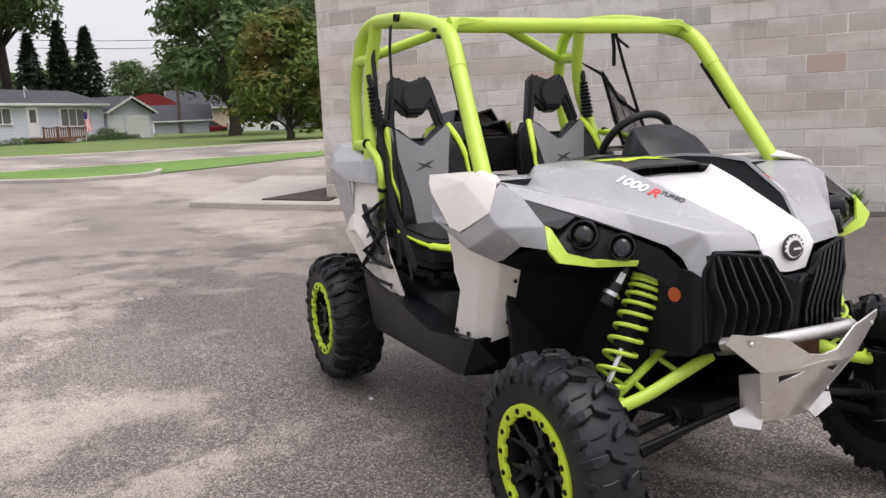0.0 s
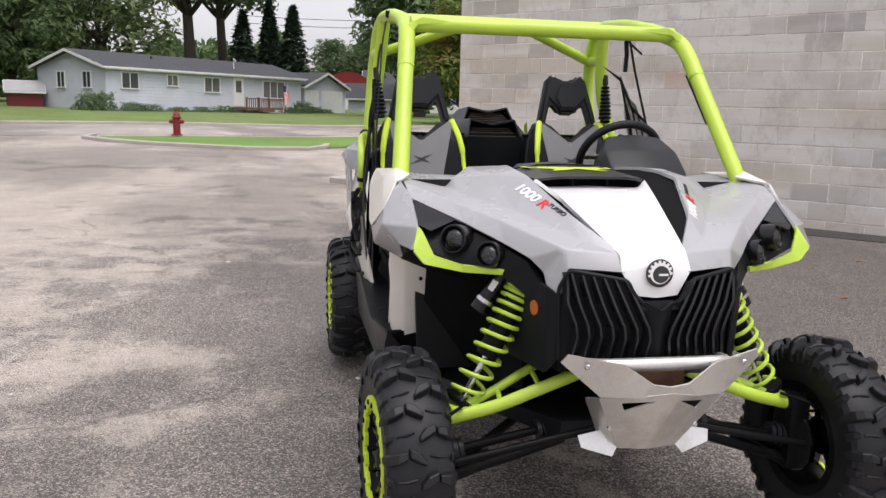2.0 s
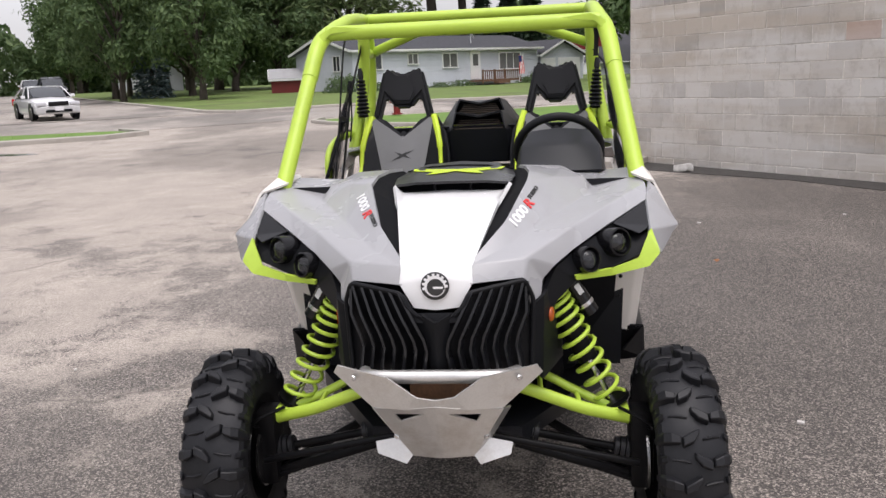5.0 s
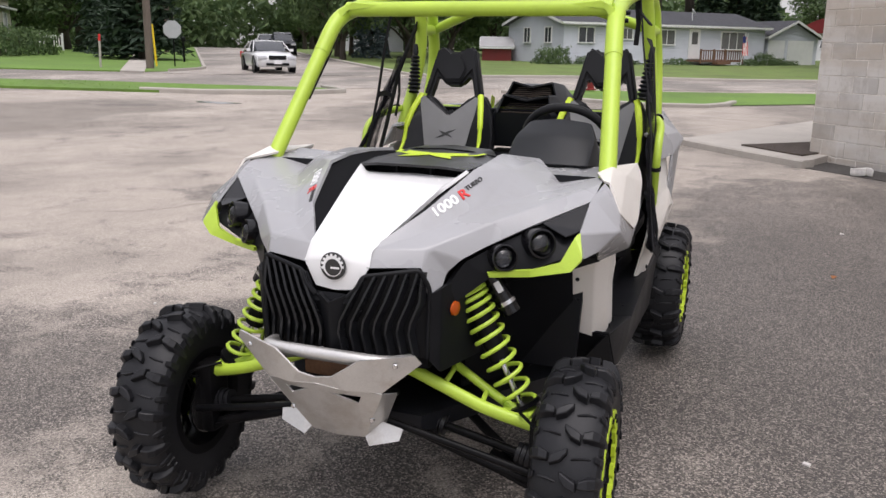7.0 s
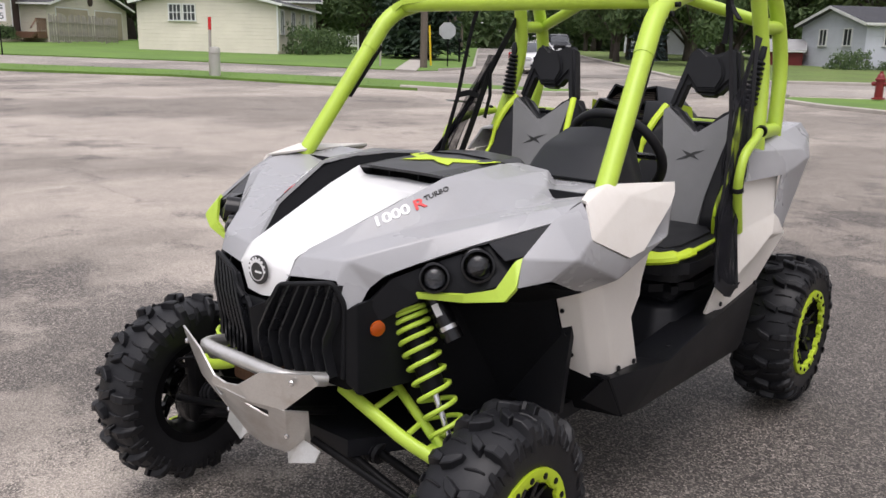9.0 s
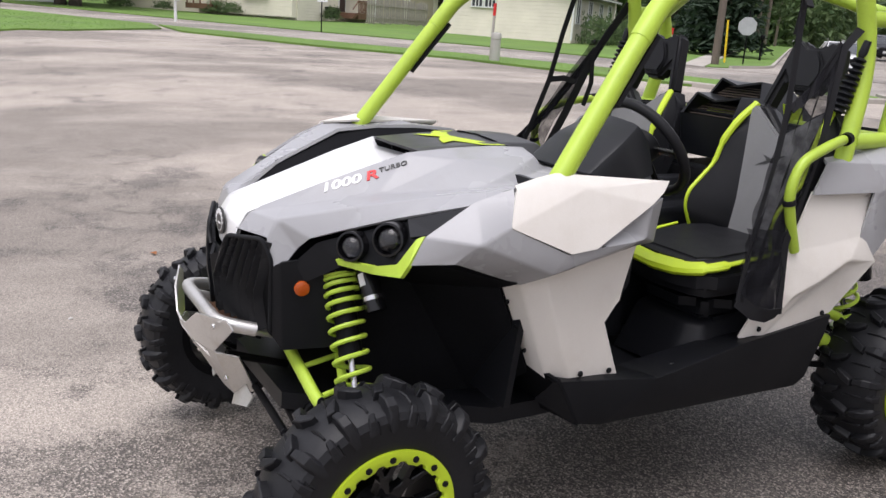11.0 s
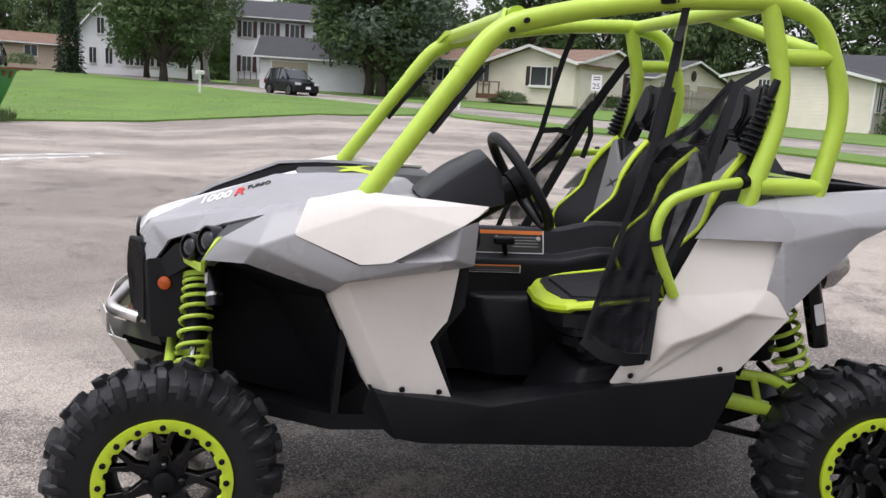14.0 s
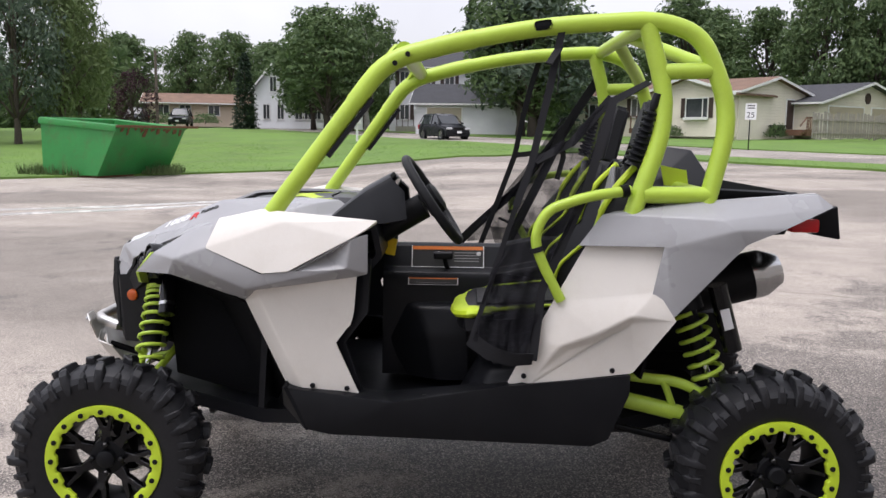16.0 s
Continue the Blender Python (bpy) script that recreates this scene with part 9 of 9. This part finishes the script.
# ---- the single blocks of the wall, last ----
BW, BH, JOINT = 0.420, 0.212, 0.013
flip = (Vector(WALL_M.to_3x3().col[0]) - Vector((ALONG.x, ALONG.y, 0))).length > 0.1


def block_bm(w):
    bm = box(w - JOINT, BH - JOINT, 0.03, (0, 0, -0.014), 0.003, seg=1)
    return bm


full_block, half_block = None, None
rest = bmesh.new()
rng = random.Random(12)
count = 0
for row in range(int(WALL_H / BH)):
    d = 0.0 if row % 2 == 0 else -BW / 2
    while d < WALL_LEN:
        lo, hi = max(0.0, d), min(WALL_LEN, d + BW)
        w = hi - lo
        if w > 0.06:
            c = (lo + hi) / 2
            x = WALL_LEN - c if flip else c
            m = Matrix.Translation((x, (row + 0.5) * BH, rng.uniform(0.0, 0.004))) @ pose(0, 0, 0, 0, 0, rng.uniform(-0.15, 0.15))
            near = c < 6.4 and row < 17 and count < 300
            if near and abs(w - BW) < 0.01:
                full_block = full_block or part("block", block_bm(BW), M_BLOCK, wall, smooth=0)
                if full_block.matrix_basis == Matrix.Identity(4):
                    full_block.matrix_basis = m
                else:
                    child(full_block, "block", wall, m)
                count += 1
            elif near and abs(w - BW / 2) < 0.01:
                half_block = half_block or part("block", block_bm(BW / 2), M_BLOCK, wall, smooth=0)
                if half_block.matrix_basis == Matrix.Identity(4):
                    half_block.matrix_basis = m
                else:
                    child(half_block, "block", wall, m)
                count += 1
            else:
                b = block_bm(w)
                bmesh.ops.transform(b, matrix=m, verts=b.verts)
                me = bpy.data.meshes.new("t")
                b.to_mesh(me)
                b.free()
                rest.from_mesh(me)
                bpy.data.meshes.remove(me)
        d += BW


def island_block():
    m = M_BLOCK.copy()
    m.name = "concrete_block_joined"
    nt = m.node_tree
    for n in list(nt.nodes):
        if n.bl_idname == "ShaderNodeObjectInfo":
            g = nt.nodes.new("ShaderNodeNewGeometry")
            for l in list(n.outputs["Random"].links):
                nt.links.new(g.outputs["Random Per Island"], l.to_socket)
    return m


tagged(part("upper_blocks", rest, island_block(), wall, smooth=0), kind="stuff")
